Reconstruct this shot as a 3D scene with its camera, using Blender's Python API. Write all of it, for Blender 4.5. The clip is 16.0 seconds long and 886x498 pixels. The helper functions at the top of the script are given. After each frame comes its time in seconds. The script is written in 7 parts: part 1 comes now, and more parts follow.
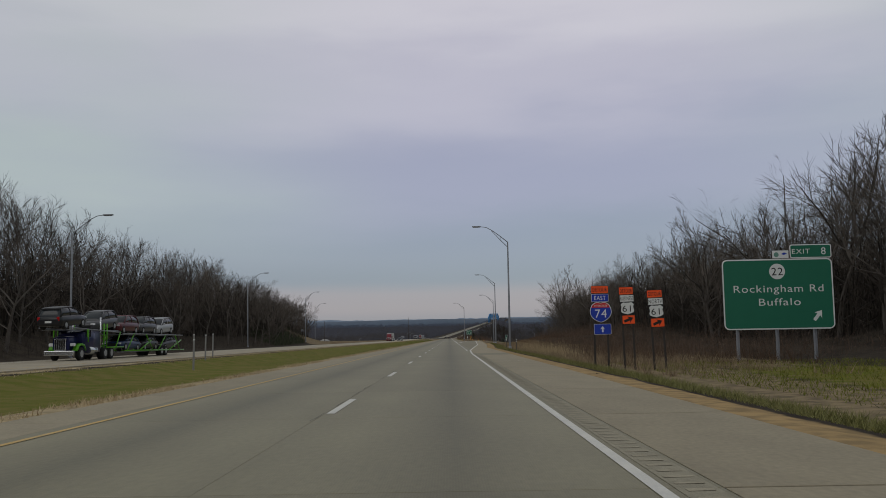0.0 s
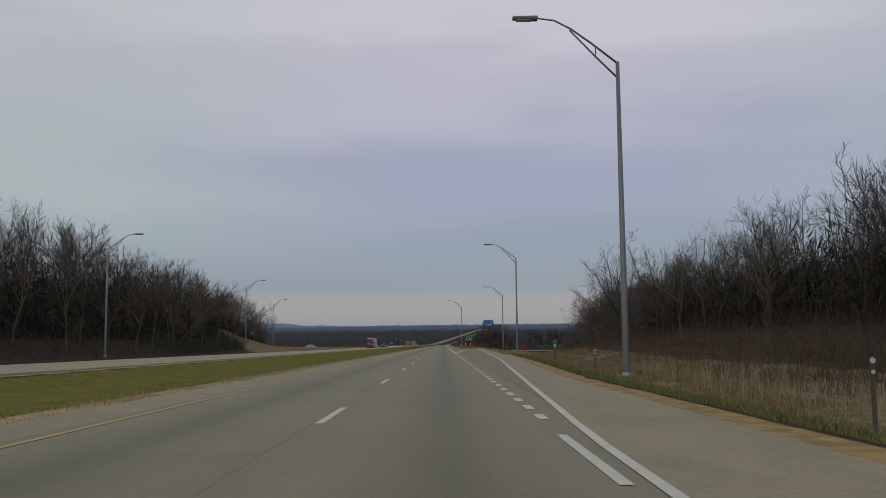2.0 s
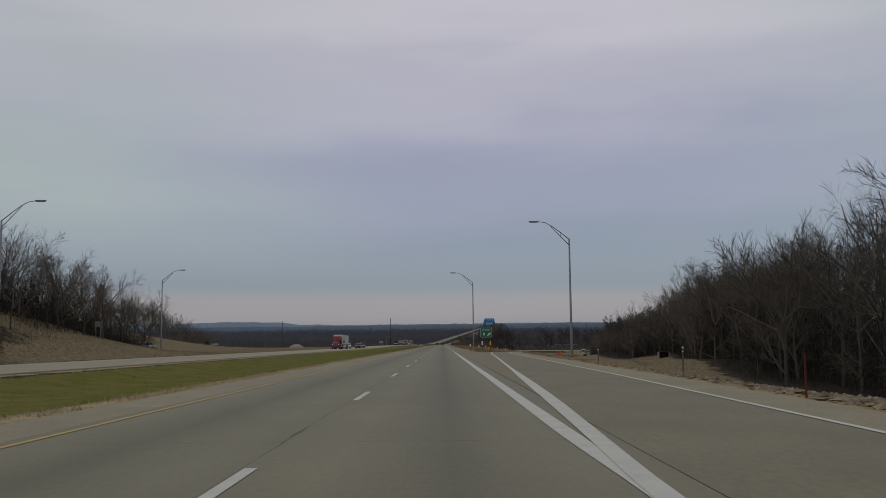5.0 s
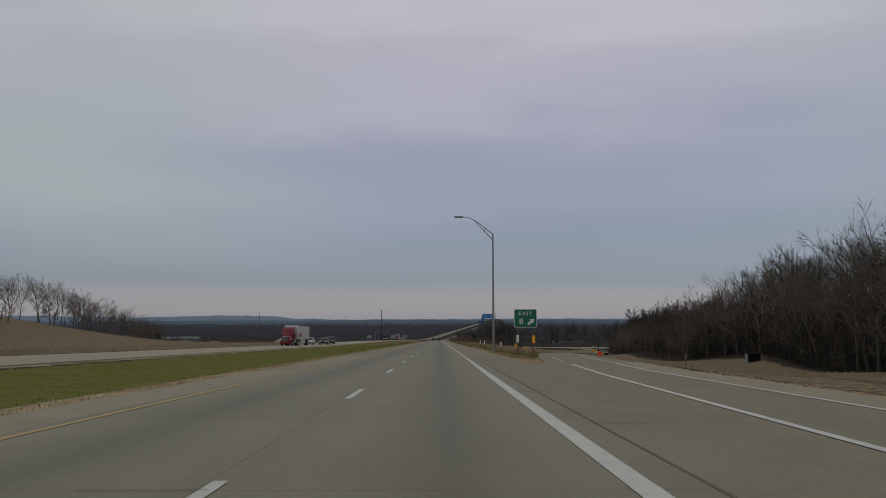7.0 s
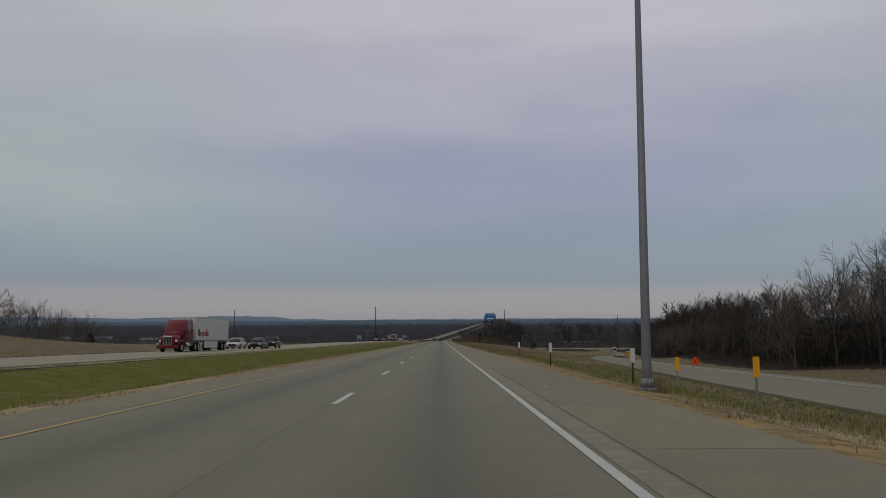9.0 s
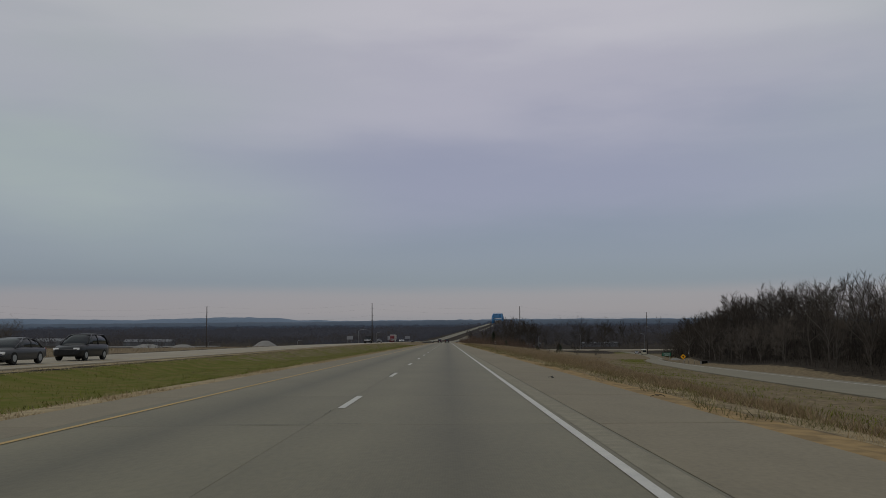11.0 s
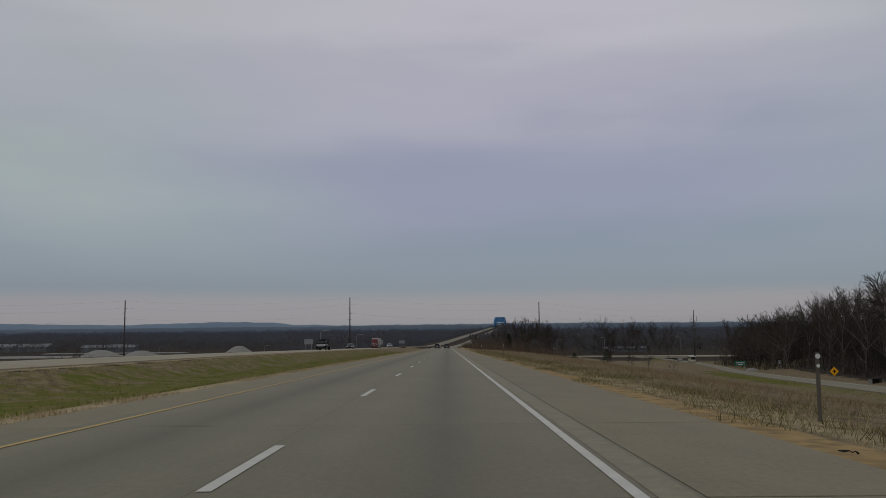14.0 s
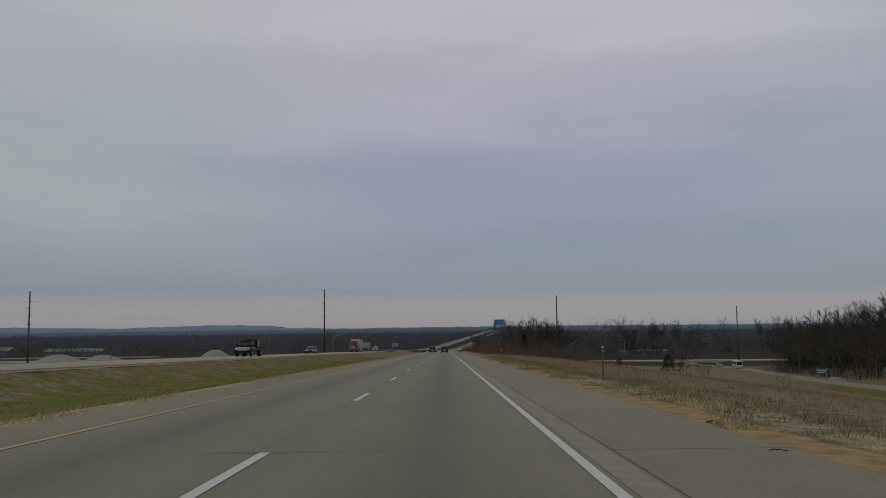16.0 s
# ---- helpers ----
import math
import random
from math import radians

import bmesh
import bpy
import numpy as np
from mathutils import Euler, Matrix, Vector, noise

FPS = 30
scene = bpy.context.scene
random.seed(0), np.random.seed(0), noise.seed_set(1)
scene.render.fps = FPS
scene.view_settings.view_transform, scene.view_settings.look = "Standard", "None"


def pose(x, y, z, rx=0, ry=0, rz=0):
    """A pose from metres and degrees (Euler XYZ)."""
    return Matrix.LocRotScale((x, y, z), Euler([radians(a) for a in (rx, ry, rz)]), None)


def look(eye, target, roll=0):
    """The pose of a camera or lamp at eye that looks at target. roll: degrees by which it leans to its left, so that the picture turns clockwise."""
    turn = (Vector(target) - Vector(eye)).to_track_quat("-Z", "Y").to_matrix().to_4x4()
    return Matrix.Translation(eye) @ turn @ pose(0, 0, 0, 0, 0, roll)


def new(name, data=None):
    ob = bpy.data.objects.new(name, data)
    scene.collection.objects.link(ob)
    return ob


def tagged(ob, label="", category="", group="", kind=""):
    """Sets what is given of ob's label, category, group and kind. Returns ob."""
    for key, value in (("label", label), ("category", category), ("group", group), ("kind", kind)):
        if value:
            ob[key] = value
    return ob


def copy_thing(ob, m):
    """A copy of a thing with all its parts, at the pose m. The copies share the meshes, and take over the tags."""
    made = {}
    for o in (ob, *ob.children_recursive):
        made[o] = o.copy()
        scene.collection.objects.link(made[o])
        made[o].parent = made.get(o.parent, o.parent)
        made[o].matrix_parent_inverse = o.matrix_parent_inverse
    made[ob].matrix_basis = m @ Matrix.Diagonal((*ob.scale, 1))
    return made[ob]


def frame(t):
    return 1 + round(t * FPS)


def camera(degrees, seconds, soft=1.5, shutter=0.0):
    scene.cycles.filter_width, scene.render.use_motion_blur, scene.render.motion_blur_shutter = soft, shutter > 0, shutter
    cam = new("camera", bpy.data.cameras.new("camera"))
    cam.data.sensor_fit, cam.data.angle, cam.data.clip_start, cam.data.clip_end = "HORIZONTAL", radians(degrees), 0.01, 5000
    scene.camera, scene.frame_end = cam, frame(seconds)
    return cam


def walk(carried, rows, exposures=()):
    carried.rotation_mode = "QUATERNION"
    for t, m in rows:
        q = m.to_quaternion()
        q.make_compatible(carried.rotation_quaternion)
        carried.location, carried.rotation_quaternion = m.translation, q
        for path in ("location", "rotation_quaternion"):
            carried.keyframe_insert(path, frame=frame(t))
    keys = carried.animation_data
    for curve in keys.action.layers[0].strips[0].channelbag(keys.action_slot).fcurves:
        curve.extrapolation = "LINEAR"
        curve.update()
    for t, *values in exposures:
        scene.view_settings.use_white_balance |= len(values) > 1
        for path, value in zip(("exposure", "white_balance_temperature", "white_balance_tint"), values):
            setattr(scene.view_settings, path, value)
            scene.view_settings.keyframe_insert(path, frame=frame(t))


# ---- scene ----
G = 0.02095  # the road falls about two per cent


cam = camera(55.32, 16.0, soft=0.8)
PATH = [
    (0, pose(0.132, 0.000, 1.174, 94.786, 1.007, 0.429)),
    (0.5, pose(0.111, 16.427, 0.830, 94.808, 0.755, 0.330)),
    (1.0, pose(0.059, 32.840, 0.486, 94.983, 0.612, 0.103)),
    (1.5, pose(0.112, 48.987, 0.148, 95.149, 0.649, 0.034)),
    (1.8, pose(0.097, 58.831, -0.058, 95.204, 0.687, 0.022)),
    (2, pose(0.094, 65.296, -0.194, 95.213, 0.555, -0.007)),
    (2.5, pose(0.081, 81.689, -0.537, 95.209, 0.652, 0.003)),
    (3, pose(0.093, 98.089, -0.881, 95.153, 0.838, 0.060)),
    (3.5, pose(0.075, 114.308, -1.220, 95.156, 0.895, 0.021)),
    (4, pose(0.042, 130.735, -1.565, 95.076, 0.675, -0.016)),
    (4.6, pose(0.089, 150.401, -1.976, 95.176, 0.605, -0.034)),
    (5, pose(0.063, 163.568, -2.252, 95.175, 0.589, -0.049)),
    (7.5, pose(0.031, 245.735, -3.973, 94.782, 0.037, -0.278)),
    (8.2, pose(0.039, 268.829, -4.457, 94.718, 0.155, -0.349)),
    (8.5, pose(0.090, 278.661, -4.663, 94.762, 0.069, -0.303)),
    (9, pose(0.184, 295.024, -5.006, 94.896, 0.259, -0.135)),
    (11.5, pose(0.080, 376.706, -6.717, 94.999, 0.419, 0.328)),
    (12, pose(0.099, 393.130, -7.061, 95.056, 0.508, 0.326)),
    (12.5, pose(0.122, 409.657, -7.407, 95.084, 0.593, 0.319)),
    (13, pose(0.142, 426.055, -7.751, 95.105, 0.469, 0.323)),
    (14, pose(0.229, 458.765, -8.436, 95.291, 0.542, 0.309)),
    (14.5, pose(0.290, 475.087, -8.778, 95.397, 0.538, 0.184)),
    (15, pose(0.335, 491.289, -9.117, 95.358, 0.477, 0.207)),
    (15.5, pose(0.348, 507.492, -9.456, 95.461, 0.526, 0.186)),
    (16, pose(0.317, 523.700, -9.796, 95.501, 0.640, 0.202)),
]
EXPOSURES = [(0, 0.22), (2, 0.19), (4, 0.12), (6, 0.04), (9, 0.0), (12, -0.04), (16, -0.05)]
walk(cam, PATH, EXPOSURES)

# ---- world: high overcast with soft cloud bands ----
world = bpy.data.worlds.new("overcast_sky")
scene.world = world
world.use_nodes = True
wn, wl = world.node_tree.nodes, world.node_tree.links
wn.clear()
w_out = wn.new("ShaderNodeOutputWorld")
w_bg = wn.new("ShaderNodeBackground")
w_sky = wn.new("ShaderNodeTexSky")
w_sky.sky_type, w_sky.sun_disc = "NISHITA", False
w_sky.sun_elevation, w_sky.sun_rotation = radians(38), radians(200)
w_co = wn.new("ShaderNodeTexCoord")
w_sep = wn.new("ShaderNodeSeparateXYZ")
wl.new(w_co.outputs["Generated"], w_sep.inputs[0])
w_ramp = wn.new("ShaderNodeValToRGB")
w_ramp.color_ramp.interpolation = "EASE"
SKY = [(0.0, (0.218, 0.22, 0.248)), (0.012, (0.242, 0.231, 0.258)), (0.028, (0.232, 0.222, 0.256)), (0.05, (0.166, 0.194, 0.247)),
       (0.09, (0.184, 0.206, 0.265)), (0.16, (0.25, 0.25, 0.328)), (0.28, (0.376, 0.357, 0.41)), (0.38, (0.465, 0.442, 0.474)), (0.6, (0.38, 0.38, 0.39)), (1.0, (0.36, 0.36, 0.37))]
el = w_ramp.color_ramp.elements
el[0].position, el[0].color = SKY[0][0], (*SKY[0][1], 1)
el[1].position, el[1].color = SKY[-1][0], (*SKY[-1][1], 1)
for p, c in SKY[1:-1]:
    e = el.new(p)
    e.color = (*c, 1)
w_map = wn.new("ShaderNodeMapping")
w_map.inputs["Scale"].default_value = (1.6, 1.0, 7.0)
wl.new(w_co.outputs["Generated"], w_map.inputs[0])
w_noise = wn.new("ShaderNodeTexNoise")
w_noise.inputs["Scale"].default_value, w_noise.inputs["Detail"].default_value = 1.7, 5
wl.new(w_map.outputs[0], w_noise.inputs["Vector"])
w_warp = wn.new("ShaderNodeMath")
w_warp.operation = "MULTIPLY_ADD"
wl.new(w_noise.outputs["Fac"], w_warp.inputs[0])
w_warp.inputs[1].default_value = 0.8
w_warp.inputs[2].default_value = -0.4
w_scale = wn.new("ShaderNodeMath")
w_scale.operation = "MULTIPLY"
wl.new(w_warp.outputs[0], w_scale.inputs[0])
wl.new(w_sep.outputs["Z"], w_scale.inputs[1])
w_add = wn.new("ShaderNodeMath")
wl.new(w_sep.outputs["Z"], w_add.inputs[0])
wl.new(w_scale.outputs[0], w_add.inputs[1])
wl.new(w_add.outputs[0], w_ramp.inputs[0])
w_cloud = wn.new("ShaderNodeMixRGB")
w_cloud.blend_type = "MIX"
w_cf = wn.new("ShaderNodeMapRange")
w_noise2 = wn.new("ShaderNodeTexNoise")
w_noise2.inputs["Scale"].default_value, w_noise2.inputs["Detail"].default_value = 1.9, 6
w_map2 = wn.new("ShaderNodeMapping")
w_map2.inputs["Scale"].default_value = (1.0, 1.0, 4.0)
w_map2.inputs["Location"].default_value = (3.1, 0.4, 1.7)
wl.new(w_co.outputs["Generated"], w_map2.inputs[0])
wl.new(w_map2.outputs[0], w_noise2.inputs["Vector"])
wl.new(w_noise2.outputs["Fac"], w_cf.inputs[0])
w_cf.inputs[1].default_value, w_cf.inputs[2].default_value = 0.42, 0.66
w_cf.inputs[3].default_value, w_cf.inputs[4].default_value = 0.35, 0.8
w_side = wn.new("ShaderNodeMapRange")
w_side.interpolation_type = "SMOOTHSTEP"
w_off = wn.new("ShaderNodeMath")
wl.new(w_sep.outputs["X"], w_off.inputs[0])
w_off.inputs[1].default_value = -0.1
w_abs = wn.new("ShaderNodeMath")
w_abs.operation = "ABSOLUTE"
wl.new(w_off.outputs[0], w_abs.inputs[0])
wl.new(w_abs.outputs[0], w_side.inputs[0])
w_side.inputs[1].default_value, w_side.inputs[2].default_value = 0.1, 0.5
w_high = wn.new("ShaderNodeMapRange")
wl.new(w_sep.outputs["Z"], w_high.inputs[0])
w_high.inputs[1].default_value, w_high.inputs[2].default_value = 0.05, 0.14
w_patch = wn.new("ShaderNodeMath")
w_patch.operation = "MULTIPLY"
wl.new(w_side.outputs[0], w_patch.inputs[0])
wl.new(w_high.outputs[0], w_patch.inputs[1])
w_fac = wn.new("ShaderNodeMath")
w_fac.operation = "MULTIPLY"
wl.new(w_cf.outputs[0], w_fac.inputs[0])
wl.new(w_patch.outputs[0], w_fac.inputs[1])
wl.new(w_fac.outputs[0], w_cloud.inputs[0])
wl.new(w_ramp.outputs[0], w_cloud.inputs[1])
w_cloud.inputs[2].default_value = (0.325, 0.368, 0.338, 1)
w_mix = wn.new("ShaderNodeMixRGB")
w_mix.blend_type = "ADD"
w_mix.inputs[0].default_value = 0.015
wl.new(w_cloud.outputs[0], w_mix.inputs[1])
wl.new(w_sky.outputs[0], w_mix.inputs[2])
wl.new(w_mix.outputs[0], w_bg.inputs[0])
w_bg.inputs[1].default_value = 1.0
wl.new(w_bg.outputs[0], w_out.inputs[0])

sun_data = bpy.data.lights.new("sun", "SUN")
sun_data.energy, sun_data.angle, sun_data.color = 0.3, radians(35), (1.0, 0.96, 0.9)
sun = new("sun", sun_data)
sun.matrix_world = look((0, 0, 60), (25, 45, 0))


# ---- materials ----
def material(name, base, rough=0.8, metal=0.0, vary=0.0, scale=1.0, bump=0.0, second=None, detail=6.0, stretch=None, rand=0.0, spots=0.0, island=0.0):
    """A surface with a base colour, broad and fine variation (towards `second`), and relief."""
    m = bpy.data.materials.new(name)
    m.use_nodes = True
    n, l = m.node_tree.nodes, m.node_tree.links
    b = n["Principled BSDF"]
    b.inputs["Roughness"].default_value, b.inputs["Metallic"].default_value = rough, metal
    b.inputs["Specular IOR Level"].default_value = 0.3
    base4 = (*base, 1)
    if not vary and not bump and not rand and not island:
        b.inputs["Base Color"].default_value = base4
        return m
    second = second or tuple(c * 0.55 for c in base)
    co = n.new("ShaderNodeTexCoord")
    src = co.outputs["Object"]
    if stretch:
        mp = n.new("ShaderNodeMapping")
        mp.inputs["Scale"].default_value = stretch
        l.new(src, mp.inputs[0])
        src = mp.outputs[0]
    big = n.new("ShaderNodeTexNoise")
    big.inputs["Scale"].default_value, big.inputs["Detail"].default_value = scale, detail
    fine = n.new("ShaderNodeTexNoise")
    fine.inputs["Scale"].default_value, fine.inputs["Detail"].default_value = scale * 17, 4
    for t in (big, fine):
        l.new(src, t.inputs["Vector"])
    avg = n.new("ShaderNodeMath")
    avg.operation = "MULTIPLY_ADD"
    l.new(fine.outputs["Fac"], avg.inputs[0])
    avg.inputs[1].default_value = 0.5
    half = n.new("ShaderNodeMath")
    half.operation = "MULTIPLY"
    l.new(big.outputs["Fac"], half.inputs[0])
    half.inputs[1].default_value = 0.5
    l.new(half.outputs[0], avg.inputs[2])
    mr = n.new("ShaderNodeMapRange")
    l.new(avg.outputs[0], mr.inputs[0])
    mr.inputs[1].default_value, mr.inputs[2].default_value = 0.36, 0.64
    mr.inputs[3].default_value, mr.inputs[4].default_value = 0.0, vary
    mix = n.new("ShaderNodeMixRGB")
    l.new(mr.outputs[0], mix.inputs[0])
    mix.inputs[1].default_value, mix.inputs[2].default_value = base4, (*second, 1)
    col = mix.outputs[0]
    for amount, node, sock in ((rand, "ShaderNodeObjectInfo", "Random"), (island, "ShaderNodeNewGeometry", "Random Per Island")):
        if amount:
            oi = n.new(node)
            r = n.new("ShaderNodeMapRange")
            l.new(oi.outputs[sock], r.inputs[0])
            r.inputs[3].default_value, r.inputs[4].default_value = 1 - amount, 1 + amount
            mu = n.new("ShaderNodeMixRGB")
            mu.blend_type, mu.inputs[0].default_value = "MULTIPLY", 1
            l.new(col, mu.inputs[1])
            l.new(r.outputs[0], mu.inputs[2])
            col = mu.outputs[0]
    l.new(col, b.inputs["Base Color"])
    if bump:
        bp = n.new("ShaderNodeBump")
        bp.inputs["Strength"].default_value, bp.inputs["Distance"].default_value = min(1, bump), 0.02
        l.new(fine.outputs["Fac"], bp.inputs["Height"])
        l.new(bp.outputs[0], b.inputs["Normal"])
    return m


# one shoulder concrete in two tones; the view's changing brightness is put into them
M_SHOULDER_BRIGHT = material("brightened_shoulder_concrete", (0.312, 0.268, 0.183), 0.85, vary=0.9, scale=0.9, bump=0.4, second=(0.225, 0.193, 0.135), rand=0.06, stretch=(1, 0.6, 1))
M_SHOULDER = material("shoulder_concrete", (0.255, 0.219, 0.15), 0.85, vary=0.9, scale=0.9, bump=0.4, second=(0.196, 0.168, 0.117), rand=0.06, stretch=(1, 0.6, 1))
M_OPP = material("far_carriageway_concrete", (0.37, 0.325, 0.245), 0.95, vary=0.5, scale=0.3, bump=0.3)
M_RAMP = material("ramp_pavement", (0.23, 0.205, 0.14), 0.8, vary=0.8, scale=0.8, bump=0.4, second=(0.168, 0.15, 0.104), stretch=(1, 0.45, 1))
M_WHITE = material("white_road_paint", (0.61, 0.588, 0.525), 0.7, vary=0.6, scale=2.5, bump=0.2, second=(0.42, 0.42, 0.4))
M_YELLOW = material("yellow_road_paint", (0.56, 0.36, 0.11), 0.7, vary=0.8, scale=1.5, bump=0.2, second=(0.4, 0.29, 0.14))
M_JOINT = material("joint_tar", (0.045, 0.045, 0.043), 0.9, vary=0.5, scale=4)
M_STEEL = material("galvanised_steel", (0.30, 0.31, 0.33), 0.5, 0.4, vary=0.5, scale=3, second=(0.2, 0.2, 0.22))
M_POLE = material("weathered_lamp_pole", (0.205, 0.212, 0.225), 0.55, 0.35, vary=0.5, scale=2, second=(0.13, 0.135, 0.14))
M_BARK = material("bare_bark", (0.115, 0.1, 0.085), 0.95, vary=0.8, scale=1.5, second=(0.045, 0.038, 0.032), rand=0.25)
M_TWIG = material("bare_twigs", (0.1, 0.083, 0.068), 0.95, vary=0.5, scale=0.6, second=(0.065, 0.053, 0.043), rand=0.25)
# darker twig copy: the deep wood's shade is put into its colour
M_TWIG_SHADED = material("shaded_twigs", (0.058, 0.047, 0.038), 0.95, vary=0.5, scale=0.6, second=(0.036, 0.029, 0.023), rand=0.25)
# one brush in a shaded and a lit copy, the shade put into the colour
M_BRUSH_SHADED = material("shaded_brush", (0.03, 0.024, 0.0185), 0.95, island=0.6)
M_BRUSH_LIT = material("lit_brush", (0.038, 0.031, 0.0245), 0.95, island=0.6)
M_CEDAR = material("cedar_needles", (0.03, 0.042, 0.025), 0.9, island=0.4)


def lane_material(name, k):
    """Grooved concrete: fine lengthwise tines, darker wheel and oil tracks, stains; k: brightness put into the colour.
    """
    m = material(name, (0.192 * k, 0.172 * k, 0.107 * k), 0.66, vary=0.65, scale=0.8, bump=0.4, second=(0.137 * k, 0.123 * k, 0.079 * k), stretch=(1, 0.45, 1), rand=0.04)
    n, l = m.node_tree.nodes, m.node_tree.links
    b = n["Principled BSDF"]
    col = b.inputs["Base Color"].links[0].from_socket
    co = n.new("ShaderNodeTexCoord")
    sp = n.new("ShaderNodeSeparateXYZ")
    l.new(co.outputs["Object"], sp.inputs[0])
    b.inputs["Specular IOR Level"].default_value = 0.42
    ramp = n.new("ShaderNodeValToRGB")
    mr = n.new("ShaderNodeMapRange")
    l.new(sp.outputs["X"], mr.inputs[0])
    mr.inputs[1].default_value, mr.inputs[2].default_value = -2.0, 2.0
    stops = ((0.0, 0.98), (0.2, 1.08), (0.36, 0.9), (0.5, 0.7), (0.62, 0.9), (0.8, 1.06), (1.0, 0.96))
    el = ramp.color_ramp.elements
    for i, (p, v) in enumerate(stops):
        e = el[i] if i < 2 else el.new(p)
        e.position, e.color = p, (v * 0.8, v * 0.8, v * 0.8, 1)
    l.new(mr.outputs[0], ramp.inputs[0])
    wv = n.new("ShaderNodeTexWave")
    wv.bands_direction = "X"
    wv.inputs["Scale"].default_value, wv.inputs["Distortion"].default_value, wv.inputs["Detail"].default_value = 13.0, 5.0, 3.0
    l.new(co.outputs["Object"], wv.inputs["Vector"])
    wr = n.new("ShaderNodeMapRange")
    l.new(wv.outputs["Fac"], wr.inputs[0])
    wr.inputs[3].default_value, wr.inputs[4].default_value = 1.19, 1.30
    for s in (ramp.outputs[0], wr.outputs[0]):
        mu = n.new("ShaderNodeMixRGB")
        mu.blend_type, mu.inputs[0].default_value = "MULTIPLY", 1
        l.new(col, mu.inputs[1])
        l.new(s, mu.inputs[2])
        col = mu.outputs[0]
    l.new(col, b.inputs["Base Color"])
    return m


# the same lane twice: the first stretch's brighter view is put into the colour
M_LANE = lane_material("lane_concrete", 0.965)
M_LANE_BRIGHT = lane_material("brightened_lane_concrete", 1.09)
U_DIM = 286.0  # where the brightened paving copies give way to the dimmer ones


def ground_material():
    """Turf, dry grass, bare earth darkened for the woods' shade, and gravel, mixed by the zone weights of the ground.
    """
    m = bpy.data.materials.new("roadside_ground")
    m.use_nodes = True
    n, l = m.node_tree.nodes, m.node_tree.links
    b = n["Principled BSDF"]
    b.inputs["Roughness"].default_value = 1.0
    b.inputs["Specular IOR Level"].default_value = 0.1
    co = n.new("ShaderNodeTexCoord")
    noises = []
    for sc in (0.12, 0.9, 9.0, 0.42, 2.2):
        t = n.new("ShaderNodeTexNoise")
        t.inputs["Scale"].default_value, t.inputs["Detail"].default_value = sc, 5
        l.new(co.outputs["Object"], t.inputs["Vector"])
        noises.append(t.outputs["Fac"])

    def two(a, c, fac):
        mr = n.new("ShaderNodeMapRange")
        l.new(fac, mr.inputs[0])
        mr.inputs[1].default_value, mr.inputs[2].default_value = 0.38, 0.62
        mx = n.new("ShaderNodeMixRGB")
        l.new(mr.outputs[0], mx.inputs[0])
        mx.inputs[1].default_value, mx.inputs[2].default_value = (*a, 1), (*c, 1)
        return mx.outputs[0]

    at = n.new("ShaderNodeAttribute")
    at.attribute_name = "zone"
    sp = n.new("ShaderNodeSeparateColor")
    l.new(at.outputs["Color"], sp.inputs[0])
    green = two((0.108, 0.118, 0.015), (0.158, 0.134, 0.038), noises[1])
    dry = two((0.25, 0.192, 0.112), (0.13, 0.1, 0.062), noises[4])
    straw = two((0.42, 0.335, 0.2), (0.27, 0.215, 0.13), noises[4])
    gravel = two((0.37, 0.255, 0.12), (0.23, 0.163, 0.083), noises[4])
    # earth colour, with the shade under the trees put into it
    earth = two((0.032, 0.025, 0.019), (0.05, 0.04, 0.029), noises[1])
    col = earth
    both = n.new("ShaderNodeMath")
    l.new(noises[1], both.inputs[0])
    l.new(noises[3], both.inputs[1])
    for sock, c in ((sp.outputs["Red"], green), (sp.outputs["Green"], dry), (at.outputs["Alpha"], straw), (sp.outputs["Blue"], gravel)):
        ad = n.new("ShaderNodeMath")
        ad.operation = "MULTIPLY_ADD"
        l.new(both.outputs[0], ad.inputs[0])
        ad.inputs[1].default_value = 0.5
        l.new(sock, ad.inputs[2])
        mr = n.new("ShaderNodeMapRange")
        l.new(ad.outputs[0], mr.inputs[0])
        mr.inputs[1].default_value, mr.inputs[2].default_value = 0.88, 1.06
        mx = n.new("ShaderNodeMixRGB")
        l.new(mr.outputs[0], mx.inputs[0])
        l.new(col, mx.inputs[1])
        l.new(c, mx.inputs[2])
        col = mx.outputs[0]
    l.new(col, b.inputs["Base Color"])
    bp = n.new("ShaderNodeBump")
    bp.inputs["Strength"].default_value, bp.inputs["Distance"].default_value = 0.7, 0.05
    l.new(noises[2], bp.inputs["Height"])
    l.new(bp.outputs[0], b.inputs["Normal"])
    return m


M_GROUND = ground_material()


# ---- helpers of this scene ----
def mesh_from(name, verts, faces, mat=None, smooth=False):
    me = bpy.data.meshes.new(name)
    me.from_pydata([tuple(v) for v in verts], [], [tuple(f) for f in faces])
    for m in (mat if isinstance(mat, (list, tuple)) else [mat] if mat else []):
        me.materials.append(m)
    if smooth:
        me.polygons.foreach_set("use_smooth", [True] * len(me.polygons))
    me.update()
    return me


def part(name, bm, mat, parent=None, label=""):
    """Links a bmesh as one mesh object under a thing or part."""
    me = bpy.data.meshes.new(name)
    bm.to_mesh(me)
    bm.free()
    me.materials.append(mat)
    ob = new(name, me)
    if parent:
        ob.parent = parent
    if label:
        ob["label"] = label
    return ob


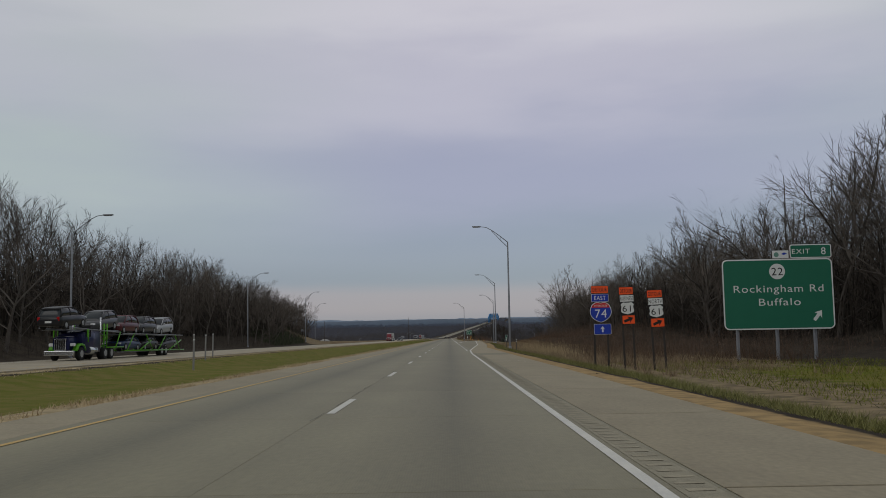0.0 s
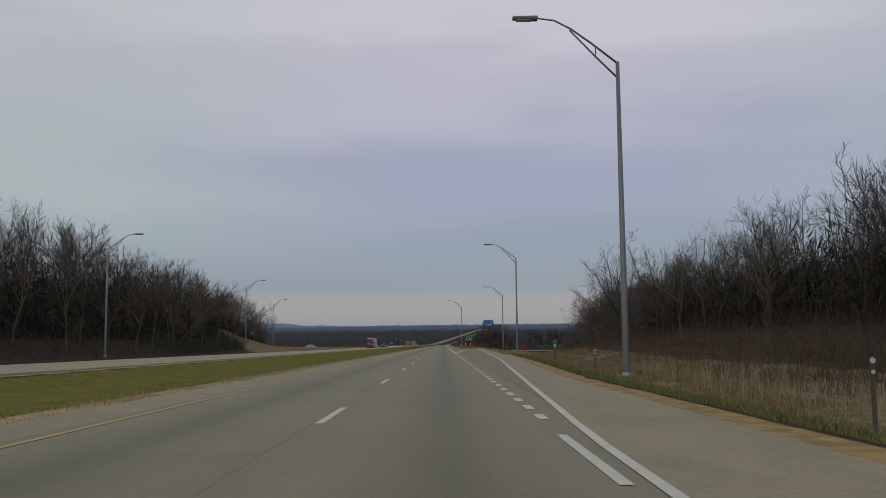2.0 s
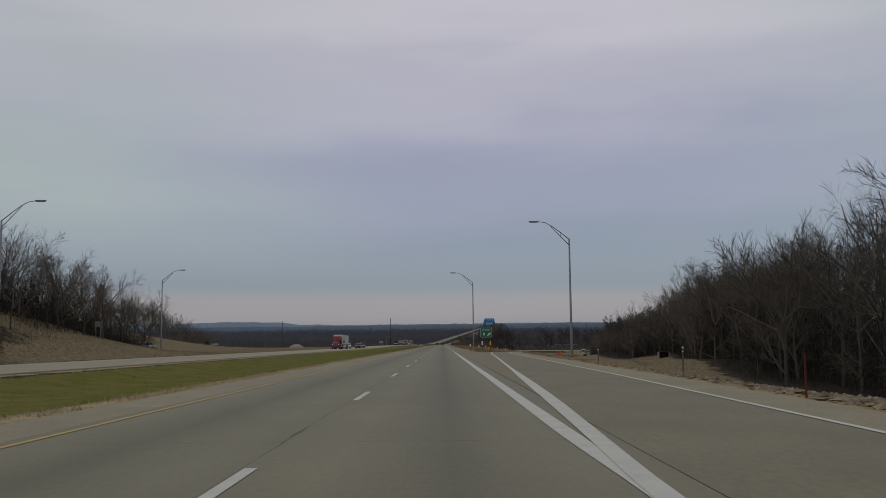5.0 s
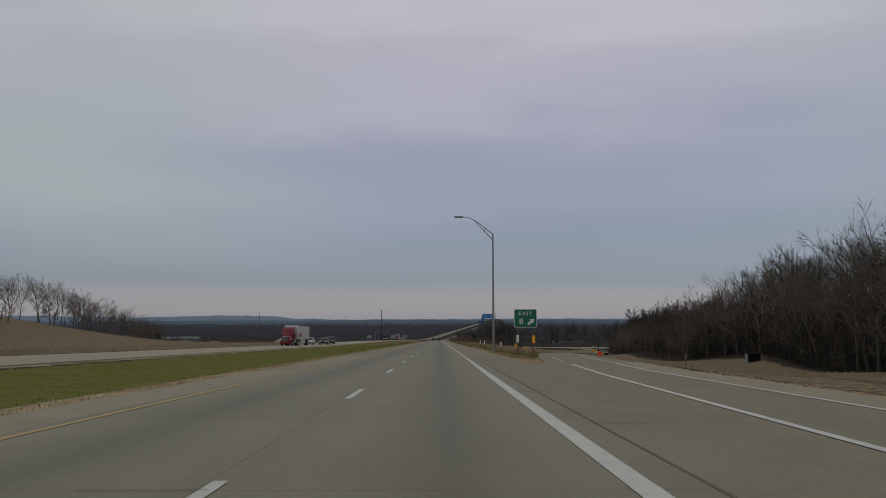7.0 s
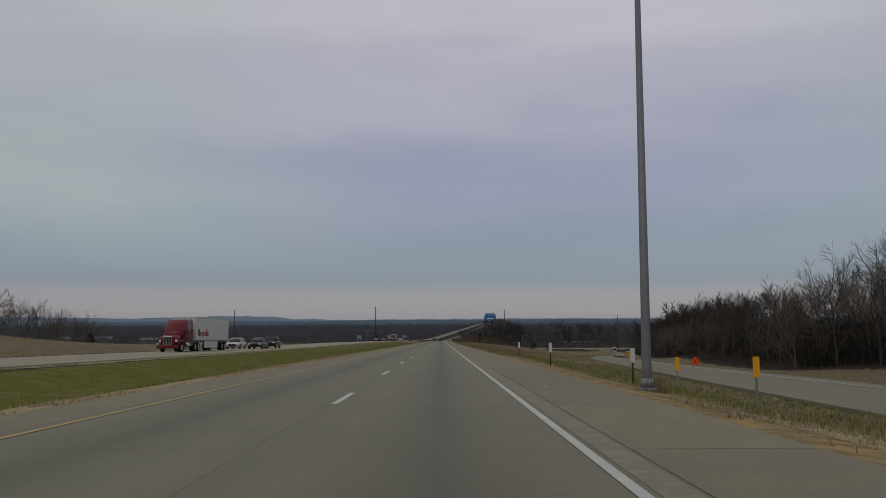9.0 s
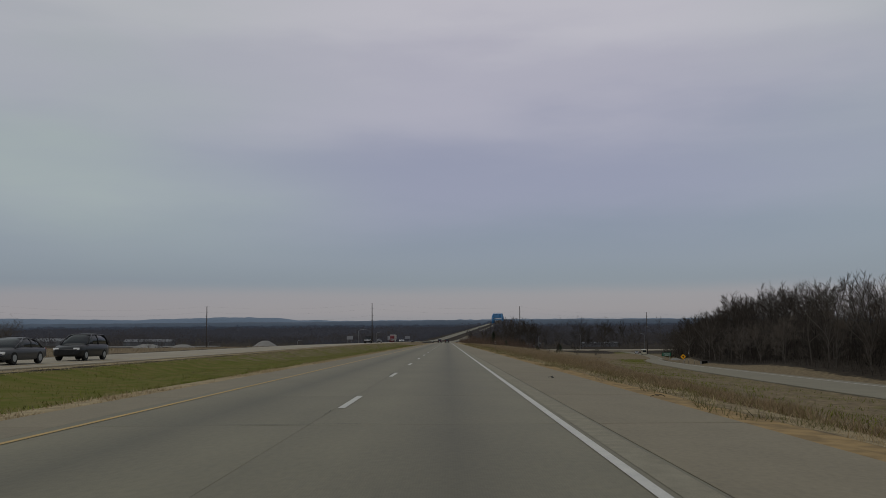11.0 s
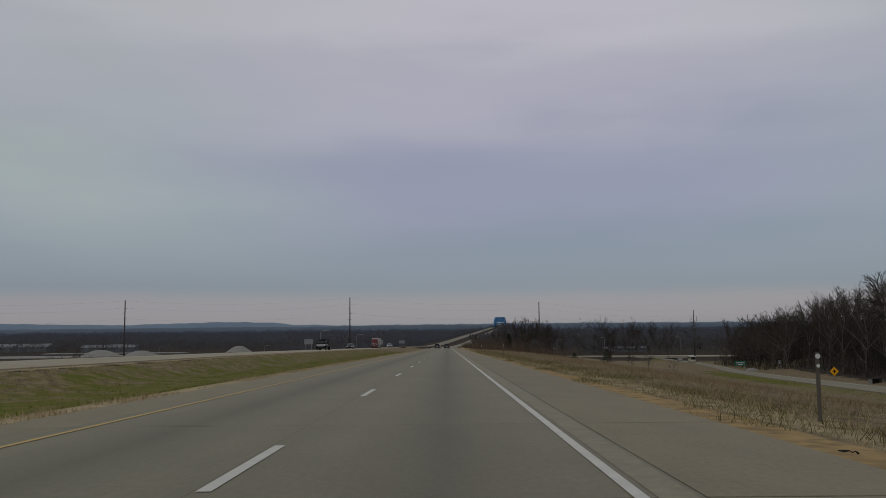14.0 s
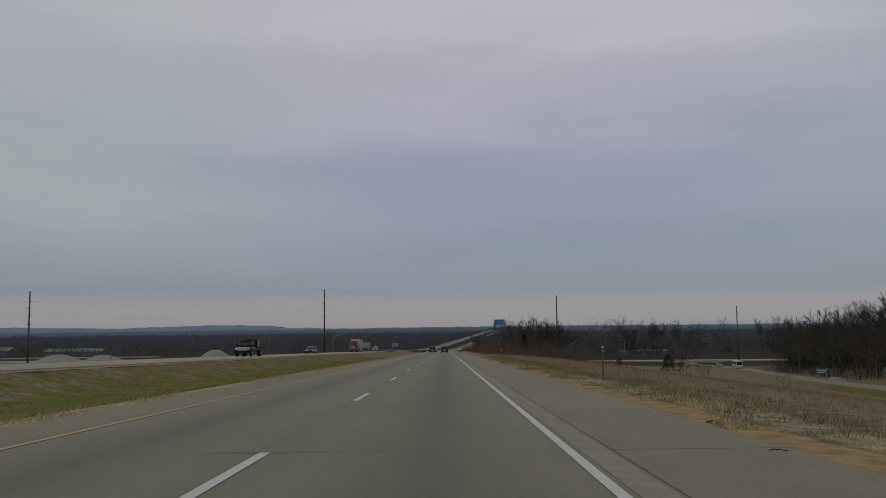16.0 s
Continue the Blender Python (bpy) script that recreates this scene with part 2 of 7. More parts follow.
def part_mesh(name, me, parent=None, label="", m=None):
    ob = new(name, me)
    if parent:
        ob.parent = parent
    if m is not None:
        ob.matrix_basis = m
    if label:
        ob["label"] = label
    return ob


def empty(name, m, label, category, group="", kind=""):
    ob = new(name)
    ob.empty_display_size = 0.2
    ob.matrix_basis = m
    return tagged(ob, label, category, group, kind)


def add_box(bm, cx, cy, cz, sx, sy, sz, bevel=0.0, m=None):
    """A box of the given centre and size, with bevelled edges."""
    g = bmesh.ops.create_cube(bm, size=1.0)["verts"]
    bmesh.ops.scale(bm, vec=(sx, sy, sz), verts=g)
    if bevel:
        es = list({e for v in g for e in v.link_edges})
        g = list({v for f in bmesh.ops.bevel(bm, geom=es, offset=bevel, segments=2, affect="EDGES", profile=0.6)["faces"] for v in f.verts} | {v for v in g if v.is_valid})
    bmesh.ops.translate(bm, vec=(cx, cy, cz), verts=g)
    if m is not None:
        bmesh.ops.transform(bm, matrix=m, verts=g)
    return g


def box_part(name, c, s, mat, parent, label="", bevel=0.0):
    bm = bmesh.new()
    add_box(bm, *c, *s, bevel)
    return part(name, bm, mat, parent, label)


def tube(bm, pts, radii, sides=8, cap=True):
    """A tapered tube through the points."""
    rings = []
    pts = [Vector(p) for p in pts]
    for i, p in enumerate(pts):
        d = (pts[min(i + 1, len(pts) - 1)] - pts[max(i - 1, 0)]).normalized()
        a = d.cross(Vector((0, 0, 1)) if abs(d.z) < 0.9 else Vector((0, 1, 0))).normalized()
        b = d.cross(a)
        rings.append([bm.verts.new(p + radii[i] * (a * math.cos(k * math.tau / sides) + b * math.sin(k * math.tau / sides))) for k in range(sides)])
    for r, s in zip(rings, rings[1:]):
        for k in range(sides):
            f = bm.faces.new((r[k], r[(k + 1) % sides], s[(k + 1) % sides], s[k]))
            f.smooth = True
    if cap:
        bm.faces.new(rings[0][::-1])
        bm.faces.new(rings[-1])


def sm(a, b, v):
    """A smooth step from 0 at a to 1 at b."""
    t = np.clip((np.asarray(v, float) - a) / (b - a), 0, 1)
    return t * t * (3 - 2 * t)


# ---- the lie of the land: x across the road, u along it ----
SAG0, SAG1, RISE = 1150.0, 1350.0, 0.0095   # the vertical curve at the foot of the hill, then the climb to the bridge


def road_z(u):
    u = np.asarray(u, float)
    d = np.clip(u - SAG0, 0, SAG1 - SAG0)
    return -G * np.minimum(u, SAG1) + (G + RISE) * d * d / (2 * (SAG1 - SAG0)) + RISE * np.clip(u - SAG1, 0, None)


def road_x(u):
    u = np.asarray(u, float)
    t = np.clip((u - 900) / 400, 0, None)
    return np.where(u < 1300, 0.087 * 200 * np.clip(t, 0, 1) ** 2, 0.087 * 200 + 0.087 * (u - 1300))


def ramp_x(u):
    """Left edge line of the exit ramp."""
    u = np.asarray(u, float)
    early = np.interp(u, (168, 171, 174.5, 183, 204, 238, 257, 268, 275, 288), (1.70, 1.80, 1.98, 2.36, 3.25, 4.7, 5.42, 6.1, 6.65, 7.9))
    d = u - 288
    late = 7.9 + 0.1 * d + 1.85e-4 * d * d
    end = np.interp(u, (740, 780, 820, 860, 940, 1000), (91.9, 100.5, 108, 114, 122, 127))
    return np.where(u < 288, early, np.where(u < 740, late, end))


def ramp_e(u):
    u = np.asarray(u, float)
    return np.where(u < 750, -8.0 * np.clip((u - 269) / 481, 0, 1) ** 1.2, np.minimum(-8.0, np.interp(u, (750, 830, 940, 1000), (-23.7, -25.6, -26.4, -26.4)) - road_z(u)))


RAMP_RIGHT = ((60, 1.70), (71, 1.86), (76, 1.95), (85, 2.35), (96, 2.85), (108, 3.38), (122, 4.05), (140, 4.68), (174, 5.6), (195, 6.33), (209, 6.65), (221, 6.95), (245, 7.4), (261, 7.78), (267, 8.2), (280, 9.55), (297, 11.6), (320, 15.04))


def ramp_right(u):
    """Right edge line of the ramp and its taper."""
    u = np.asarray(u, float)
    a = np.array(RAMP_RIGHT)
    return np.where(u < 320, np.interp(u, a[:, 0], a[:, 1]), ramp_x(u) + 3.75)


def pave_right(u):
    """Outer edge of the pavement to the right, main road or ramp taper."""
    u = np.asarray(u, float)
    return np.where(u < 271.3, np.maximum(4.25, ramp_right(u) + 1.45), 4.25)


def opp_e(u):
    """The far carriageway lies level at first and a little higher later on."""
    return 0.4 * sm(380, 560, u)


def wood_right(u):
    return np.interp(u, (-60, 60, 120, 200, 240, 290, 330, 386, 430, 500, 560, 613, 750, 900), (27, 26, 25, 26, 31, 38, 48, 61, 63, 64, 70, 78, 107, 132))


def wood_left(u):
    return np.interp(u, (-60, 200, 235, 262, 300, 340), (-40.5, -40.5, -42, -47, -50, -56))


def land_e(x, u):
    """Height of the ground above the plane of the road."""
    x, u = np.broadcast_arrays(np.asarray(x, float), np.asarray(u, float))
    x = x - road_x(u)
    # median
    med = -0.55 * sm(-7.0, -12.0, x) * sm(-19.8, -15.0, x)
    e = np.where((x > -20) & (x < -6.8), -0.06 + med + opp_e(u) * sm(-14.5, -19.2, x), 0.0)
    e = e + np.where((x <= -20) & (x > -34), opp_e(u) - 0.08, 0.0)
    # left verge and wooded hill
    left = opp_e(u) - 0.3 * sm(-32, -35, x) + 9.5 * sm(-36, -62, x) * (1 - sm(245, 335, u)) + 9.5 * sm(-66, -112, x) * sm(250, 330, u) * (1 - sm(380, 550, u)) - 7.0 * sm(-34, -80, x) * sm(520, 660, u)
    e = np.where(x <= -32, left, e)
    # right verge
    edge = pave_right(u)
    d = x - edge
    verge = -0.05 - 0.3 * sm(0.3, 3.5, d) + 1.6 * sm(9.5, 21, x) * sm(88, 118, u) * sm(190, 165, u) + 7.5 * sm(20, 55, x) * (1 - sm(130, 215, u)) - 2.6 * sm(1.5, 12, d) * sm(165, 225, u) * (1 - sm(255, 300, u))
    rx, re = ramp_x(u), ramp_e(u)
    f = np.clip((x - 4.25) / np.maximum(rx - 4.25, 0.5), 0, 1)
    between = -0.05 + (re + 0.0) * (f * f * (3 - 2 * f)) - 0.25 * np.sin(np.pi * f) * sm(290, 330, u)
    open_side = sm(300, 330, u) * (1 - sm(450, 540, u))
    beyond = re - 0.15 - 1.3 * sm(5, 12, x - rx) - 1.0 * sm(8, 26, x - rx) * open_side + (6.0 + 5.0 * sm(560, 690, u)) * sm(9 + 21 * open_side - 4 * sm(560, 690, u), 58 - 12 * sm(560, 690, u), x - rx) * sm(330, 420, u) * (1 - sm(800, 960, u))
    late = np.where(x < rx + 0.1, between, beyond)
    w = sm(262, 296, u)
    right = verge * (1 - w) + late * w
    e = np.where(x > 4.2, right, e)
    # under the pavements
    e = np.where((x > -6.7) & (x < np.minimum(edge - 0.05, 60)), -0.2, e)
    e = np.where((x > -31.3) & (x < -19.9), opp_e(u) - 0.2, e)
    e = np.where((u > 262) & (u < 1000) & (x > rx - 0.7) & (x < rx + 4.6), re - 0.12, e)
    return e


FLOOD = -27.5


def land_z(x, u):
    """Height of the ground: the cut through the bluff, then the flood plain with the road on its bank."""
    x, u = np.broadcast_arrays(np.asarray(x, float), np.asarray(u, float))
    near = road_z(u) + land_e(x, u)
    d = np.abs(x - road_x(u) + 8)
    out = sm(45, 170, d) * np.where(x > 0, sm(840, 980, u), sm(520, 800, u))
    bank = sm(24, 70, d) * sm(800, 1000, u)
    keep = sm(16, 6, np.abs(x - ramp_x(u) - 2)) * (u > 288) * (u < 1000)
    return near + (FLOOD - near) * np.maximum(out, bank) * (1 - keep)


def base_z(x, u):
    return float(land_z(x, u))


def zone(x, u):
    """Weights of green turf, dry grass and gravel."""
    x, u = np.broadcast_arrays(np.asarray(x, float), np.asarray(u, float))
    edge = pave_right(u)
    x = x - road_x(u)
    green = 0.75 * sm(-7.6, -8.6, x) * sm(-19.6, -18.2, x) * (1 - 0.6 * sm(640, 760, u))
    green = green + 0.55 * sm(0.9, 1.6, x - edge) * sm(3.6, 2.2, x - edge) * (1 - sm(170, 190, u))
    green = green + 0.8 * sm(9, 13, x) * sm(22, 17, x) * (1 - sm(30, 48, u))
    rx = ramp_x(u)
    green = green + 0.75 * (sm(5.6, 7.0, x) * sm(0.5, 2.0, rx - x)) * sm(300, 312, u) * (1 - sm(340, 380, u))
    green = green + 0.75 * sm(12.0, 7.0, rx - x) * sm(0.8, 1.6, rx - x) * sm(345, 400, u)
    green = green + 0.5 * sm(5.5, 7, x - rx) * sm(14, 10, x - rx) * sm(280, 320, u)
    green = green + 0.55 * sm(9.5, 11, x) * sm(19, 15, x) * sm(188, 198, u) * sm(262, 240, u)
    green = green + 0.42 * sm(-33, -36, x) * sm(-120, -90, x) * sm(245, 275, u) * (1 - sm(500, 560, u))
    straw = 1.0 * sm(-6.6, -6.8, x) * sm(-9.0, -7.9, x) + 0.6 * sm(-18.6, -19.4, x) * sm(-20.4, -19.9, x) + 0.5 * sm(0.7, 1.2, x - edge) * sm(3.4, 2.0, x - edge) * (u > 285)
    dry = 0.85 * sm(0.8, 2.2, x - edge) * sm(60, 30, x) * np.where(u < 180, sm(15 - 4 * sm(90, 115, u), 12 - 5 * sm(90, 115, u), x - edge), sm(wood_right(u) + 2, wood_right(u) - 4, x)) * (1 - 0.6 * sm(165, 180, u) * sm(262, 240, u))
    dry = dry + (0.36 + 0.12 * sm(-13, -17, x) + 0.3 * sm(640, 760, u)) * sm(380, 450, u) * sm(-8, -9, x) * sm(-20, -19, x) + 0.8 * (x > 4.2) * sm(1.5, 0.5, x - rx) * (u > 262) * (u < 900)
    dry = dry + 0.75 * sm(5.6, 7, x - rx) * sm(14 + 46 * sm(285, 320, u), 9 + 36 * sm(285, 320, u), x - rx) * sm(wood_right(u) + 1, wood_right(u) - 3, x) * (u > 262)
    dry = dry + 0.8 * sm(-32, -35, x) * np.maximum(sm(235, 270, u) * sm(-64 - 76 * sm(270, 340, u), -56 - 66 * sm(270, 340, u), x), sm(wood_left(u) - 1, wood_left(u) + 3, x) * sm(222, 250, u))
    dry = dry * (1 - 0.85 * np.clip(green, 0, 1) * (x > -6))
    gravel = 0.95 * sm(-0.3, 0.1, x - edge) * sm(1.35, 0.55, x - edge) + 0.6 * sm(-7.3, -7.0, x) * sm(-6.5, -6.7, x)
    gravel = gravel + 0.6 * sm(0.3, 1.0, x - edge) * sm(5.0, 3.0, x - edge) * sm(150, 175, u) * (1 - sm(230, 262, u))
    gravel = gravel + 0.9 * sm(268, 270, u) * (1 - sm(281, 292, u)) * (x > 4.2) * (x < rx)
    low = sm(660, 720, u) * sm(1000, 980, u) * sm(12, 20, x) * sm(190, 160, x)
    dry, green = dry + 0.5 * low, green + 0.42 * low
    far = sm(700, 900, u) * sm(30, 60, np.abs(x + 8)) * (1 - low)
    k = (1 - far) * (1 - sm(880, 1000, u))
    return np.clip(green * k, 0, 1), np.clip(dry * k + 0.05 * far, 0, 1), np.clip(gravel * k, 0, 1), np.clip(straw * k, 0, 1)


def make_ground():
    xs = np.concatenate([-np.geomspace(130, 4800, 34)[::-1], np.arange(-126, -36, 3.0), np.arange(-36, -21, 0.9), np.arange(-21, -10, 0.6), np.arange(-10, -6.2, 0.25), np.arange(-6.2, 3.4, 1.2), np.arange(3.4, 10.6, 0.22), np.arange(10.6, 26, 0.7), np.arange(26, 130, 2.5), np.geomspace(132, 4800, 34)])
    us = np.concatenate([np.arange(-120, -10, 10.0), np.arange(-10, 640, 2.2), np.arange(640, 1000, 6.0), np.geomspace(1000, 4900, 50)])
    X, U = np.meshgrid(xs, us)
    XX = X + road_x(U)
    Z = land_z(XX, U)
    rough = np.random.default_rng(8).normal(0, 0.6, X.shape)
    ok = (land_e(XX, U) > -90) & ~((X > -6.8) & (X < pave_right(U) + 0.1)) & ~((X > -31.5) & (X < -19.7)) & ~((U > 255) & (X > ramp_x(U) - 1.2) & (X < ramp_x(U) + 5.2))
    Z = Z + np.where(ok, np.where((X > 3.4) & (X < 10.6), 0.011, 0.03) * rough * np.where((X > -20) & (X < -6), 0.3, 1.0), 0)
    nu, nx = X.shape
    idx = np.arange(nu * nx).reshape(nu, nx)
    faces = np.stack([idx[:-1, :-1], idx[:-1, 1:], idx[1:, 1:], idx[1:, :-1]], -1).reshape(-1, 4)
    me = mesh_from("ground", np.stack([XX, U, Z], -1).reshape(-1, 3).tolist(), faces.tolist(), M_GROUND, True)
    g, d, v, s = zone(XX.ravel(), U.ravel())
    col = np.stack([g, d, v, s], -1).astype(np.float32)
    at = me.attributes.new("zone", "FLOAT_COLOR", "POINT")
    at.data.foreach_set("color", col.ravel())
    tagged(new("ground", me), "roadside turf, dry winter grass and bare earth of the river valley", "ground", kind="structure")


make_ground()


# ---- pavements ----
def ribbon(name, left, right, u0, u1, step, lift, mat, zfun=None, thick=0.0, parent=None):
    """A paved or painted strip between two edges that are given along the road, with sides."""
    us = np.arange(u0, u1 + step * 0.5, step)
    L = np.array([left(u) for u in us], float).ravel() + road_x(us)
    R = np.array([right(u) for u in us], float).ravel() + road_x(us)
    z = (zfun or road_z)(us) + lift
    n = len(us)
    v = [(L[i], us[i], z[i]) for i in range(n)] + [(R[i], us[i], z[i]) for i in range(n)]
    f = [(i, n + i, n + i + 1, i + 1) for i in range(n - 1)]
    if thick:
        v += [(L[i], us[i], z[i] - thick) for i in range(n)] + [(R[i], us[i], z[i] - thick) for i in range(n)]
        f += [(2 * n + i, i, i + 1, 2 * n + i + 1) for i in range(n - 1)]
        f += [(n + i, 3 * n + i, 3 * n + i + 1, n + i + 1) for i in range(n - 1)]
    ob = new(name, mesh_from(name, v, f, mat))
    if parent:
        ob.parent = parent
    return ob


XD, XW, XY = -1.78, 1.70, -5.16     # lane line, right edge line, left edge line
X_JOINT, X_LEFT, X_LANE_L = 2.2, -6.75, -5.45
U_SLAB0, SLAB, N_SLAB = -12.0, 6.2, 106
U_SLAB1 = U_SLAB0 + SLAB * N_SLAB
PITCH = -math.degrees(math.atan(G))

road = tagged(new("road"), "two concrete lanes of a divided highway running downhill", "road", kind="structure")
ribbon("far_lanes", lambda u: X_LANE_L, lambda u: X_JOINT, U_SLAB1, 2850, 8, 0.0, M_LANE, thick=0.3, parent=road)
ribbon("far_shoulder", lambda u: X_LEFT, lambda u: X_LANE_L - 0.01, U_SLAB1, 2850, 8, 0.0, M_SHOULDER, thick=0.3, parent=road)
ribbon("far_shoulder", lambda u: X_JOINT + 0.01, lambda u: 4.25, U_SLAB1, 2850, 8, 0.0, M_SHOULDER, thick=0.3, parent=road)
ribbon("road_base", lambda u: X_LEFT + 0.1, lambda u: 4.15, U_SLAB0, U_SLAB1, 6.2, -0.012, M_JOINT, parent=road)
ramp = tagged(new("exit_ramp"), "grey concrete exit ramp that bends away downhill", "ramp", kind="structure")
ribbon("ramp_taper", lambda u: X_JOINT + 0.015, lambda u: pave_right(min(u, 271.2)), 56.2, 271.2, 2.15, 0.0, M_RAMP, thick=0.3, parent=ramp)
ribbon("gore_paving", lambda u: X_JOINT + 0.03, lambda u: max(ramp_x(u) - 0.1, X_JOINT + 0.05), 183, 271.2, 2.1, 0.005, M_SHOULDER, parent=ramp)
ribbon("taper_shoulder", lambda u: ramp_right(u) + 0.06, lambda u: pave_right(min(u, 271.2)) - 0.01, 62, 271.2, 2.1, 0.005, M_SHOULDER_BRIGHT, parent=ramp)
ribbon("gore_slab", lambda u: X_JOINT + 0.015, lambda u: 4.25, 271.2, 291.8, 2.06, 0.0, M_SHOULDER, thick=0.3, parent=ramp)
ribbon("ramp_lane", lambda u: ramp_x(u) - 1.0, lambda u: float(ramp_right(u)) + 1.2, 270.8, 985, 3, 0.004, M_RAMP, lambda u: road_z(u) + ramp_e(u), 0.3, ramp)
opp = tagged(new("opposite_carriageway"), "pale concrete carriageway of the oncoming traffic", "road", kind="structure")
ribbon("far_carriageway", lambda u: -31.0, lambda u: -20.0, 780, 2850, 6, 0.0, M_LANE, lambda u: road_z(u) + opp_e(u), 0.3, opp)
ribbon("carriageway", lambda u: -31.0, lambda u: -20.0, -120, 780, 6, 0.0, M_OPP, lambda u: road_z(u) + opp_e(u), 0.3, opp)
for xl, mt, nm in ((-21.9, M_YELLOW, "yellow_line"), (-29.0, M_WHITE, "white_line")):
    ribbon(nm, lambda u: xl - 0.07, lambda u: xl + 0.07, -120, 1500, 6, 0.006, mt, lambda u: road_z(u) + opp_e(u), 0, opp)

# edge lines
ribbon("white_edge_line", lambda u: XW - 0.058, lambda u: XW + 0.058, -12, 60, 3, 0.007, M_WHITE, parent=road)
ribbon("white_edge_line", lambda u: XW - 0.058, lambda u: XW + 0.058, 290, 1500, 6, 0.007, M_WHITE, parent=road)
ribbon("yellow_edge_line", lambda u: XY - 0.05, lambda u: XY + 0.05, -12, 1500, 6, 0.007, M_YELLOW, parent=road)
ribbon("gore_line", lambda u: XW - 0.06 - 0.1 * float(sm(168, 176, u)) + 0.1 * float(sm(250, 286, u)), lambda u: XW + 0.06 + 0.04 * float(sm(170, 174, u)) - 0.04 * float(sm(176, 280, u)), 168, 290, 1.5, 0.007, M_WHITE, parent=road)
ribbon("gore_line", lambda u: ramp_x(u) - 0.13 + 0.05 * float(sm(185, 205, u)), lambda u: ramp_x(u) + 0.1 + 0.06 * float(sm(172, 182, u)) - 0.08 * float(sm(185, 205, u)), 169.5, 268, 1.5, 0.012, M_WHITE, parent=road)
ribbon("gore_line", lambda u: ramp_x(u) - 0.04, lambda u: ramp_x(u) + 0.05, 275, 292, 1.5, 0.03, M_WHITE, lambda u: road_z(u) + ramp_e(u), parent=road)
ribbon("ramp_right_line", lambda u: ramp_right(u) - 0.065, lambda u: ramp_right(u) + 0.065, 60, 271, 3, 0.009, M_WHITE, parent=road)
for off, mt, nm in ((3.75, M_WHITE, "ramp_right_line"),):
    ribbon(nm, lambda u: (ramp_x(u) if off == 0 else ramp_right(u)) - 0.06, lambda u: (ramp_x(u) if off == 0 else ramp_right(u)) + 0.06, 271, 970, 4, 0.02, mt, lambda u: road_z(u) + ramp_e(u), 0, ramp)


def strip_mesh(name, w, length, mat, thick=0.0):
    return mesh_from(name, [(-w / 2, 0, 0), (w / 2, 0, 0), (w / 2, length, 0), (-w / 2, length, 0)], [(0, 1, 2, 3)], mat)


DASH_0, DASH_P = 3.846 - 3.2, 12.921
me_dash = strip_mesh("lane_dash", 0.13, 3.2, M_WHITE)
for k in range(-1, 90):
    u = DASH_0 + k * DASH_P
    part_mesh("lane_dash", me_dash, road, m=pose(XD + float(road_x(u)) - 0.0, u, float(road_z(u)) + 0.007, PITCH if u < SAG0 else 0))
me_dot = strip_mesh("dotted_mark", 0.16, 0.95, M_WHITE)
for k in range(43):
    u = 78.5 + k * 2.1
    if u < 168:
        part_mesh("dotted_mark", me_dot, road, m=pose(XW - 0.05, u, float(road_z(u)) + 0.007, PITCH))
me_dot2 = strip_mesh("long_mark", 0.13, 3.9, M_WHITE)
part_mesh("dotted_mark", me_dot2, road, m=pose(XW - 0.1, 72.4, float(road_z(72.4)) + 0.007, PITCH))


# ---- street lamps ----
def street_lamp():
    lamp = empty("street_lamp", pose(0, 0, 0), "tall grey steel street lamp with a curved truss arm", "street lamp", "highway street lamps")
    bm = bmesh.new()
    tube(bm, [(0, 0, -0.3), (0, 0, 0.02), (0, 0, 12.4)], [0.14, 0.135, 0.075], 12)
    part("pole", bm, M_POLE, lamp)
    bm = bmesh.new()
    add_box(bm, 0, 0, 0.04, 0.42, 0.42, 0.07, 0.012)
    tube(bm, [(0, 0, 0.07), (0, 0, 0.32)], [0.19, 0.165], 12)
    part("base_plate", bm, M_STEEL, lamp)
    top = [(0, 12.35), (-0.95, 13.12), (-1.8, 13.75), (-2.45, 14.1), (-3.15, 14.2)]
    low = [(0, 11.75), (-0.85, 12.62), (-1.85, 13.7)]
    bm = bmesh.new()
    tube(bm, [(x, 0, z) for x, z in top], [0.045, 0.042, 0.04, 0.036, 0.032], 8)
    part("upper_arm", bm, M_POLE, lamp)
    bm = bmesh.new()
    tube(bm, [(x, 0, z) for x, z in low], [0.04, 0.038, 0.035], 8)
    part("lower_arm", bm, M_POLE, lamp)
    bm = bmesh.new()
    tube(bm, [(-0.85, 0, 12.6), (-0.85, 0, 13.05)], [0.022, 0.022], 6)
    part("strut", bm, M_POLE, lamp)
    bm = bmesh.new()
    g = add_box(bm, -3.6, 0, 14.19, 1.0, 0.36, 0.15, 0.05)
    for v in g:
        if v.is_valid and v.co.x < -3.75:
            v.co.z += 0.03 * (v.co.z < 14.19)
            v.co.y *= 0.8
    head = part("lamp_head", bm, M_POLE, lamp)
    bm = bmesh.new()
    add_box(bm, -3.65, 0, 14.11, 0.6, 0.26, 0.03, 0.01)
    part("lens", bm, material("lamp_glass", (0.35, 0.36, 0.36), 0.25), head)
    return lamp


LAMPS_R = [(7.05, 97.7), (9.6, 174.2), (13.1, 249.4), (5.7, 317.9)]
LAMPS_L = [(-37.5, 84.0), (-38.6, 162.7), (-40.9, 241.8), (-49.6, 313.7)]
first = street_lamp()
k = 0
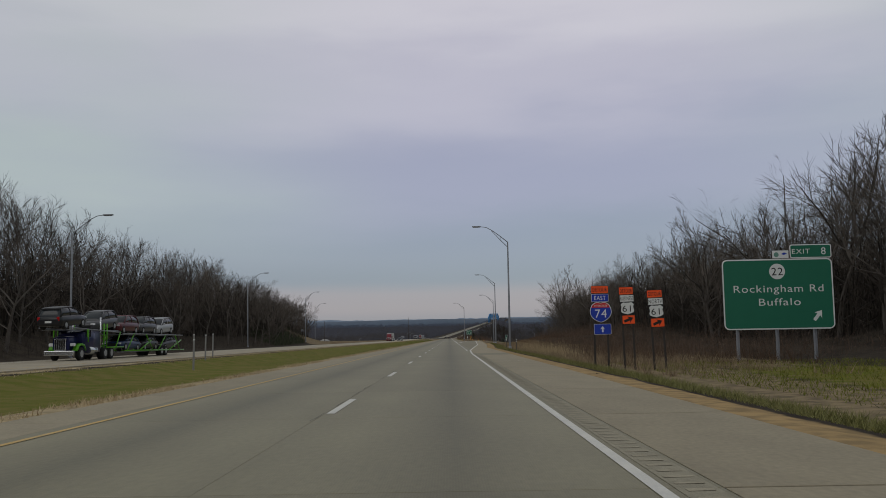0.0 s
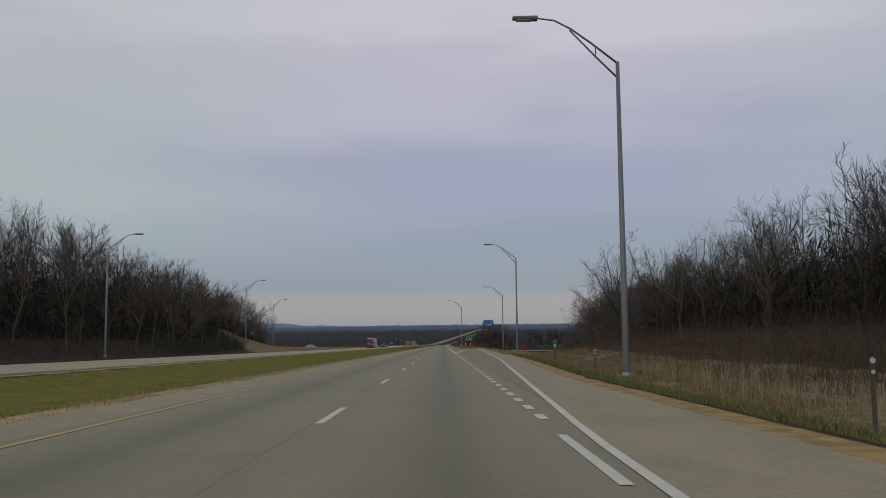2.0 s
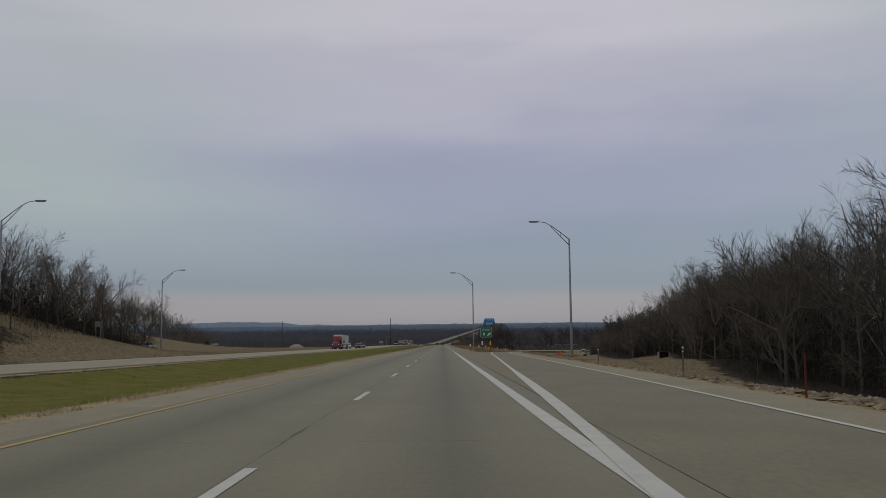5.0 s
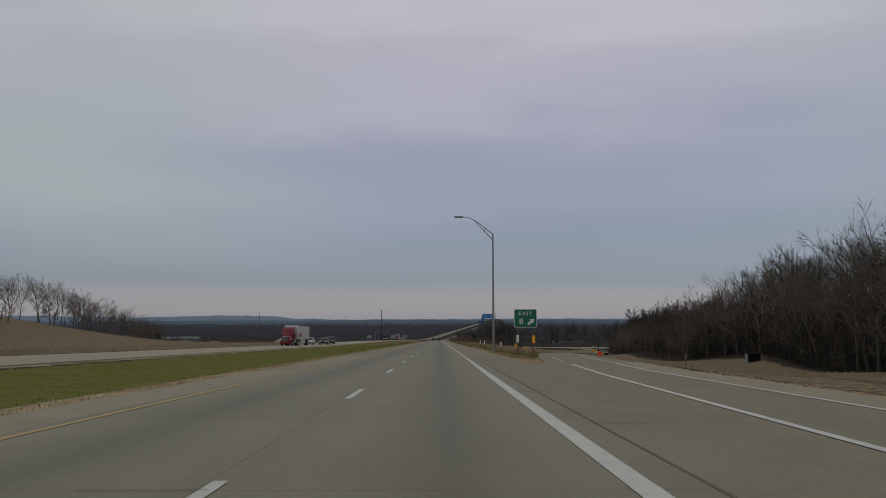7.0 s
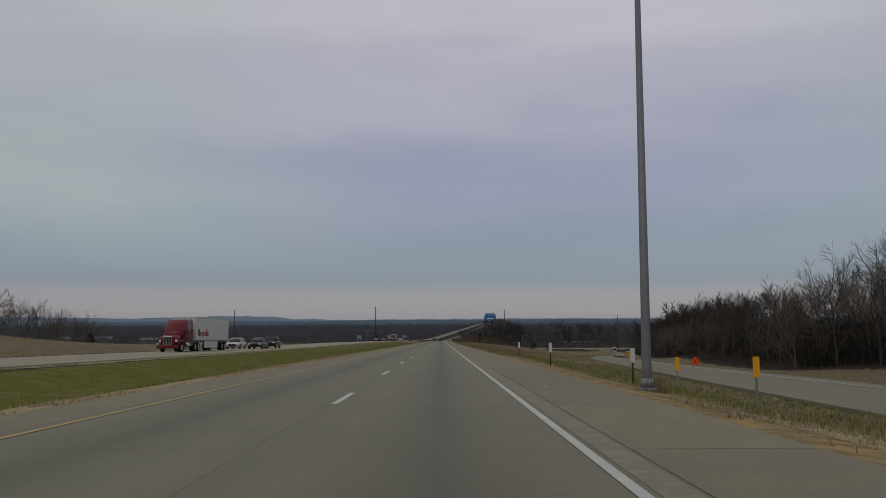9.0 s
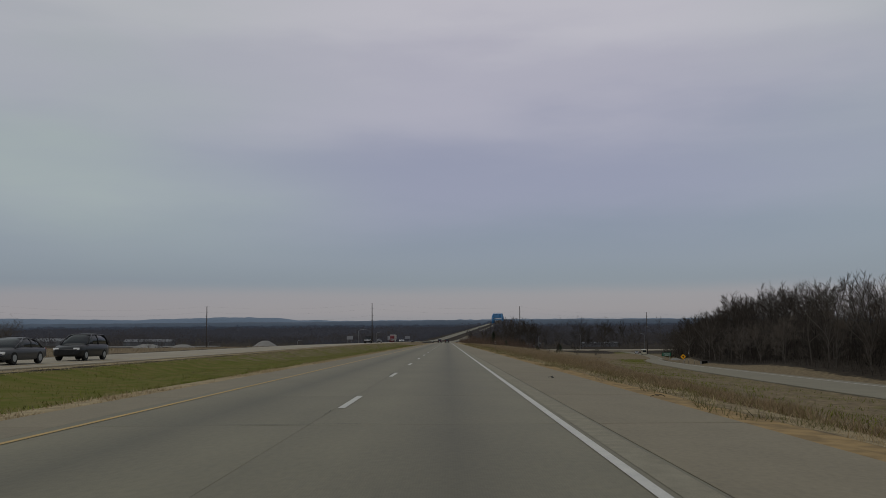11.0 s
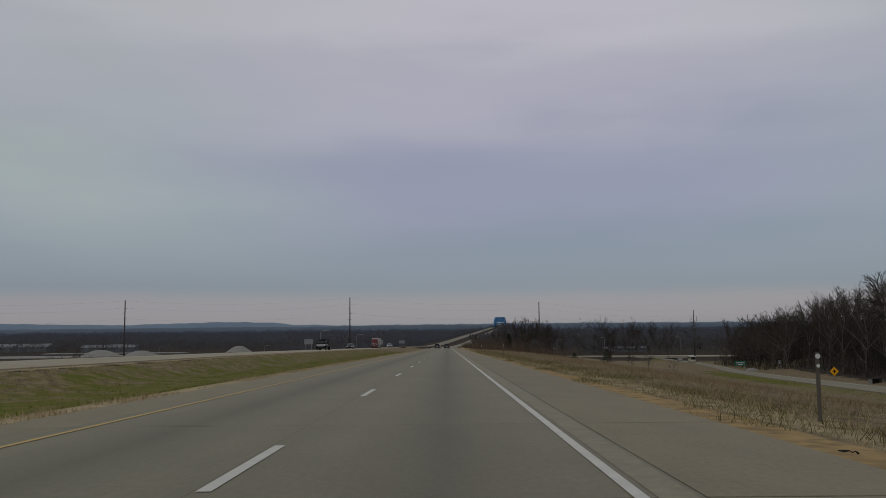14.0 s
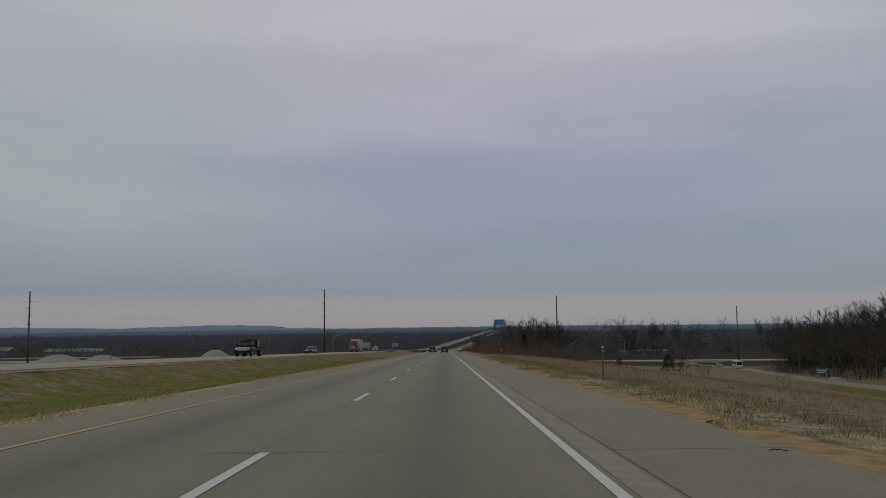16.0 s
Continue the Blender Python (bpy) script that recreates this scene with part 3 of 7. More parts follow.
for lst, turn in ((LAMPS_R, 0), (LAMPS_L, 180)):
    for x, u in lst:
        m = pose(x, u, float(land_z(x, u)) + 0.02, 0, 0, turn)
        if k == 0:
            first.matrix_basis = m
        else:
            copy_thing(first, m)
        k += 1


# ---- bare trees ----
def grow(rng, height, spread, trunk_r, leaders, limbs, lean=0.0):
    """Segments (start, end, r0, r1, level) of a bare tree: a trunk that forks into leaders, side limbs, and finer and finer twigs."""
    segs = []

    def run(p, d, length, r, level, n, wob, up):
        pts, dirs, step = [p], [], length / n
        for i in range(n):
            d = d + rng.normal(0, wob, 3) + np.array([0, 0, up])
            d = d / np.linalg.norm(d)
            q = pts[-1] + d * step
            segs.append((pts[-1], q, r * (1 - 0.72 * i / n), r * (1 - 0.72 * (i + 1) / n), level))
            pts.append(q)
            dirs.append(d)
        return pts, dirs

    def off(d, angle):
        a = rng.random() * math.tau
        side = np.cross(d, [math.cos(a), math.sin(a), 0.3])
        return d * math.cos(angle) + side / (np.linalg.norm(side) + 1e-9) * math.sin(angle)

    def bear(pts, dirs, length, r, level):
        """Twigs along a branch, longest low down, of the next level."""
        count, share, angle, n, up = ((8, 0.44, 0.68, 3, 0.1), (6, 0.6, 0.56, 1, 0.14), (3, 0.92, 0.48, 1, 0.05))[level - 1]
        m = len(dirs)
        for j in range(count):
            f = 0.18 + 0.82 * (j + rng.random()) / count
            i = min(int(f * m), m - 1)
            base = pts[i] + (pts[i + 1] - pts[i]) * (f * m - i)
            ln = length * share * (1.15 - 0.62 * f) * rng.uniform(0.7, 1.25)
            rr = r * (1 - 0.7 * f) * 0.5
            q = run(base, off(dirs[i], angle + rng.normal(0, 0.14)), ln, rr, level + 1, n, 0.09, up)
            if level < 3:
                bear(*q, ln, rr, level + 1)

    fork = rng.uniform(0.3, 0.46)
    pts, dirs = run(np.array([0, 0, -0.3]), np.array([lean, 0, 1.0]) / math.hypot(lean, 1), height * fork, trunk_r, 0, 5, 0.05, 0.02)
    a0 = rng.random() * math.tau
    for j in range(leaders):
        a = a0 + math.tau * j / leaders + rng.normal(0, 0.35)
        tilt = spread * rng.uniform(0.25, 0.72) * (0.35 if j == 0 else 1.0)
        d = np.array([math.cos(a) * math.sin(tilt), math.sin(a) * math.sin(tilt), math.cos(tilt)])
        ln = height * (1 - fork) * rng.uniform(0.8, 1.02)
        k = 5 if j < 2 else 4
        bear(*run(pts[k], d, ln, trunk_r * 0.46, 1, 6, 0.13, 0.03), ln, trunk_r * 0.42, 1)
    for j in range(limbs):
        i = 1 + j % 4
        a = rng.random() * math.tau
        tilt = rng.uniform(0.75, 1.2)
        ln = height * rng.uniform(0.24, 0.36) * spread
        bear(*run(pts[i], np.array([math.cos(a) * math.sin(tilt), math.sin(a) * math.sin(tilt), math.cos(tilt)]), ln, trunk_r * 0.34, 1, 5, 0.11, 0.06), ln, trunk_r * 0.3, 1)
    top = max(g[1][2] for g in segs) / height
    return [(p / top, q / top, r0, r1, lv) for p, q, r0, r1, lv in segs]


def wood_mesh(name, segs, mat, thin=0.009):
    """Three-sided limbs, and flat ribbons for the thinnest twigs."""
    v, f = [], []
    for a, b, r0, r1, lv in segs:
        d = b - a
        d = d / (np.linalg.norm(d) + 1e-9)
        s = np.cross(d, [0.31, 0.87, 0.38])
        s /= np.linalg.norm(s) + 1e-9
        t = np.cross(d, s)
        i = len(v)
        if lv >= 4:
            v += [a - s * thin, a + s * thin, b]
            f += [(i, i + 1, i + 2)]
        elif lv >= 2:
            w0, w1 = max(r0, thin), max(r1, thin * 0.6)
            v += [a - s * w0, a + s * w0, b + s * w1, b - s * w1]
            f += [(i, i + 1, i + 2, i + 3)]
        else:
            n = 6 if lv == 0 else 3
            for p, r in ((a, max(r0, thin)), (b, max(r1, thin))):
                for k in range(n):
                    c, sn = math.cos(k * math.tau / n), math.sin(k * math.tau / n)
                    v.append(p + r * (s * c + t * sn))
            for k in range(n):
                f.append((i + k, i + (k + 1) % n, i + n + (k + 1) % n, i + n + k))
    return mesh_from(name, v, f, mat)


rng = np.random.default_rng(11)
TREES = []
KINDS = [(15, 1.0, 0.20, 4, 4), (17, 0.8, 0.22, 4, 3), (13, 1.15, 0.17, 5, 4), (16, 1.1, 0.24, 5, 3), (11, 1.0, 0.13, 4, 3), (18, 0.75, 0.2, 3, 5), (14, 1.25, 0.2, 5, 3), (9, 1.1, 0.1, 4, 3)]
for h, s, r, leaders, limbs in KINDS:
    segs = grow(rng, h, s, r, leaders, limbs, rng.normal(0, 0.06))
    fine = [g for g in segs if g[4] >= 4]
    some = [fine[int(i)] for i in rng.permutation(len(fine))[:220]]
    mid = [(a, b + (b - a) * 0.35, r0, r1, 4) for a, b, r0, r1, lv in segs if lv == 3]
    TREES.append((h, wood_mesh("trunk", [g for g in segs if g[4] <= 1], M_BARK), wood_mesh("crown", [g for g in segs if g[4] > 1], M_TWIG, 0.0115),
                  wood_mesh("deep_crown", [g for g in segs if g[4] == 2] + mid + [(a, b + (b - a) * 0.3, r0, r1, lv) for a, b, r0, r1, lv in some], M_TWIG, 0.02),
                  wood_mesh("broad_crown", [g for g in segs if g[4] == 2] + mid + [(a, b + (b - a) * 0.5, r0, r1, lv) for a, b, r0, r1, lv in some], M_TWIG_SHADED, 0.036)))


def bare_tree(x, u, h, kind=None):
    i = kind if kind is not None else int(rng.integers(len(TREES)))
    hh, mt, mc = TREES[i][:3]
    s = h / hh
    ob = part_mesh("bare_tree", mt, m=pose(x, u, float(land_z(x, u)), 0, 0, float(rng.random() * 360)) @ Matrix.Diagonal((s * float(rng.uniform(0.85, 1.2)), s * float(rng.uniform(0.85, 1.2)), s, 1)))
    ob.name = "bare_tree"
    tagged(ob, "leafless deciduous tree with a grey-brown trunk at the wood's edge", "tree", "bare roadside trees")
    part_mesh("crown", mc if u < 600 else TREES[i][4], ob)
    return ob


DEEP = []


def plant(edge, u0, u1, du, depth, h0, h1, side, rows):
    for row in range(rows):
        u = u0 + float(rng.random()) * du
        while u < u1:
            off = depth * (row + 0.8 * float(rng.random())) / rows
            x = float(edge(u)) + side * off
            k = 0.84 + 0.07 * row
            if row < (2 if u < 300 else 1):
                bare_tree(x, u, k * float(rng.uniform(h0, h1)))
            else:
                DEEP.append((x, u, k * float(rng.uniform(h0, h1))))
            u += du * float(rng.uniform(0.6, 1.4)) * (1 + 0.25 * row)


plant(wood_right, -5, 108, 6.0, 24, 12.5, 16.5, 1, 4)
plant(wood_right, 108, 142, 6.0, 24, 10, 12.5, 1, 4)
plant(wood_right, 142, 200, 5.5, 24, 12.5, 15.5, 1, 4)
plant(wood_right, 200, 288, 5.2, 24, 16, 19.5, 1, 5)
plant(wood_right, 288, 350, 5.2, 24, 17, 20.5, 1, 5)
plant(wood_right, 350, 450, 5.6, 30, 18.5, 22.5, 1, 5)
plant(wood_right, 450, 530, 7.0, 34, 12.5, 15.5, 1, 5)
plant(wood_right, 530, 620, 6.5, 34, 11, 13.5, 1, 5)
plant(wood_right, 620, 860, 8.0, 60, 16.5, 20, 1, 5)
plant(wood_left, 25, 225, 6.0, 28, 12.5, 16, -1, 4)
plant(wood_left, 225, 262, 5.0, 28, 10.5, 13, -1, 4)
plant(wood_left, 262, 330, 4.2, 24, 11, 13.5, -1, 5)
for x, u, h, k in ((27, 188, 17.5, 3), (28.5, 178, 16, 6), (27.5, 194, 16, 0), (28.5, 62, 16, 3), (29, 73, 15.5, 6)):
    bare_tree(x, u, h, k)
for x, u, h, tilt, k in ((-42.5, 200.5, 14, 33, 4), (-42.0, 203.0, 12.5, 24, 4)):
    ob = bare_tree(x, u, h, k)
    ob.matrix_basis = pose(x, u, base_z(x, u), 8, tilt, 40) @ Matrix.Scale(h / 11, 4)
    ob["label"] = "pale leaning bare tree at the edge of the wood"
for x, u, h, k in ((40, 668, 4.2, 7), (50, 690, 3.6, 7), (52, 655, 4.0, 7), (33, 640, 3.2, 7), (66, 738, 4.5, 4), (24, 560, 2.6, 7)):
    bare_tree(x, u, h, k)["label"] = "thin leafless sapling in the dry meadow"
# the open row along the lane over the grassy hill, and the lone trees at its foot
crest = np.random.default_rng(21)
for k in range(46):
    q = k / 45
    u = 436 + 156 * q + float(crest.normal(0, 2))
    bare_tree(-97 - 21 * q + float(crest.normal(0, 2)), u, float(crest.uniform(10, 12.5)))
for k in range(22):
    q = k / 21
    bare_tree(-76 - 24 * q + float(crest.normal(0, 3)), 340 + 92 * q + float(crest.normal(0, 4)), float(crest.uniform(9, 11.5)))
for x, u, h, k in ((-116, 566, 14, 6), (-118.5, 570, 12, 2), (-122, 700, 8, 6), (-118, 703, 7, 2)):
    bare_tree(x, u, h, k)
for x, u, h, k in ((19.8, 757, 9.0, 1), (21.5, 761, 7.5, 5), (18, 766, 7, 4), (-135, 660, 7, 3), (-139, 668, 7, 6), (-131, 664, 6.5, 2), (-153, 797, 16, 6), (-148, 801, 13, 2)):
    bare_tree(x, u, h, k)
grove = np.random.default_rng(77)
for k in range(46):
    x = float(grove.uniform(36, 250))
    DEEP.append((x, float(grove.uniform(1010, 1064)), float(grove.uniform(19, 26))))
for k in range(18):
    DEEP.append((float(grove.uniform(14, 40)), float(grove.uniform(835, 965)), float(grove.uniform(6, 11))))


def deep_wood():
    """The trees behind the front rows, joined; those far off have coarser twigs."""
    # twigs take the copy that is darkened for shade
    for near_i, far_i, mat, nm in ((1, 1, M_BARK, "deep_wood"), (3, 4, M_TWIG_SHADED, "deep_wood")):
        src = []
        for me in [t[near_i] for t in TREES] + [t[far_i] for t in TREES]:
            v = np.empty(len(me.vertices) * 3)
            me.vertices.foreach_get("co", v)
            q = np.array([(*p.vertices[:3], p.vertices[3] if len(p.vertices) == 4 else -1) for p in me.polygons])
            tri = np.concatenate([q[:, :3], q[q[:, 3] >= 0][:, [0, 2, 3]]])
            src.append((v.reshape(-1, 3), tri))
        vs, fs, n = [], [], 0
        r = np.random.default_rng(5)
        for x, u, h in DEEP:
            i = int(r.integers(len(TREES)))
            v, q = src[i if u < 600 else i + len(TREES)]
            s, a = h / TREES[i][0], r.random() * math.tau
            w = v * s
            vs.append(np.stack([w[:, 0] * math.cos(a) - w[:, 1] * math.sin(a) + x, w[:, 0] * math.sin(a) + w[:, 1] * math.cos(a) + u, w[:, 2] + base_z(x, u)], -1))
            fs.append(q + n)
            n += len(v)
        vs, fs = np.concatenate(vs), np.concatenate(fs)
        me = bpy.data.meshes.new(nm)
        me.vertices.add(len(vs))
        me.vertices.foreach_set("co", vs.ravel())
        me.loops.add(fs.size)
        me.loops.foreach_set("vertex_index", fs.ravel().astype(np.int32))
        me.polygons.add(len(fs))
        me.polygons.foreach_set("loop_start", (np.arange(len(fs)) * 3).astype(np.int32))
        me.update(calc_edges=True)
        me.materials.append(mat)
        tagged(new(nm, me), "leafless trees massed deeper inside the wood", "woods", kind="stuff")


deep_wood()


# ---- undergrowth and massed wands inside the woods ----
def brush(name, edge, side, u0, u1, n, depth, h0, h1, wid, mat, label, seed, front=0.0):
    r = np.random.default_rng(seed)
    u = r.uniform(u0, u1, n)
    x = edge(u) + side * (front + depth * r.random(n) ** 1.3)
    z = land_z(x, u) - 0.1
    h = (h0 + (h1 - h0) * r.random(n) ** 1.8) * (0.75 + 0.3 * np.sin(u * 0.23 + x * 0.11) * np.sin(u * 0.071 + 1.3)) * (0.6 + 0.4 * np.clip((np.abs(x - edge(u)) + 2) / 8, 0, 1))
    a = r.random(n) * math.tau
    cx, cy = np.cos(a), np.sin(a)
    w = wid * r.uniform(0.5, 1.4, n)
    l2 = r.normal(0, 0.17, (n, 2)) * h[:, None]
    # half of them stand as stems, half are twigs and forks in the air
    air = r.random(n) < 0.85
    lift = np.where(air, h * 0.95 * r.random(n) ** 0.9, 0)
    length = np.where(air, r.uniform(0.5, 1.9, n) * np.clip(h / 5, 0.35, 1.2), h)
    t = r.normal(0, 1, (n, 3)) + np.array([0, 0, 0.4])
    t /= np.linalg.norm(t, axis=1)[:, None]
    t = np.where(air[:, None], t, np.stack([l2[:, 0] / h, l2[:, 1] / h, np.ones(n)], -1))
    w = np.where(air, w * 0.5, w * 0.45)
    P = np.zeros((n, 3, 3))
    P[:, 0] = np.stack([x - cx * w, u - cy * w, z + lift], -1)
    P[:, 1] = np.stack([x + cx * w, u + cy * w, z + lift], -1)
    P[:, 2] = np.stack([x, u, z + lift], -1) + t * length[:, None]
    P[:, 2, 2] = np.maximum(P[:, 2, 2], z)
    f = np.arange(3 * n).reshape(-1, 3).tolist()
    tagged(new(name, mesh_from(name, P.reshape(-1, 3).tolist(), f, mat)), label, "brush", kind="stuff")


M_IVY = material("dull_evergreen_leaves", (0.035, 0.05, 0.018), 0.8, island=0.5)
M_BRUSH2 = material("red_brown_brush", (0.1, 0.067, 0.047), 0.95, island=0.45)
LB = "dense leafless undergrowth and saplings filling the wood"
brush("wood_undergrowth", wood_right, 1, -10, 225, 60000, 26, 1.0, 5.0, 0.03, M_BRUSH_LIT, LB, 31)
brush("wood_undergrowth", wood_right, 1, 215, 340, 46000, 26, 1.0, 5.5, 0.03, M_BRUSH_SHADED, LB, 32)
brush("wood_undergrowth", wood_right, 1, 335, 640, 56000, 36, 2.0, 6.5, 0.055, M_BRUSH_SHADED, LB, 33)
brush("wood_undergrowth", wood_right, 1, 620, 860, 26000, 50, 4, 13.0, 0.12, M_BRUSH_SHADED, LB, 34)
brush("wood_undergrowth", wood_left, -1, 20, 265, 52000, 32, 1.0, 5.0, 0.036, M_BRUSH_LIT, LB, 35, -2.0)
brush("wood_undergrowth", wood_left, -1, 262, 324, 34000, 22, 1.5, 6.0, 0.036, M_BRUSH_SHADED, LB, 36)
# wide dark triangles added to stand in for the shade inside the woods
LM = "dark filler twigs for the shade deep inside the wood"
brush("wood_interior", wood_right, 1, -10, 215, 36000, 19, 4.0, 11.5, 0.17, M_BRUSH_LIT, LM, 61, 4)
brush("wood_interior", wood_right, 1, 60, 200, 26000, 22, 3.5, 11, 0.14, M_BRUSH_LIT, LM, 161, 2)
brush("wood_interior", wood_right, 1, 165, 345, 40000, 21, 5.0, 15, 0.13, M_BRUSH_SHADED, LM, 62, 4)
brush("wood_interior", wood_right, 1, 285, 450, 34000, 22, 5.0, 18.0, 0.15, M_BRUSH_SHADED, LM, 162, 1)
brush("wood_interior", wood_right, 1, 345, 640, 36000, 28, 4.0, 11.5, 0.14, M_BRUSH_SHADED, LM, 63, 5)
brush("wood_interior", wood_right, 1, 620, 860, 22000, 40, 4, 14, 0.3, M_BRUSH_SHADED, LM, 64, 8)
brush("wood_interior", wood_left, -1, 20, 262, 38000, 19, 4.0, 12.0, 0.2, M_BRUSH_LIT, LM, 65, 4)
brush("wood_interior", wood_left, -1, 262, 330, 14000, 16, 1.5, 6.0, 0.2, M_BRUSH_SHADED, LM, 66, 4)
LT = "red-brown thicket of dead weeds and briars on the bank"
brush("thicket", lambda u: np.maximum(11.0, pave_right(u) + 4.6), 1, 48, 106, 24000, 15, 0.8, 3.0, 0.024, M_BRUSH2, LT, 37)
brush("thicket", lambda u: 17.0 + 0 * u, 1, 98, 176, 30000, 10, 0.5, 3.0, 0.022, M_BRUSH2, LT, 137)
brush("green_undergrowth", wood_left, -1, 188, 245, 14000, 13, 0.4, 5.0, 0.05, M_IVY, "dull green evergreen shrubs under the bare wood", 138, -2.0)
brush("thicket", lambda u: 8.0 + 0 * u, 1, 690, 960, 26000, 30, 2.0, 6.0, 0.07, M_BRUSH2, "leafless thicket on the bank below the highway", 38)


# ---- grass ----
def grass(name, n, u0, u1, xfun, h0, h1, wid, mat, label, seed, lean=0.35, clump=0.0, patch=0.0):
    r = np.random.default_rng(seed)
    u = r.uniform(u0, u1, n)
    x = xfun(u, r.random(n))
    if patch:
        # uneven stands: a smooth random field thins the blades
        f = np.random.default_rng(seed + 500).random((64, 64))
        a, b = u / patch, x / patch + 31.7
        i, j = np.floor(a).astype(int), np.floor(b).astype(int)
        p, q = a - i, b - j
        p, q = p * p * (3 - 2 * p), q * q * (3 - 2 * q)
        i, j, i2, j2 = i % 64, j % 64, (i + 1) % 64, (j + 1) % 64
        val = (f[i, j] * (1 - p) + f[i2, j] * p) * (1 - q) + (f[i, j2] * (1 - p) + f[i2, j2] * p) * q
        keep = val > 0.25 + 0.5 * r.random(n)
        u, x, val = u[keep], x[keep], val[keep]
        n = len(u)
    if clump:
        cu, cx = np.round(u / clump) * clump, np.round(x / clump) * clump
        k = 0.35 * r.random(n)
        u, x = u + (cu - u) * (0.9 - k), x + (cx - x) * (0.9 - k)
    z = land_z(x, u) - 0.03
    h = (h0 + (h1 - h0) * r.random(n) ** 1.5) * (0.9 + 0.15 * np.sin(u * 0.37 + np.sin(x * 1.1) * 2) * np.sin(u * 0.11 + x * 0.5))
    h = np.maximum(h, 0.03)
    a = r.random(n) * math.tau
    w = wid * r.uniform(0.6, 1.4, n)
    l = r.normal(0, lean, (n, 2)) * h[:, None]
    P = np.zeros((n, 3, 3))
    P[:, 0] = np.stack([x - np.cos(a) * w, u - np.sin(a) * w, z], -1)
    P[:, 1] = np.stack([x + np.cos(a) * w, u + np.sin(a) * w, z], -1)
    P[:, 2] = np.stack([x + l[:, 0], u + l[:, 1], z + h], -1)
    f = np.arange(3 * n).reshape(-1, 3).tolist()
    tagged(new(name, mesh_from(name, P.reshape(-1, 3).tolist(), f, mat)), label, "grass", kind="stuff")


M_STRAW = material("straw_grass", (0.37, 0.29, 0.17), 0.95, island=0.35)
M_TAN = material("tan_weeds", (0.235, 0.175, 0.108), 0.95, island=0.45)
M_MEADOW = material("meadow_straw", (0.235, 0.17, 0.095), 0.95, island=0.45)
M_RUST = material("rusty_weeds", (0.095, 0.06, 0.038), 0.95, island=0.45)
M_TURF = material("green_turf", (0.135, 0.146, 0.017), 0.9, island=0.45)
grass("verge_grass", 60000, -8, 172, lambda u, q: pave_right(u) + 1.15 + 1.5 * q, 0.08, 0.28, 0.009, material("olive_grass", (0.165, 0.16, 0.055), 0.95, island=0.4), "rough olive-green grass along the shoulder", 41, 0.6)
grass("verge_straw", 90000, 288, 740, lambda u, q: 5.2 + 1.7 * q ** 1.3, 0.06, 0.22, 0.0075, M_STRAW, "matted straw-coloured grass along the shoulder", 42, 0.5, 0.0, 1.4)
grass("meadow_green", 40000, 385, 650, lambda u, q: 6.4 + 2.6 * q, 0.06, 0.24, 0.008, material("dull_green_grass", (0.14, 0.135, 0.05), 0.95, island=0.4), "dull green grass between straw and meadow", 144, 0.5, 0.0, 2.8)
grass("verge_grass", 70000, 360, 640, lambda u, q: 4.9 + 0.6 * np.sin(u * 0.7) * np.sin(u * 0.19) + 2.0 * q, 0.05, 0.26, 0.0075, material("olive_clumps", (0.135, 0.122, 0.042), 0.95, island=0.45), "rough olive clumps creeping over the gravel edge", 155, 0.6, 0.0, 1.1)
grass("gore_straw", 14000, 281, 314, lambda u, q: 4.7 + (ramp_x(u) - 6.0) * q, 0.06, 0.24, 0.007, M_TAN, "dry straw tufts at the tip of the gore", 142, 0.6, 0.0, 1.6)
for tx, tu in ((6.33, 297.2), (7.57, 297.2), (5.9, 318.0)):
    grass("weed_tuft", 260, tu - 0.35, tu + 0.35, lambda u, q: tx - 0.35 + 0.7 * q, 0.3, 1.0, 0.008, M_TAN, "tuft of tall dry grass round a post", 260 + int(tx * 10), 0.3)
grass("tall_weeds", 60000, 48, 168, lambda u, q: pave_right(u) + 2.2 + 3.4 * q, 0.1, 0.42, 0.01, M_TAN, "low dry tan grass on the verge", 43, 0.6, 0.0, 2.6)
grass("tall_weeds", 7000, 50, 106, lambda u, q: pave_right(u) + 3.6 + 2.6 * q, 0.4, 1.3, 0.007, M_STRAW, "tall dry cattails and reeds on the verge", 143, 0.14, 0.8, 4.5)
grass("tall_weeds", 14000, 60, 180, lambda u, q: pave_right(u) + 4.0 + 9.0 * q, 0.15, 0.6, 0.009, M_RUST, "rust-brown dead weeds on the verge", 44, 0.5, 1.3, 3.5)
grass("tall_weeds", 34000, 92, 178, lambda u, q: pave_right(u) + 3.6 + 4.4 * q, 0.12, 0.45, 0.011, material("pale_tan_weeds", (0.235, 0.17, 0.1), 0.95, island=0.5), "dry tan grass on the bank below the wood", 145, 0.6, 0.0, 2.4)
grass("tall_weeds", 42000, 88, 178, lambda u, q: pave_right(u) + 6.5 + 11.0 * q, 0.15, 0.6, 0.011, material("rust_brown_weeds", (0.13, 0.083, 0.05), 0.95, island=0.5), "rust-brown weeds on the bank below the wood", 146, 0.5, 0.0, 2.0)
grass("dry_meadow", 200000, 372, 700, lambda u, q: 6.2 + (np.minimum(ramp_x(u) - 11, 60) - 6.2) * q ** 1.35, 0.1, 0.36, 0.008, M_MEADOW, "dry tan and rust-coloured meadow on the slope", 45, 0.55, 0.0, 2.2)
grass("dry_meadow", 5000, 372, 680, lambda u, q: 8.5 + (np.minimum(ramp_x(u) - 12, 60) - 7.5) * q, 0.15, 0.5, 0.005, M_RUST, "dry tan and rust-coloured meadow on the slope", 46, 0.4, 0.0, 3.1)
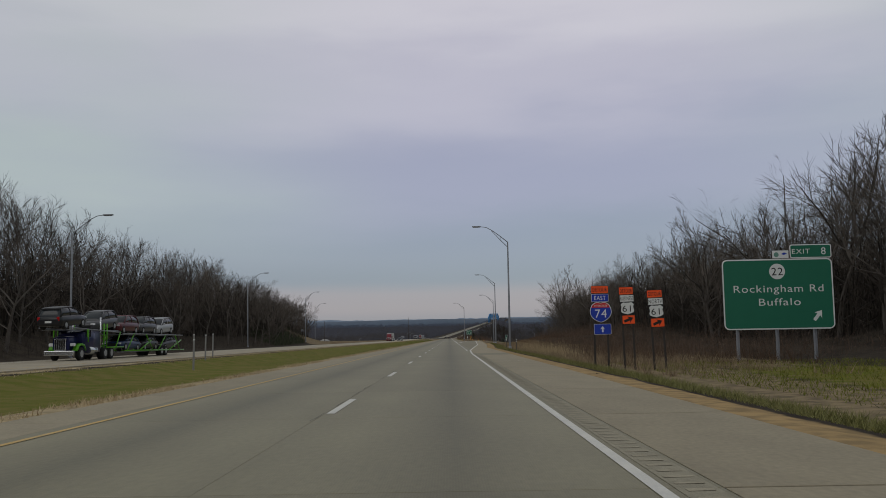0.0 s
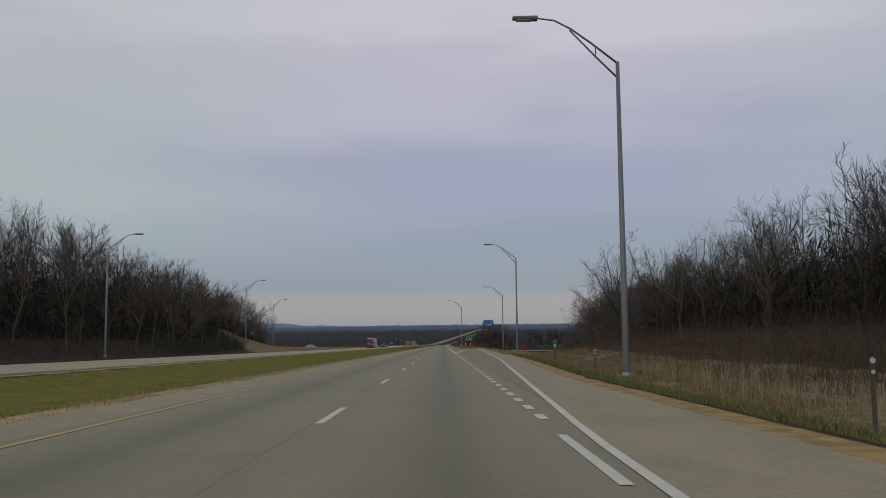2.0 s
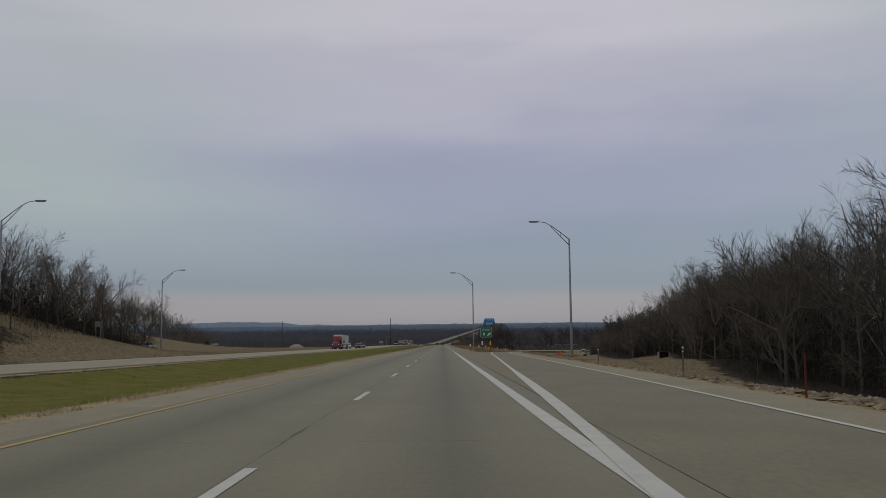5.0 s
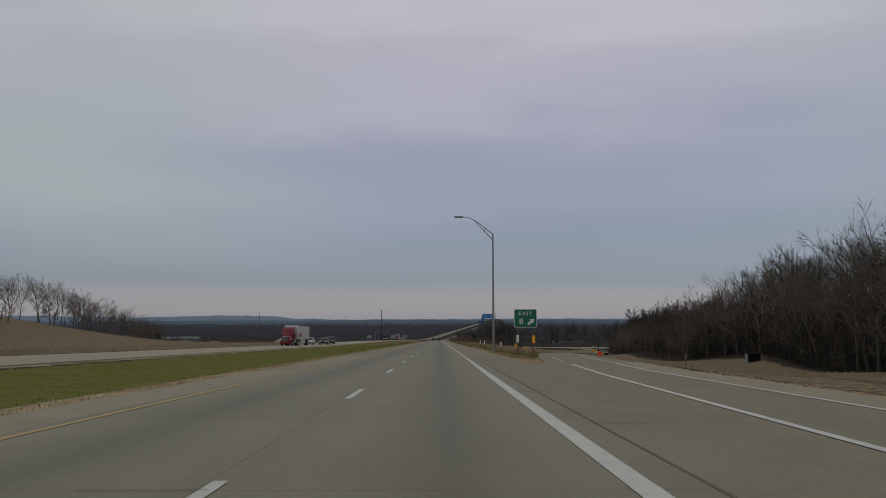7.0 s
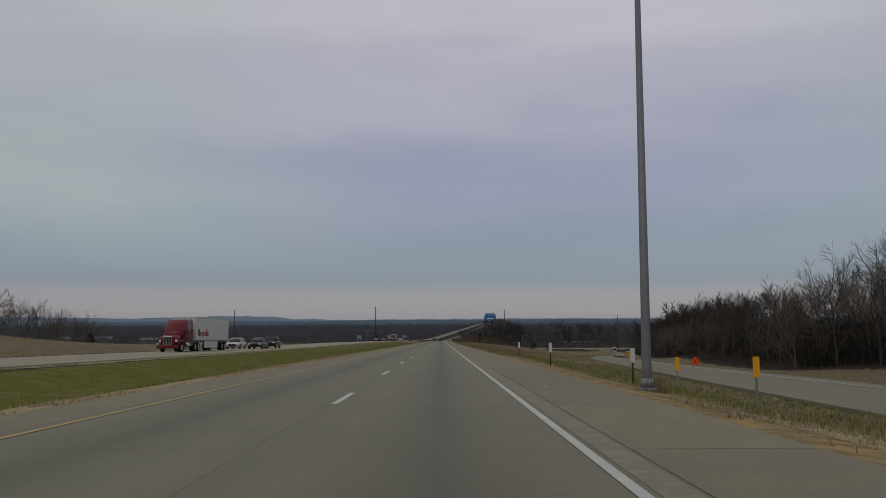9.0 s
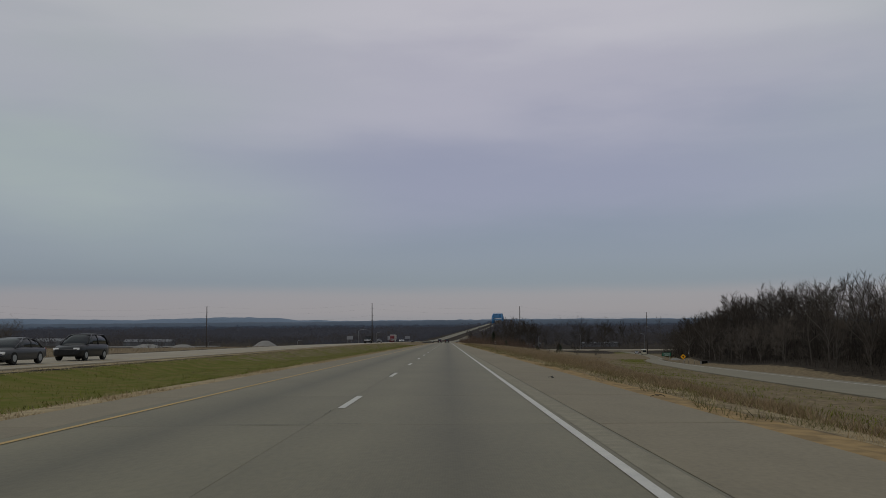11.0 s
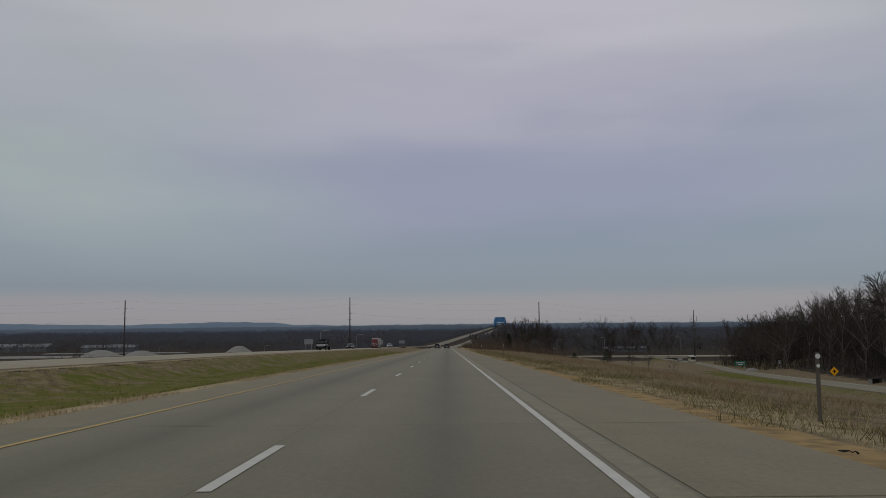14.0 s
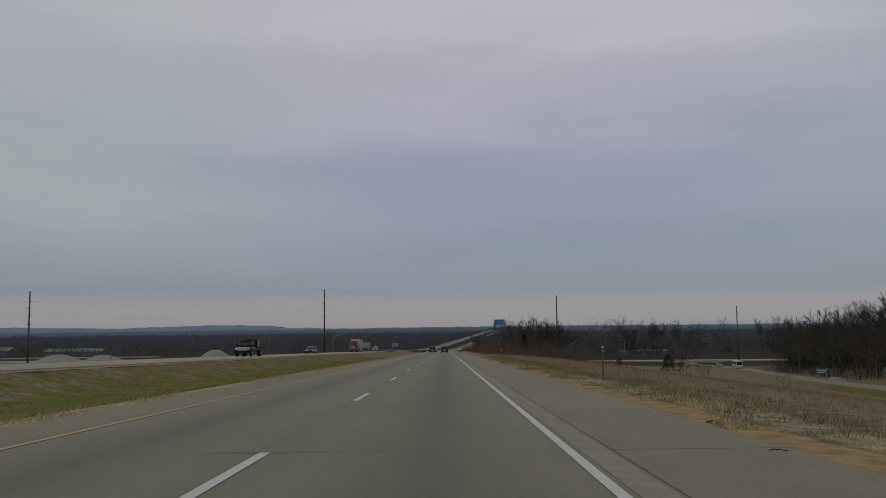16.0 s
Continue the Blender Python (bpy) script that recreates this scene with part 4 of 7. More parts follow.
grass("clearing_grass", 30000, 285, 440, lambda u, q: ramp_x(u) + 6.5 + (wood_right(u) - ramp_x(u) - 7.5) * q, 0.08, 0.35, 0.02, M_TAN, "rough dry grass of the clearing beside the ramp", 151, 0.5, 0.0, 3.0)
grass("verge_turf", 40000, 390, 720, lambda u, q: ramp_x(u) - 10.5 + 9.0 * q, 0.05, 0.2, 0.02, M_TURF, "short green grass along the foot of the ramp", 157, 0.6, 0.0, 4.5)
grass("gore_grass", 24000, 296, 385, lambda u, q: 6.0 + (ramp_x(u) - 7.0) * q, 0.06, 0.2, 0.012, M_TURF, "short green grass in the gore between highway and ramp", 47, 0.6)
grass("tall_weeds", 16000, 30, 62, lambda u, q: 6.6 + 8.0 * q, 0.15, 0.75, 0.009, M_TAN, "dry tan weeds round the sign posts", 243, 0.4, 0.9, 2.0)
grass("tall_weeds", 7000, 40, 64, lambda u, q: 8.0 + 11.0 * q, 0.3, 1.1, 0.01, M_RUST, "rust-brown dead weeds round the sign posts", 244, 0.35, 1.1, 2.6)
grass("verge_turf", 34000, -8, 46, lambda u, q: 8.5 + 13 * q, 0.06, 0.22, 0.014, M_TURF, "short green turf on the verge", 52, 0.6)
grass("median_turf", 70000, 8, 680, lambda u, q: -19.2 + 11.4 * q, 0.04, 0.13, 0.012, M_TURF, "short green turf of the median", 48, 0.6, 0.0, 4.0)
grass("median_straw", 150000, -2, 720, lambda u, q: -6.8 - 1.3 * q ** 1.2, 0.05, 0.18, 0.013, M_STRAW, "band of straw-coloured grass along the median's edge", 49, 0.6, 0.0, 1.3)
grass("median_rough", 14000, 400, 700, lambda u, q: -19.2 + 8.0 * q, 0.05, 0.17, 0.014, M_RUST, "brown withered clumps in the median turf", 153, 0.6, 0.0, 1.3)
grass("median_rough", 60000, 330, 700, lambda u, q: -17.5 + 9.6 * q, 0.05, 0.17, 0.015, M_TURF, "coarse green clumps in the median turf", 154, 0.6, 0.0, 1.1)
grass("median_rough", 50000, 60, 690, lambda u, q: -18.6 + 10.4 * q, 0.04, 0.17, 0.013, material("dark_green_turf", (0.07, 0.08, 0.014), 0.95, island=0.4), "dark green tufts in the median turf", 156, 0.6, 0.0, 1.5)
grass("median_straw", 20000, 8, 720, lambda u, q: -19.9 + 1.6 * q, 0.06, 0.2, 0.018, M_STRAW, "band of straw-coloured grass along the median's edge", 50, 0.6)
grass("bank_grass", 80000, 235, 560, lambda u, q: -33 - (42 + 60 * sm(300, 400, u)) * q, 0.12, 0.5, 0.025, M_TAN, "dry grass on the bank below the wood", 51, 0.3, 0.0, 4.0)


def cedar(x, u, h, r, label="dark green cedar bush, cone-shaped and dense, in dry grass"):
    q = np.random.default_rng(int(abs(x) * 7 + u))
    ob = empty("cedar", pose(x, u, base_z(x, u)), label, "bush", "roadside cedars")
    bm = bmesh.new()
    tube(bm, [(0, 0, -0.2), (0.03, 0, h * 0.85)], [0.07 * h / 3, 0.02], 6)
    part("trunk", bm, M_BARK, ob)
    v, f = [], []
    for k in range(1500):
        t = q.random() ** 0.8
        rad = r * (1 - t) ** 0.7 * (0.45 + 0.6 * q.random()) * (1 + 0.25 * math.sin(9 * t + 3 * q.random()))
        a = q.random() * math.tau
        p = np.array([rad * math.cos(a), rad * math.sin(a), 0.08 * h + t * h * 0.95])
        d = np.array([math.cos(a), math.sin(a), 0.6]) + q.normal(0, 0.5, 3)
        d *= 0.16 * h / 3 * q.uniform(0.8, 2.0) / np.linalg.norm(d)
        s = np.cross(d, q.normal(0, 1, 3))
        s *= 0.05 * h / 3 / (np.linalg.norm(s) + 1e-6)
        b = len(v)
        v += [p - s, p + s, p + d]
        f += [(b, b + 1, b + 2)]
    part_mesh("crown", mesh_from("crown", v, f, M_CEDAR), ob)


for x, u, h, r in ((43.1, 688, 3.4, 1.6), (21.3, 752, 5.5, 1.5), (26.5, 742, 2.4, 1.1), (-111.5, 566, 5.6, 2.1), (36, 700, 1.6, 0.9)):
    cedar(x, u, h, r)


# ---- signs ----
M_GREEN = material("sign_green", (0.012, 0.13, 0.075), 0.55, vary=0.4, scale=1.2, second=(0.01, 0.105, 0.06))
M_SWHITE = material("sign_white", (0.62, 0.64, 0.62), 0.55, vary=0.3, scale=3, second=(0.5, 0.52, 0.5))
M_ORANGE = material("sign_orange", (0.85, 0.085, 0.012), 0.5, vary=0.4, scale=3, second=(0.7, 0.1, 0.02))
M_BLUE = material("sign_blue", (0.012, 0.04, 0.36), 0.5, vary=0.4, scale=3, second=(0.012, 0.035, 0.28))
M_RED = material("sign_red", (0.5, 0.03, 0.03), 0.5, vary=0.3, scale=3)
M_BLACK = material("sign_black", (0.012, 0.012, 0.012), 0.5, vary=0.3, scale=3)
M_AMBER = material("marker_amber", (0.85, 0.40, 0.01), 0.5, vary=0.3, scale=4, second=(0.7, 0.32, 0.01))
M_POSTDARK = material("treated_post", (0.045, 0.038, 0.033), 0.8, vary=0.6, scale=5)
M_POSTWOOD = material("weathered_wood_post", (0.115, 0.1, 0.086), 0.85, vary=0.6, scale=4, second=(0.075, 0.065, 0.057))
M_POSTGREY = material("grey_post", (0.24, 0.235, 0.225), 0.7, vary=0.6, scale=4, second=(0.15, 0.15, 0.145))


def outline_plate(bm, pts, y0, y1):
    """A flat plate with the given outline (x, z), from y0 (front) to y1 (back)."""
    a = [bm.verts.new((x, y0, z)) for x, z in pts]
    b = [bm.verts.new((x, y1, z)) for x, z in pts]
    bm.faces.new(a)
    bm.faces.new(b[::-1])
    n = len(pts)
    for i in range(n):
        bm.faces.new((a[i], b[i], b[(i + 1) % n], a[(i + 1) % n]))


def round_rect(w, h, r, cx=0.0, cz=0.0, n=5):
    pts = []
    for sx, sz, a0 in ((1, -1, -90), (1, 1, 0), (-1, 1, 90), (-1, -1, 180)):
        for k in range(n):
            a = radians(a0 + 90 * k / (n - 1))
            pts.append((cx + sx * (w / 2 - r) + r * math.cos(a), cz + sz * (h / 2 - r) + r * math.sin(a)))
    return pts


def plate(name, parent, pts, mat, y=0.0, t=0.006, label=""):
    bm = bmesh.new()
    outline_plate(bm, pts, y - t, y)
    bmesh.ops.recalc_face_normals(bm, faces=bm.faces)
    return part(name, bm, mat, parent, label)


def lettering(name, s, cap, x, z, y, mat, parent, width=None, align="CENTER"):
    """Raised letters of the built-in font, of the given height, facing the traffic."""
    cu = bpy.data.curves.new(name, "FONT")
    cu.body, cu.align_x, cu.size, cu.extrude, cu.offset, cu.space_character = s, align, cap / 0.70, 0.0015, 0.0, 1.12
    tmp = bpy.data.objects.new(name, cu)
    scene.collection.objects.link(tmp)
    dg = bpy.context.evaluated_depsgraph_get()
    me = bpy.data.meshes.new_from_object(tmp.evaluated_get(dg))
    bpy.data.objects.remove(tmp)
    me.name = name
    me.materials.clear()
    me.materials.append(mat)
    xs = [v.co.x for v in me.vertices]
    k = 1.0
    if width and max(xs) - min(xs) > 0:
        k = width / (max(xs) - min(xs))
    ob = new(name, me)
    ob.parent = parent
    ob.matrix_basis = pose(x, y - 0.003, z - cap / 2, 90) @ Matrix.Diagonal((k, 1, 1, 1))
    return ob


def arrow_pts(cx, cz, size, angle):
    """An arrow that points along the angle."""
    base = [(-0.5, -0.13), (0.08, -0.13), (0.0, -0.36), (0.5, 0.0), (0.0, 0.36), (0.08, 0.13), (-0.5, 0.13)]
    c, s = math.cos(radians(angle)), math.sin(radians(angle))
    return [(cx + size * (x * c - z * s), cz + size * (x * s + z * c)) for x, z in base]


def post(parent, x, z0, z1, mat, w=0.09, d=0.09, name="post", y=0.06, channel=False):
    bm = bmesh.new()
    if channel:
        for sx in (-1, 1):
            add_box(bm, x + sx * w * 0.42, y, (z0 + z1) / 2, w * 0.16, d, z1 - z0)
        add_box(bm, x, y, (z0 + z1) / 2, w * 0.8, d * 0.2, z1 - z0)
    else:
        add_box(bm, x, y, (z0 + z1) / 2, w, d, z1 - z0, 0.008)
    return part(name, bm, mat, parent)


def circle_pts(cx, cz, r, n=28):
    return [(cx + r * math.cos(k * math.tau / n), cz + r * math.sin(k * math.tau / n)) for k in range(n)]


def interstate_pts(cx, cz, w, h, top=None):
    """The badge shape of an interstate shield; top cuts it to the crown."""
    right = [(0.0, 0.46), (0.14, 0.5), (0.27, 0.47), (0.36, 0.4), (0.42, 0.34), (0.47, 0.2), (0.5, 0.05), (0.48, -0.1), (0.41, -0.24), (0.28, -0.37), (0.12, -0.46), (0.0, -0.5)]
    if top is not None:
        right = [p for p in right if p[1] >= top] + [(0.455, top), (0.0, top)]
    pts = right + [(-x, z) for x, z in right[::-1] if x > 0]
    return [(cx + w * x, cz + h * z) for x, z in pts]


def us_shield_pts(cx, cz, w, h):
    right = [(0.0, 0.47), (0.12, 0.45), (0.3, 0.5), (0.42, 0.4), (0.5, 0.3), (0.44, 0.17), (0.45, 0.0), (0.5, -0.15), (0.46, -0.3), (0.3, -0.4), (0.12, -0.44), (0.0, -0.5)]
    pts = right + [(-x, z) for x, z in right[::-1] if x > 0]
    return [(cx + w * x, cz + h * z) for x, z in pts]


def bordered(name, parent, w, h, cx, cz, face, edge, rim=0.02, r=0.04, y=0.0, label=""):
    p = plate(name, parent, round_rect(w, h, r, cx, cz), edge, y, 0.006, label)
    plate("face", p, round_rect(w - 2 * rim, h - 2 * rim, max(r - rim, 0.01), cx, cz), face, y - 0.006, 0.003)
    return p


def guide_sign():
    x0, u0 = 17.9, 45.8
    z0 = float(road_z(u0))
    g = base_z(x0, u0) - z0
    th = empty("guide_sign", pose(x0, u0, z0, 0, 0, -3), "large green exit sign with white lettering on three steel posts", "road sign")
    for px in (-2.2, -0.1, 1.9):
        post(th, px, g - 0.3, 4.9, M_STEEL, 0.13, 0.2, channel=True, y=0.16)
    for z in (1.8, 3.2, 4.6):
        box_part("rail", (0, 0.035, z), (5.6, 0.05, 0.09), M_STEEL, th)
    p = bordered("panel", th, 5.85, 3.8, 0, 3.2, M_GREEN, M_SWHITE, 0.07, 0.28, label="green panel with a white border")
    tab = bordered("exit_tab", th, 2.2, 0.74, 1.82, 5.49, M_GREEN, M_SWHITE, 0.05, 0.12, label="green tab over the panel")
    lettering("letters", "EXIT", 0.26, 1.30, 5.49, -0.009, M_SWHITE, tab, 0.95)
    lettering("number", "8", 0.38, 2.5, 5.49, -0.009, M_SWHITE, tab)
    logo = plate("emblem_plate", th, round_rect(0.86, 0.42, 0.02, 0.22, 5.34), M_SWHITE, 0.0, 0.006, "small pale plate with a round mark")
    plate("round_mark", logo, circle_pts(0.0, 5.33, 0.13), material("emblem_green", (0.12, 0.25, 0.2), 0.6), -0.006, 0.003)
    plate("bar_mark", logo, [(0.25, 5.36), (0.38, 5.31), (0.6, 5.36), (0.42, 5.45)], M_BLUE, -0.006, 0.003)
    disc = plate("route_disc", p, circle_pts(0, 4.42, 0.42, 36), M_SWHITE, -0.009, 0.004)
    lettering("number", "22", 0.42, 0, 4.42, -0.013, M_BLACK, disc)
    lettering("letters", "Rockingham Rd", 0.39, 0.02, 3.5, -0.009, M_SWHITE, p, 4.75)
    lettering("letters", "Buffalo", 0.39, 0.05, 2.78, -0.009, M_SWHITE, p, 2.2)
    plate("arrow", p, arrow_pts(2.05, 2.03, 0.68, 52), M_SWHITE, -0.009, 0.004)
    return th


def route_marker(x0, w, zs, posts, kind, turn):
    """Detour plates and a route shield one above another on two dark posts."""
    u0 = 36.8
    z0 = float(road_z(u0))
    name = {"i": "blue interstate shield under an orange detour plate on dark posts", "b": "white business route shield between orange detour plates on dark posts",
            "n": "white northbound route shield between orange detour plates on dark posts"}[kind]
    th = empty("route_marker", pose(x0, u0, z0, 0, turn, -2), name, "road sign", "detour route markers")
    g = base_z(x0, u0) - z0
    for px in posts:
        post(th, px, g - 0.3, zs[0] - 0.1, M_POSTDARK, 0.085, 0.06)
    z = zs[0]
    d = bordered("detour_plate", th, w, 0.33, 0, z - 0.17, M_ORANGE, M_BLACK, 0.012, 0.03, label="orange plate with black letters")
    lettering("letters", "DETOUR", 0.17, 0, z - 0.17, -0.009, M_BLACK, d, w * 0.84)
    if kind == "i":
        d = bordered("east_plate", th, w, 0.34, 0.0, z - 0.53, M_BLUE, M_SWHITE, 0.014, 0.03, label="blue plate with white letters")
        lettering("letters", "EAST", 0.18, 0.0, z - 0.53, -0.009, M_SWHITE, d, w * 0.66)
        sh = plate("shield", th, interstate_pts(0.02, z - 1.15, 0.94, 0.88), M_SWHITE, 0, 0.006, "blue and red interstate shield")
        plate("blue_field", sh, interstate_pts(0.02, z - 1.155, 0.89, 0.83), M_BLUE, -0.006, 0.003)
        plate("red_crown", sh, interstate_pts(0.02, z - 1.15, 0.87, 0.83, 0.24), M_RED, -0.009, 0.003)
        lettering("letters", "INTERSTATE", 0.085, 0.02, z - 0.87, -0.012, M_SWHITE, sh, 0.56)
        lettering("number", "74", 0.36, 0.02, z - 1.2, -0.009, M_SWHITE, sh, 0.5)
        d = bordered("arrow_plate", th, w * 1.0, 0.45, 0.08, z - 1.88, M_BLUE, M_SWHITE, 0.014, 0.03, label="blue plate with a white arrow")
        plate("arrow", d, arrow_pts(0.08, z - 1.88, 0.26, 90), M_SWHITE, -0.009, 0.003)
    else:
        d = bordered("word_plate", th, w, 0.3, 0.02, z - 0.5, M_SWHITE, M_BLACK, 0.012, 0.02, label="white plate with black letters")
        lettering("letters", {"b": "BUSINESS", "n": "NORTH"}[kind], 0.17, 0.02, z - 0.5, -0.009, M_BLACK, d, w * 0.9)
        sh = plate("shield", th, round_rect(w * 1.0, 0.56, 0.02, 0.03, z - 0.93), M_BLACK, 0, 0.006, "white shield on a black square")
        plate("white_field", sh, us_shield_pts(0.03, z - 0.93, w * 0.94, 0.53), M_SWHITE, -0.006, 0.003)
        lettering("number", "61", 0.27, 0.03, z - 0.94, -0.009, M_BLACK, sh, 0.36)
        d = bordered("arrow_plate", th, w * 0.9, 0.38, 0.06, z - 1.42, M_ORANGE, M_BLACK, 0.012, 0.03, label="orange plate with a black arrow")
        plate("arrow", d, arrow_pts(0.06, z - 1.42, 0.42, 22), M_BLACK, -0.009, 0.003)
    return th


def exit_gore_sign():
    x0, u0 = 6.95, 297.2
    z0 = float(road_z(u0))
    th = empty("exit_sign", pose(x0, u0, z0, 0, 0, -2), "green exit sign with a white arrow on two grey posts", "road sign")
    for px in (-0.62, 0.62):
        post(th, px, -0.8, 3.3, M_POSTWOOD, 0.1, 0.1, y=0.07)
    p = bordered("panel", th, 1.82, 1.46, 0, 2.81, M_GREEN, M_SWHITE, 0.035, 0.13, label="green panel with a white border")
    lettering("letters", "EXIT", 0.29, 0.0, 3.2, -0.009, M_SWHITE, p, 1.12)
    lettering("number", "8", 0.42, -0.34, 2.58, -0.009, M_SWHITE, p, 0.32)
    plate("arrow", p, arrow_pts(0.45, 2.55, 0.68, 42), M_SWHITE, -0.009, 0.004)
    plate("white_reflector", th, round_rect(0.2, 0.6, 0.02, -0.64, 1.18), M_SWHITE, 0.015, 0.006, "white reflector strip")
    plate("amber_reflector", th, round_rect(0.22, 0.6, 0.02, 0.64, 1.14), M_AMBER, 0.015, 0.006, "amber reflector strip")
    return th


def mile_sign():
    x0, u0 = 9.0, 133.0
    z0 = float(road_z(u0))
    th = empty("mile_marker", pose(x0, u0, z0), "green mile marker with white letters on a thin steel post", "road sign")
    post(th, 0, base_z(x0, u0) - z0 - 0.3, 1.3, M_POSTDARK, 0.05, 0.04)
    p = bordered("panel", th, 0.31, 0.62, 0, 1.04, M_GREEN, M_SWHITE, 0.01, 0.03)
    lettering("letters", "MILE", 0.09, 0, 1.27, -0.009, M_SWHITE, p, 0.2)
    lettering("number", "8", 0.27, 0, 0.97, -0.009, M_SWHITE, p, 0.17)


guide_sign()
route_marker(6.68, 0.74, (3.3,), (-0.27, 0.31), "i", 0)
route_marker(7.87, 0.61, (3.23,), (-0.19, 0.25), "b", -1)
route_marker(9.15, 0.65, (3.08,), (-0.20, 0.30), "n", -2)
exit_gore_sign()
mile_sign()


def delineator(name, x, u, h, mat, post_mat, w, ph, label, group, dark_top=False):
    th = empty(name, pose(x, u, base_z(x, u)), label, "road marker", group)
    post(th, 0, -0.3, h, post_mat, 0.06, 0.035, y=0.03)
    plate("reflector", th, round_rect(w, ph, 0.02, 0, h - ph / 2 + 0.02), mat, 0.01, 0.006)
    return th


AM = "amber reflector plate on a brown post beside the exit ramp"
for x, u, h in ((7.8, 315.6, 1.2), (9.0, 326.8, 1.15), (11.6, 343.0, 1.15), (14.6, 360.0, 1.15)):
    delineator("amber_marker", x, u, h, M_AMBER, M_POSTGREY, 0.16, 0.5, AM, "amber ramp markers")
WH = "white reflector plate on a dark post beside the highway"
for x, u, h in ((7.0, 325.3, 1.25), (5.9, 339.5, 1.2), (6.6, 365.0, 1.2)):
    delineator("white_marker", x, u, h, M_SWHITE, M_POSTDARK, 0.16, 0.5, WH, "white reflector markers")
DL = "thin steel delineator post with a small white disc"
for x, u, h in ((6.2, 77.4, 1.15), (7.1, 104.5, 1.15), (9.9, 198.4, 1.2), (11.3, 225.0, 1.1), (6.8, 559.0, 1.35), (6.7, 622.0, 1.2), (6.7, 680.0, 1.2), (16.5, 286.0, 1.1), (21.0, 300.0, 1.1), (27.5, 350.0, 1.1), (45.3, 515.0, 1.0), (46.6, 521.0, 1.0), (49.4, 535.0, 1.0), (52.2, 548.0, 1.0), (55.3, 563.0, 1.0), (6.4, 473.0, 1.15)):
    th = empty("delineator", pose(x, u, base_z(x, u)), DL, "road marker", "delineator posts")
    post(th, 0, -0.3, h, M_POSTWOOD, 0.06, 0.04, y=0.03)
    plate("reflector", th, circle_pts(0, h - 0.06, 0.042, 14), M_SWHITE, 0.01, 0.006)
    plate("reflector", th, circle_pts(0, h - 0.22, 0.03, 14), M_SWHITE, 0.01, 0.006)
th = empty("delineator", pose(7.8, 181.7, base_z(7.8, 181.7)), "rusty red steel post in the bare roadside soil", "road marker", "delineator posts")
post(th, 0, -0.3, 0.95, material("rusty_red", (0.10, 0.025, 0.018), 0.8, vary=0.5, scale=5), 0.04, 0.03)
for x, u in ((-15.8, 52.7), (-18.3, 61.0), (-18.2, 63.6), (-19.3, 69.5)):
    th = empty("median_post", pose(x, u, base_z(x, u), 1, 1), "plain grey square post standing in the median turf", "post", "median posts")
    post(th, 0, -0.4, 1.85, M_POSTGREY, 0.1, 0.1)
    post(th, 0, 1.85, 1.9, M_SWHITE, 0.11, 0.11, name="cap")


def diamond_sign(x, u, z, size, mat, label, work=False):
    th = empty("warning_sign", pose(x, u, z), label, "road sign")
    if work:
        post(th, 0, -0.3, 0.8, M_STEEL, 0.06, 0.06)
        c = 0.7 + size * 0.7
        for sx in (-1, 1):
            bm = bmesh.new()
            tube(bm, [(0, 0.06, 0.6), (sx * 0.7, 0.3, 0.0)], [0.025, 0.025], 6)
            part("leg", bm, M_STEEL, th)
    else:
        post(th, 0, -0.3, 2.3, M_POSTGREY, 0.1, 0.08)
        c = 2.3
    h = size * 0.7071
    p = plate("panel", th, [(0, c - h), (h, c), (0, c + h), (-h, c)], M_BLACK, 0, 0.006)
    h *= 0.93
    plate("face", p, [(0, c - h), (h, c), (0, c + h), (-h, c)], mat, -0.006, 0.003)
    if work:
        for k in range(3):
            plate("word_bar", p, round_rect(0.42 - 0.1 * abs(k - 1), 0.05, 0.01, 0, c + 0.11 - 0.11 * k), M_BLACK, -0.009, 0.002)
    else:
        plate("black_mark", p, arrow_pts(0.02, c, 0.75, 90), M_BLACK, -0.009, 0.002)
        plate("black_mark", p, arrow_pts(0.02, c, 0.6, 0), M_BLACK, -0.009, 0.002)
    return th


diamond_sign(33.6, 407, base_z(33.6, 407), 1.0, M_ORANGE, "orange roadwork diamond on a low folding stand", True)
diamond_sign(69.9, 613, base_z(69.9, 613), 1.25, M_AMBER, "amber warning diamond with black arrows on a post")


# ---- the valley: bridge, power line, woods and bluffs ----
# blue paint, lightened in its colour for the haze of distance
M_BRIDGE = material("bridge_blue_hazed", (0.08, 0.24, 0.47), 0.6, vary=0.4, scale=0.1)
M_DECK = material("bridge_deck", (0.3, 0.3, 0.3), 0.8, vary=0.3, scale=0.1)


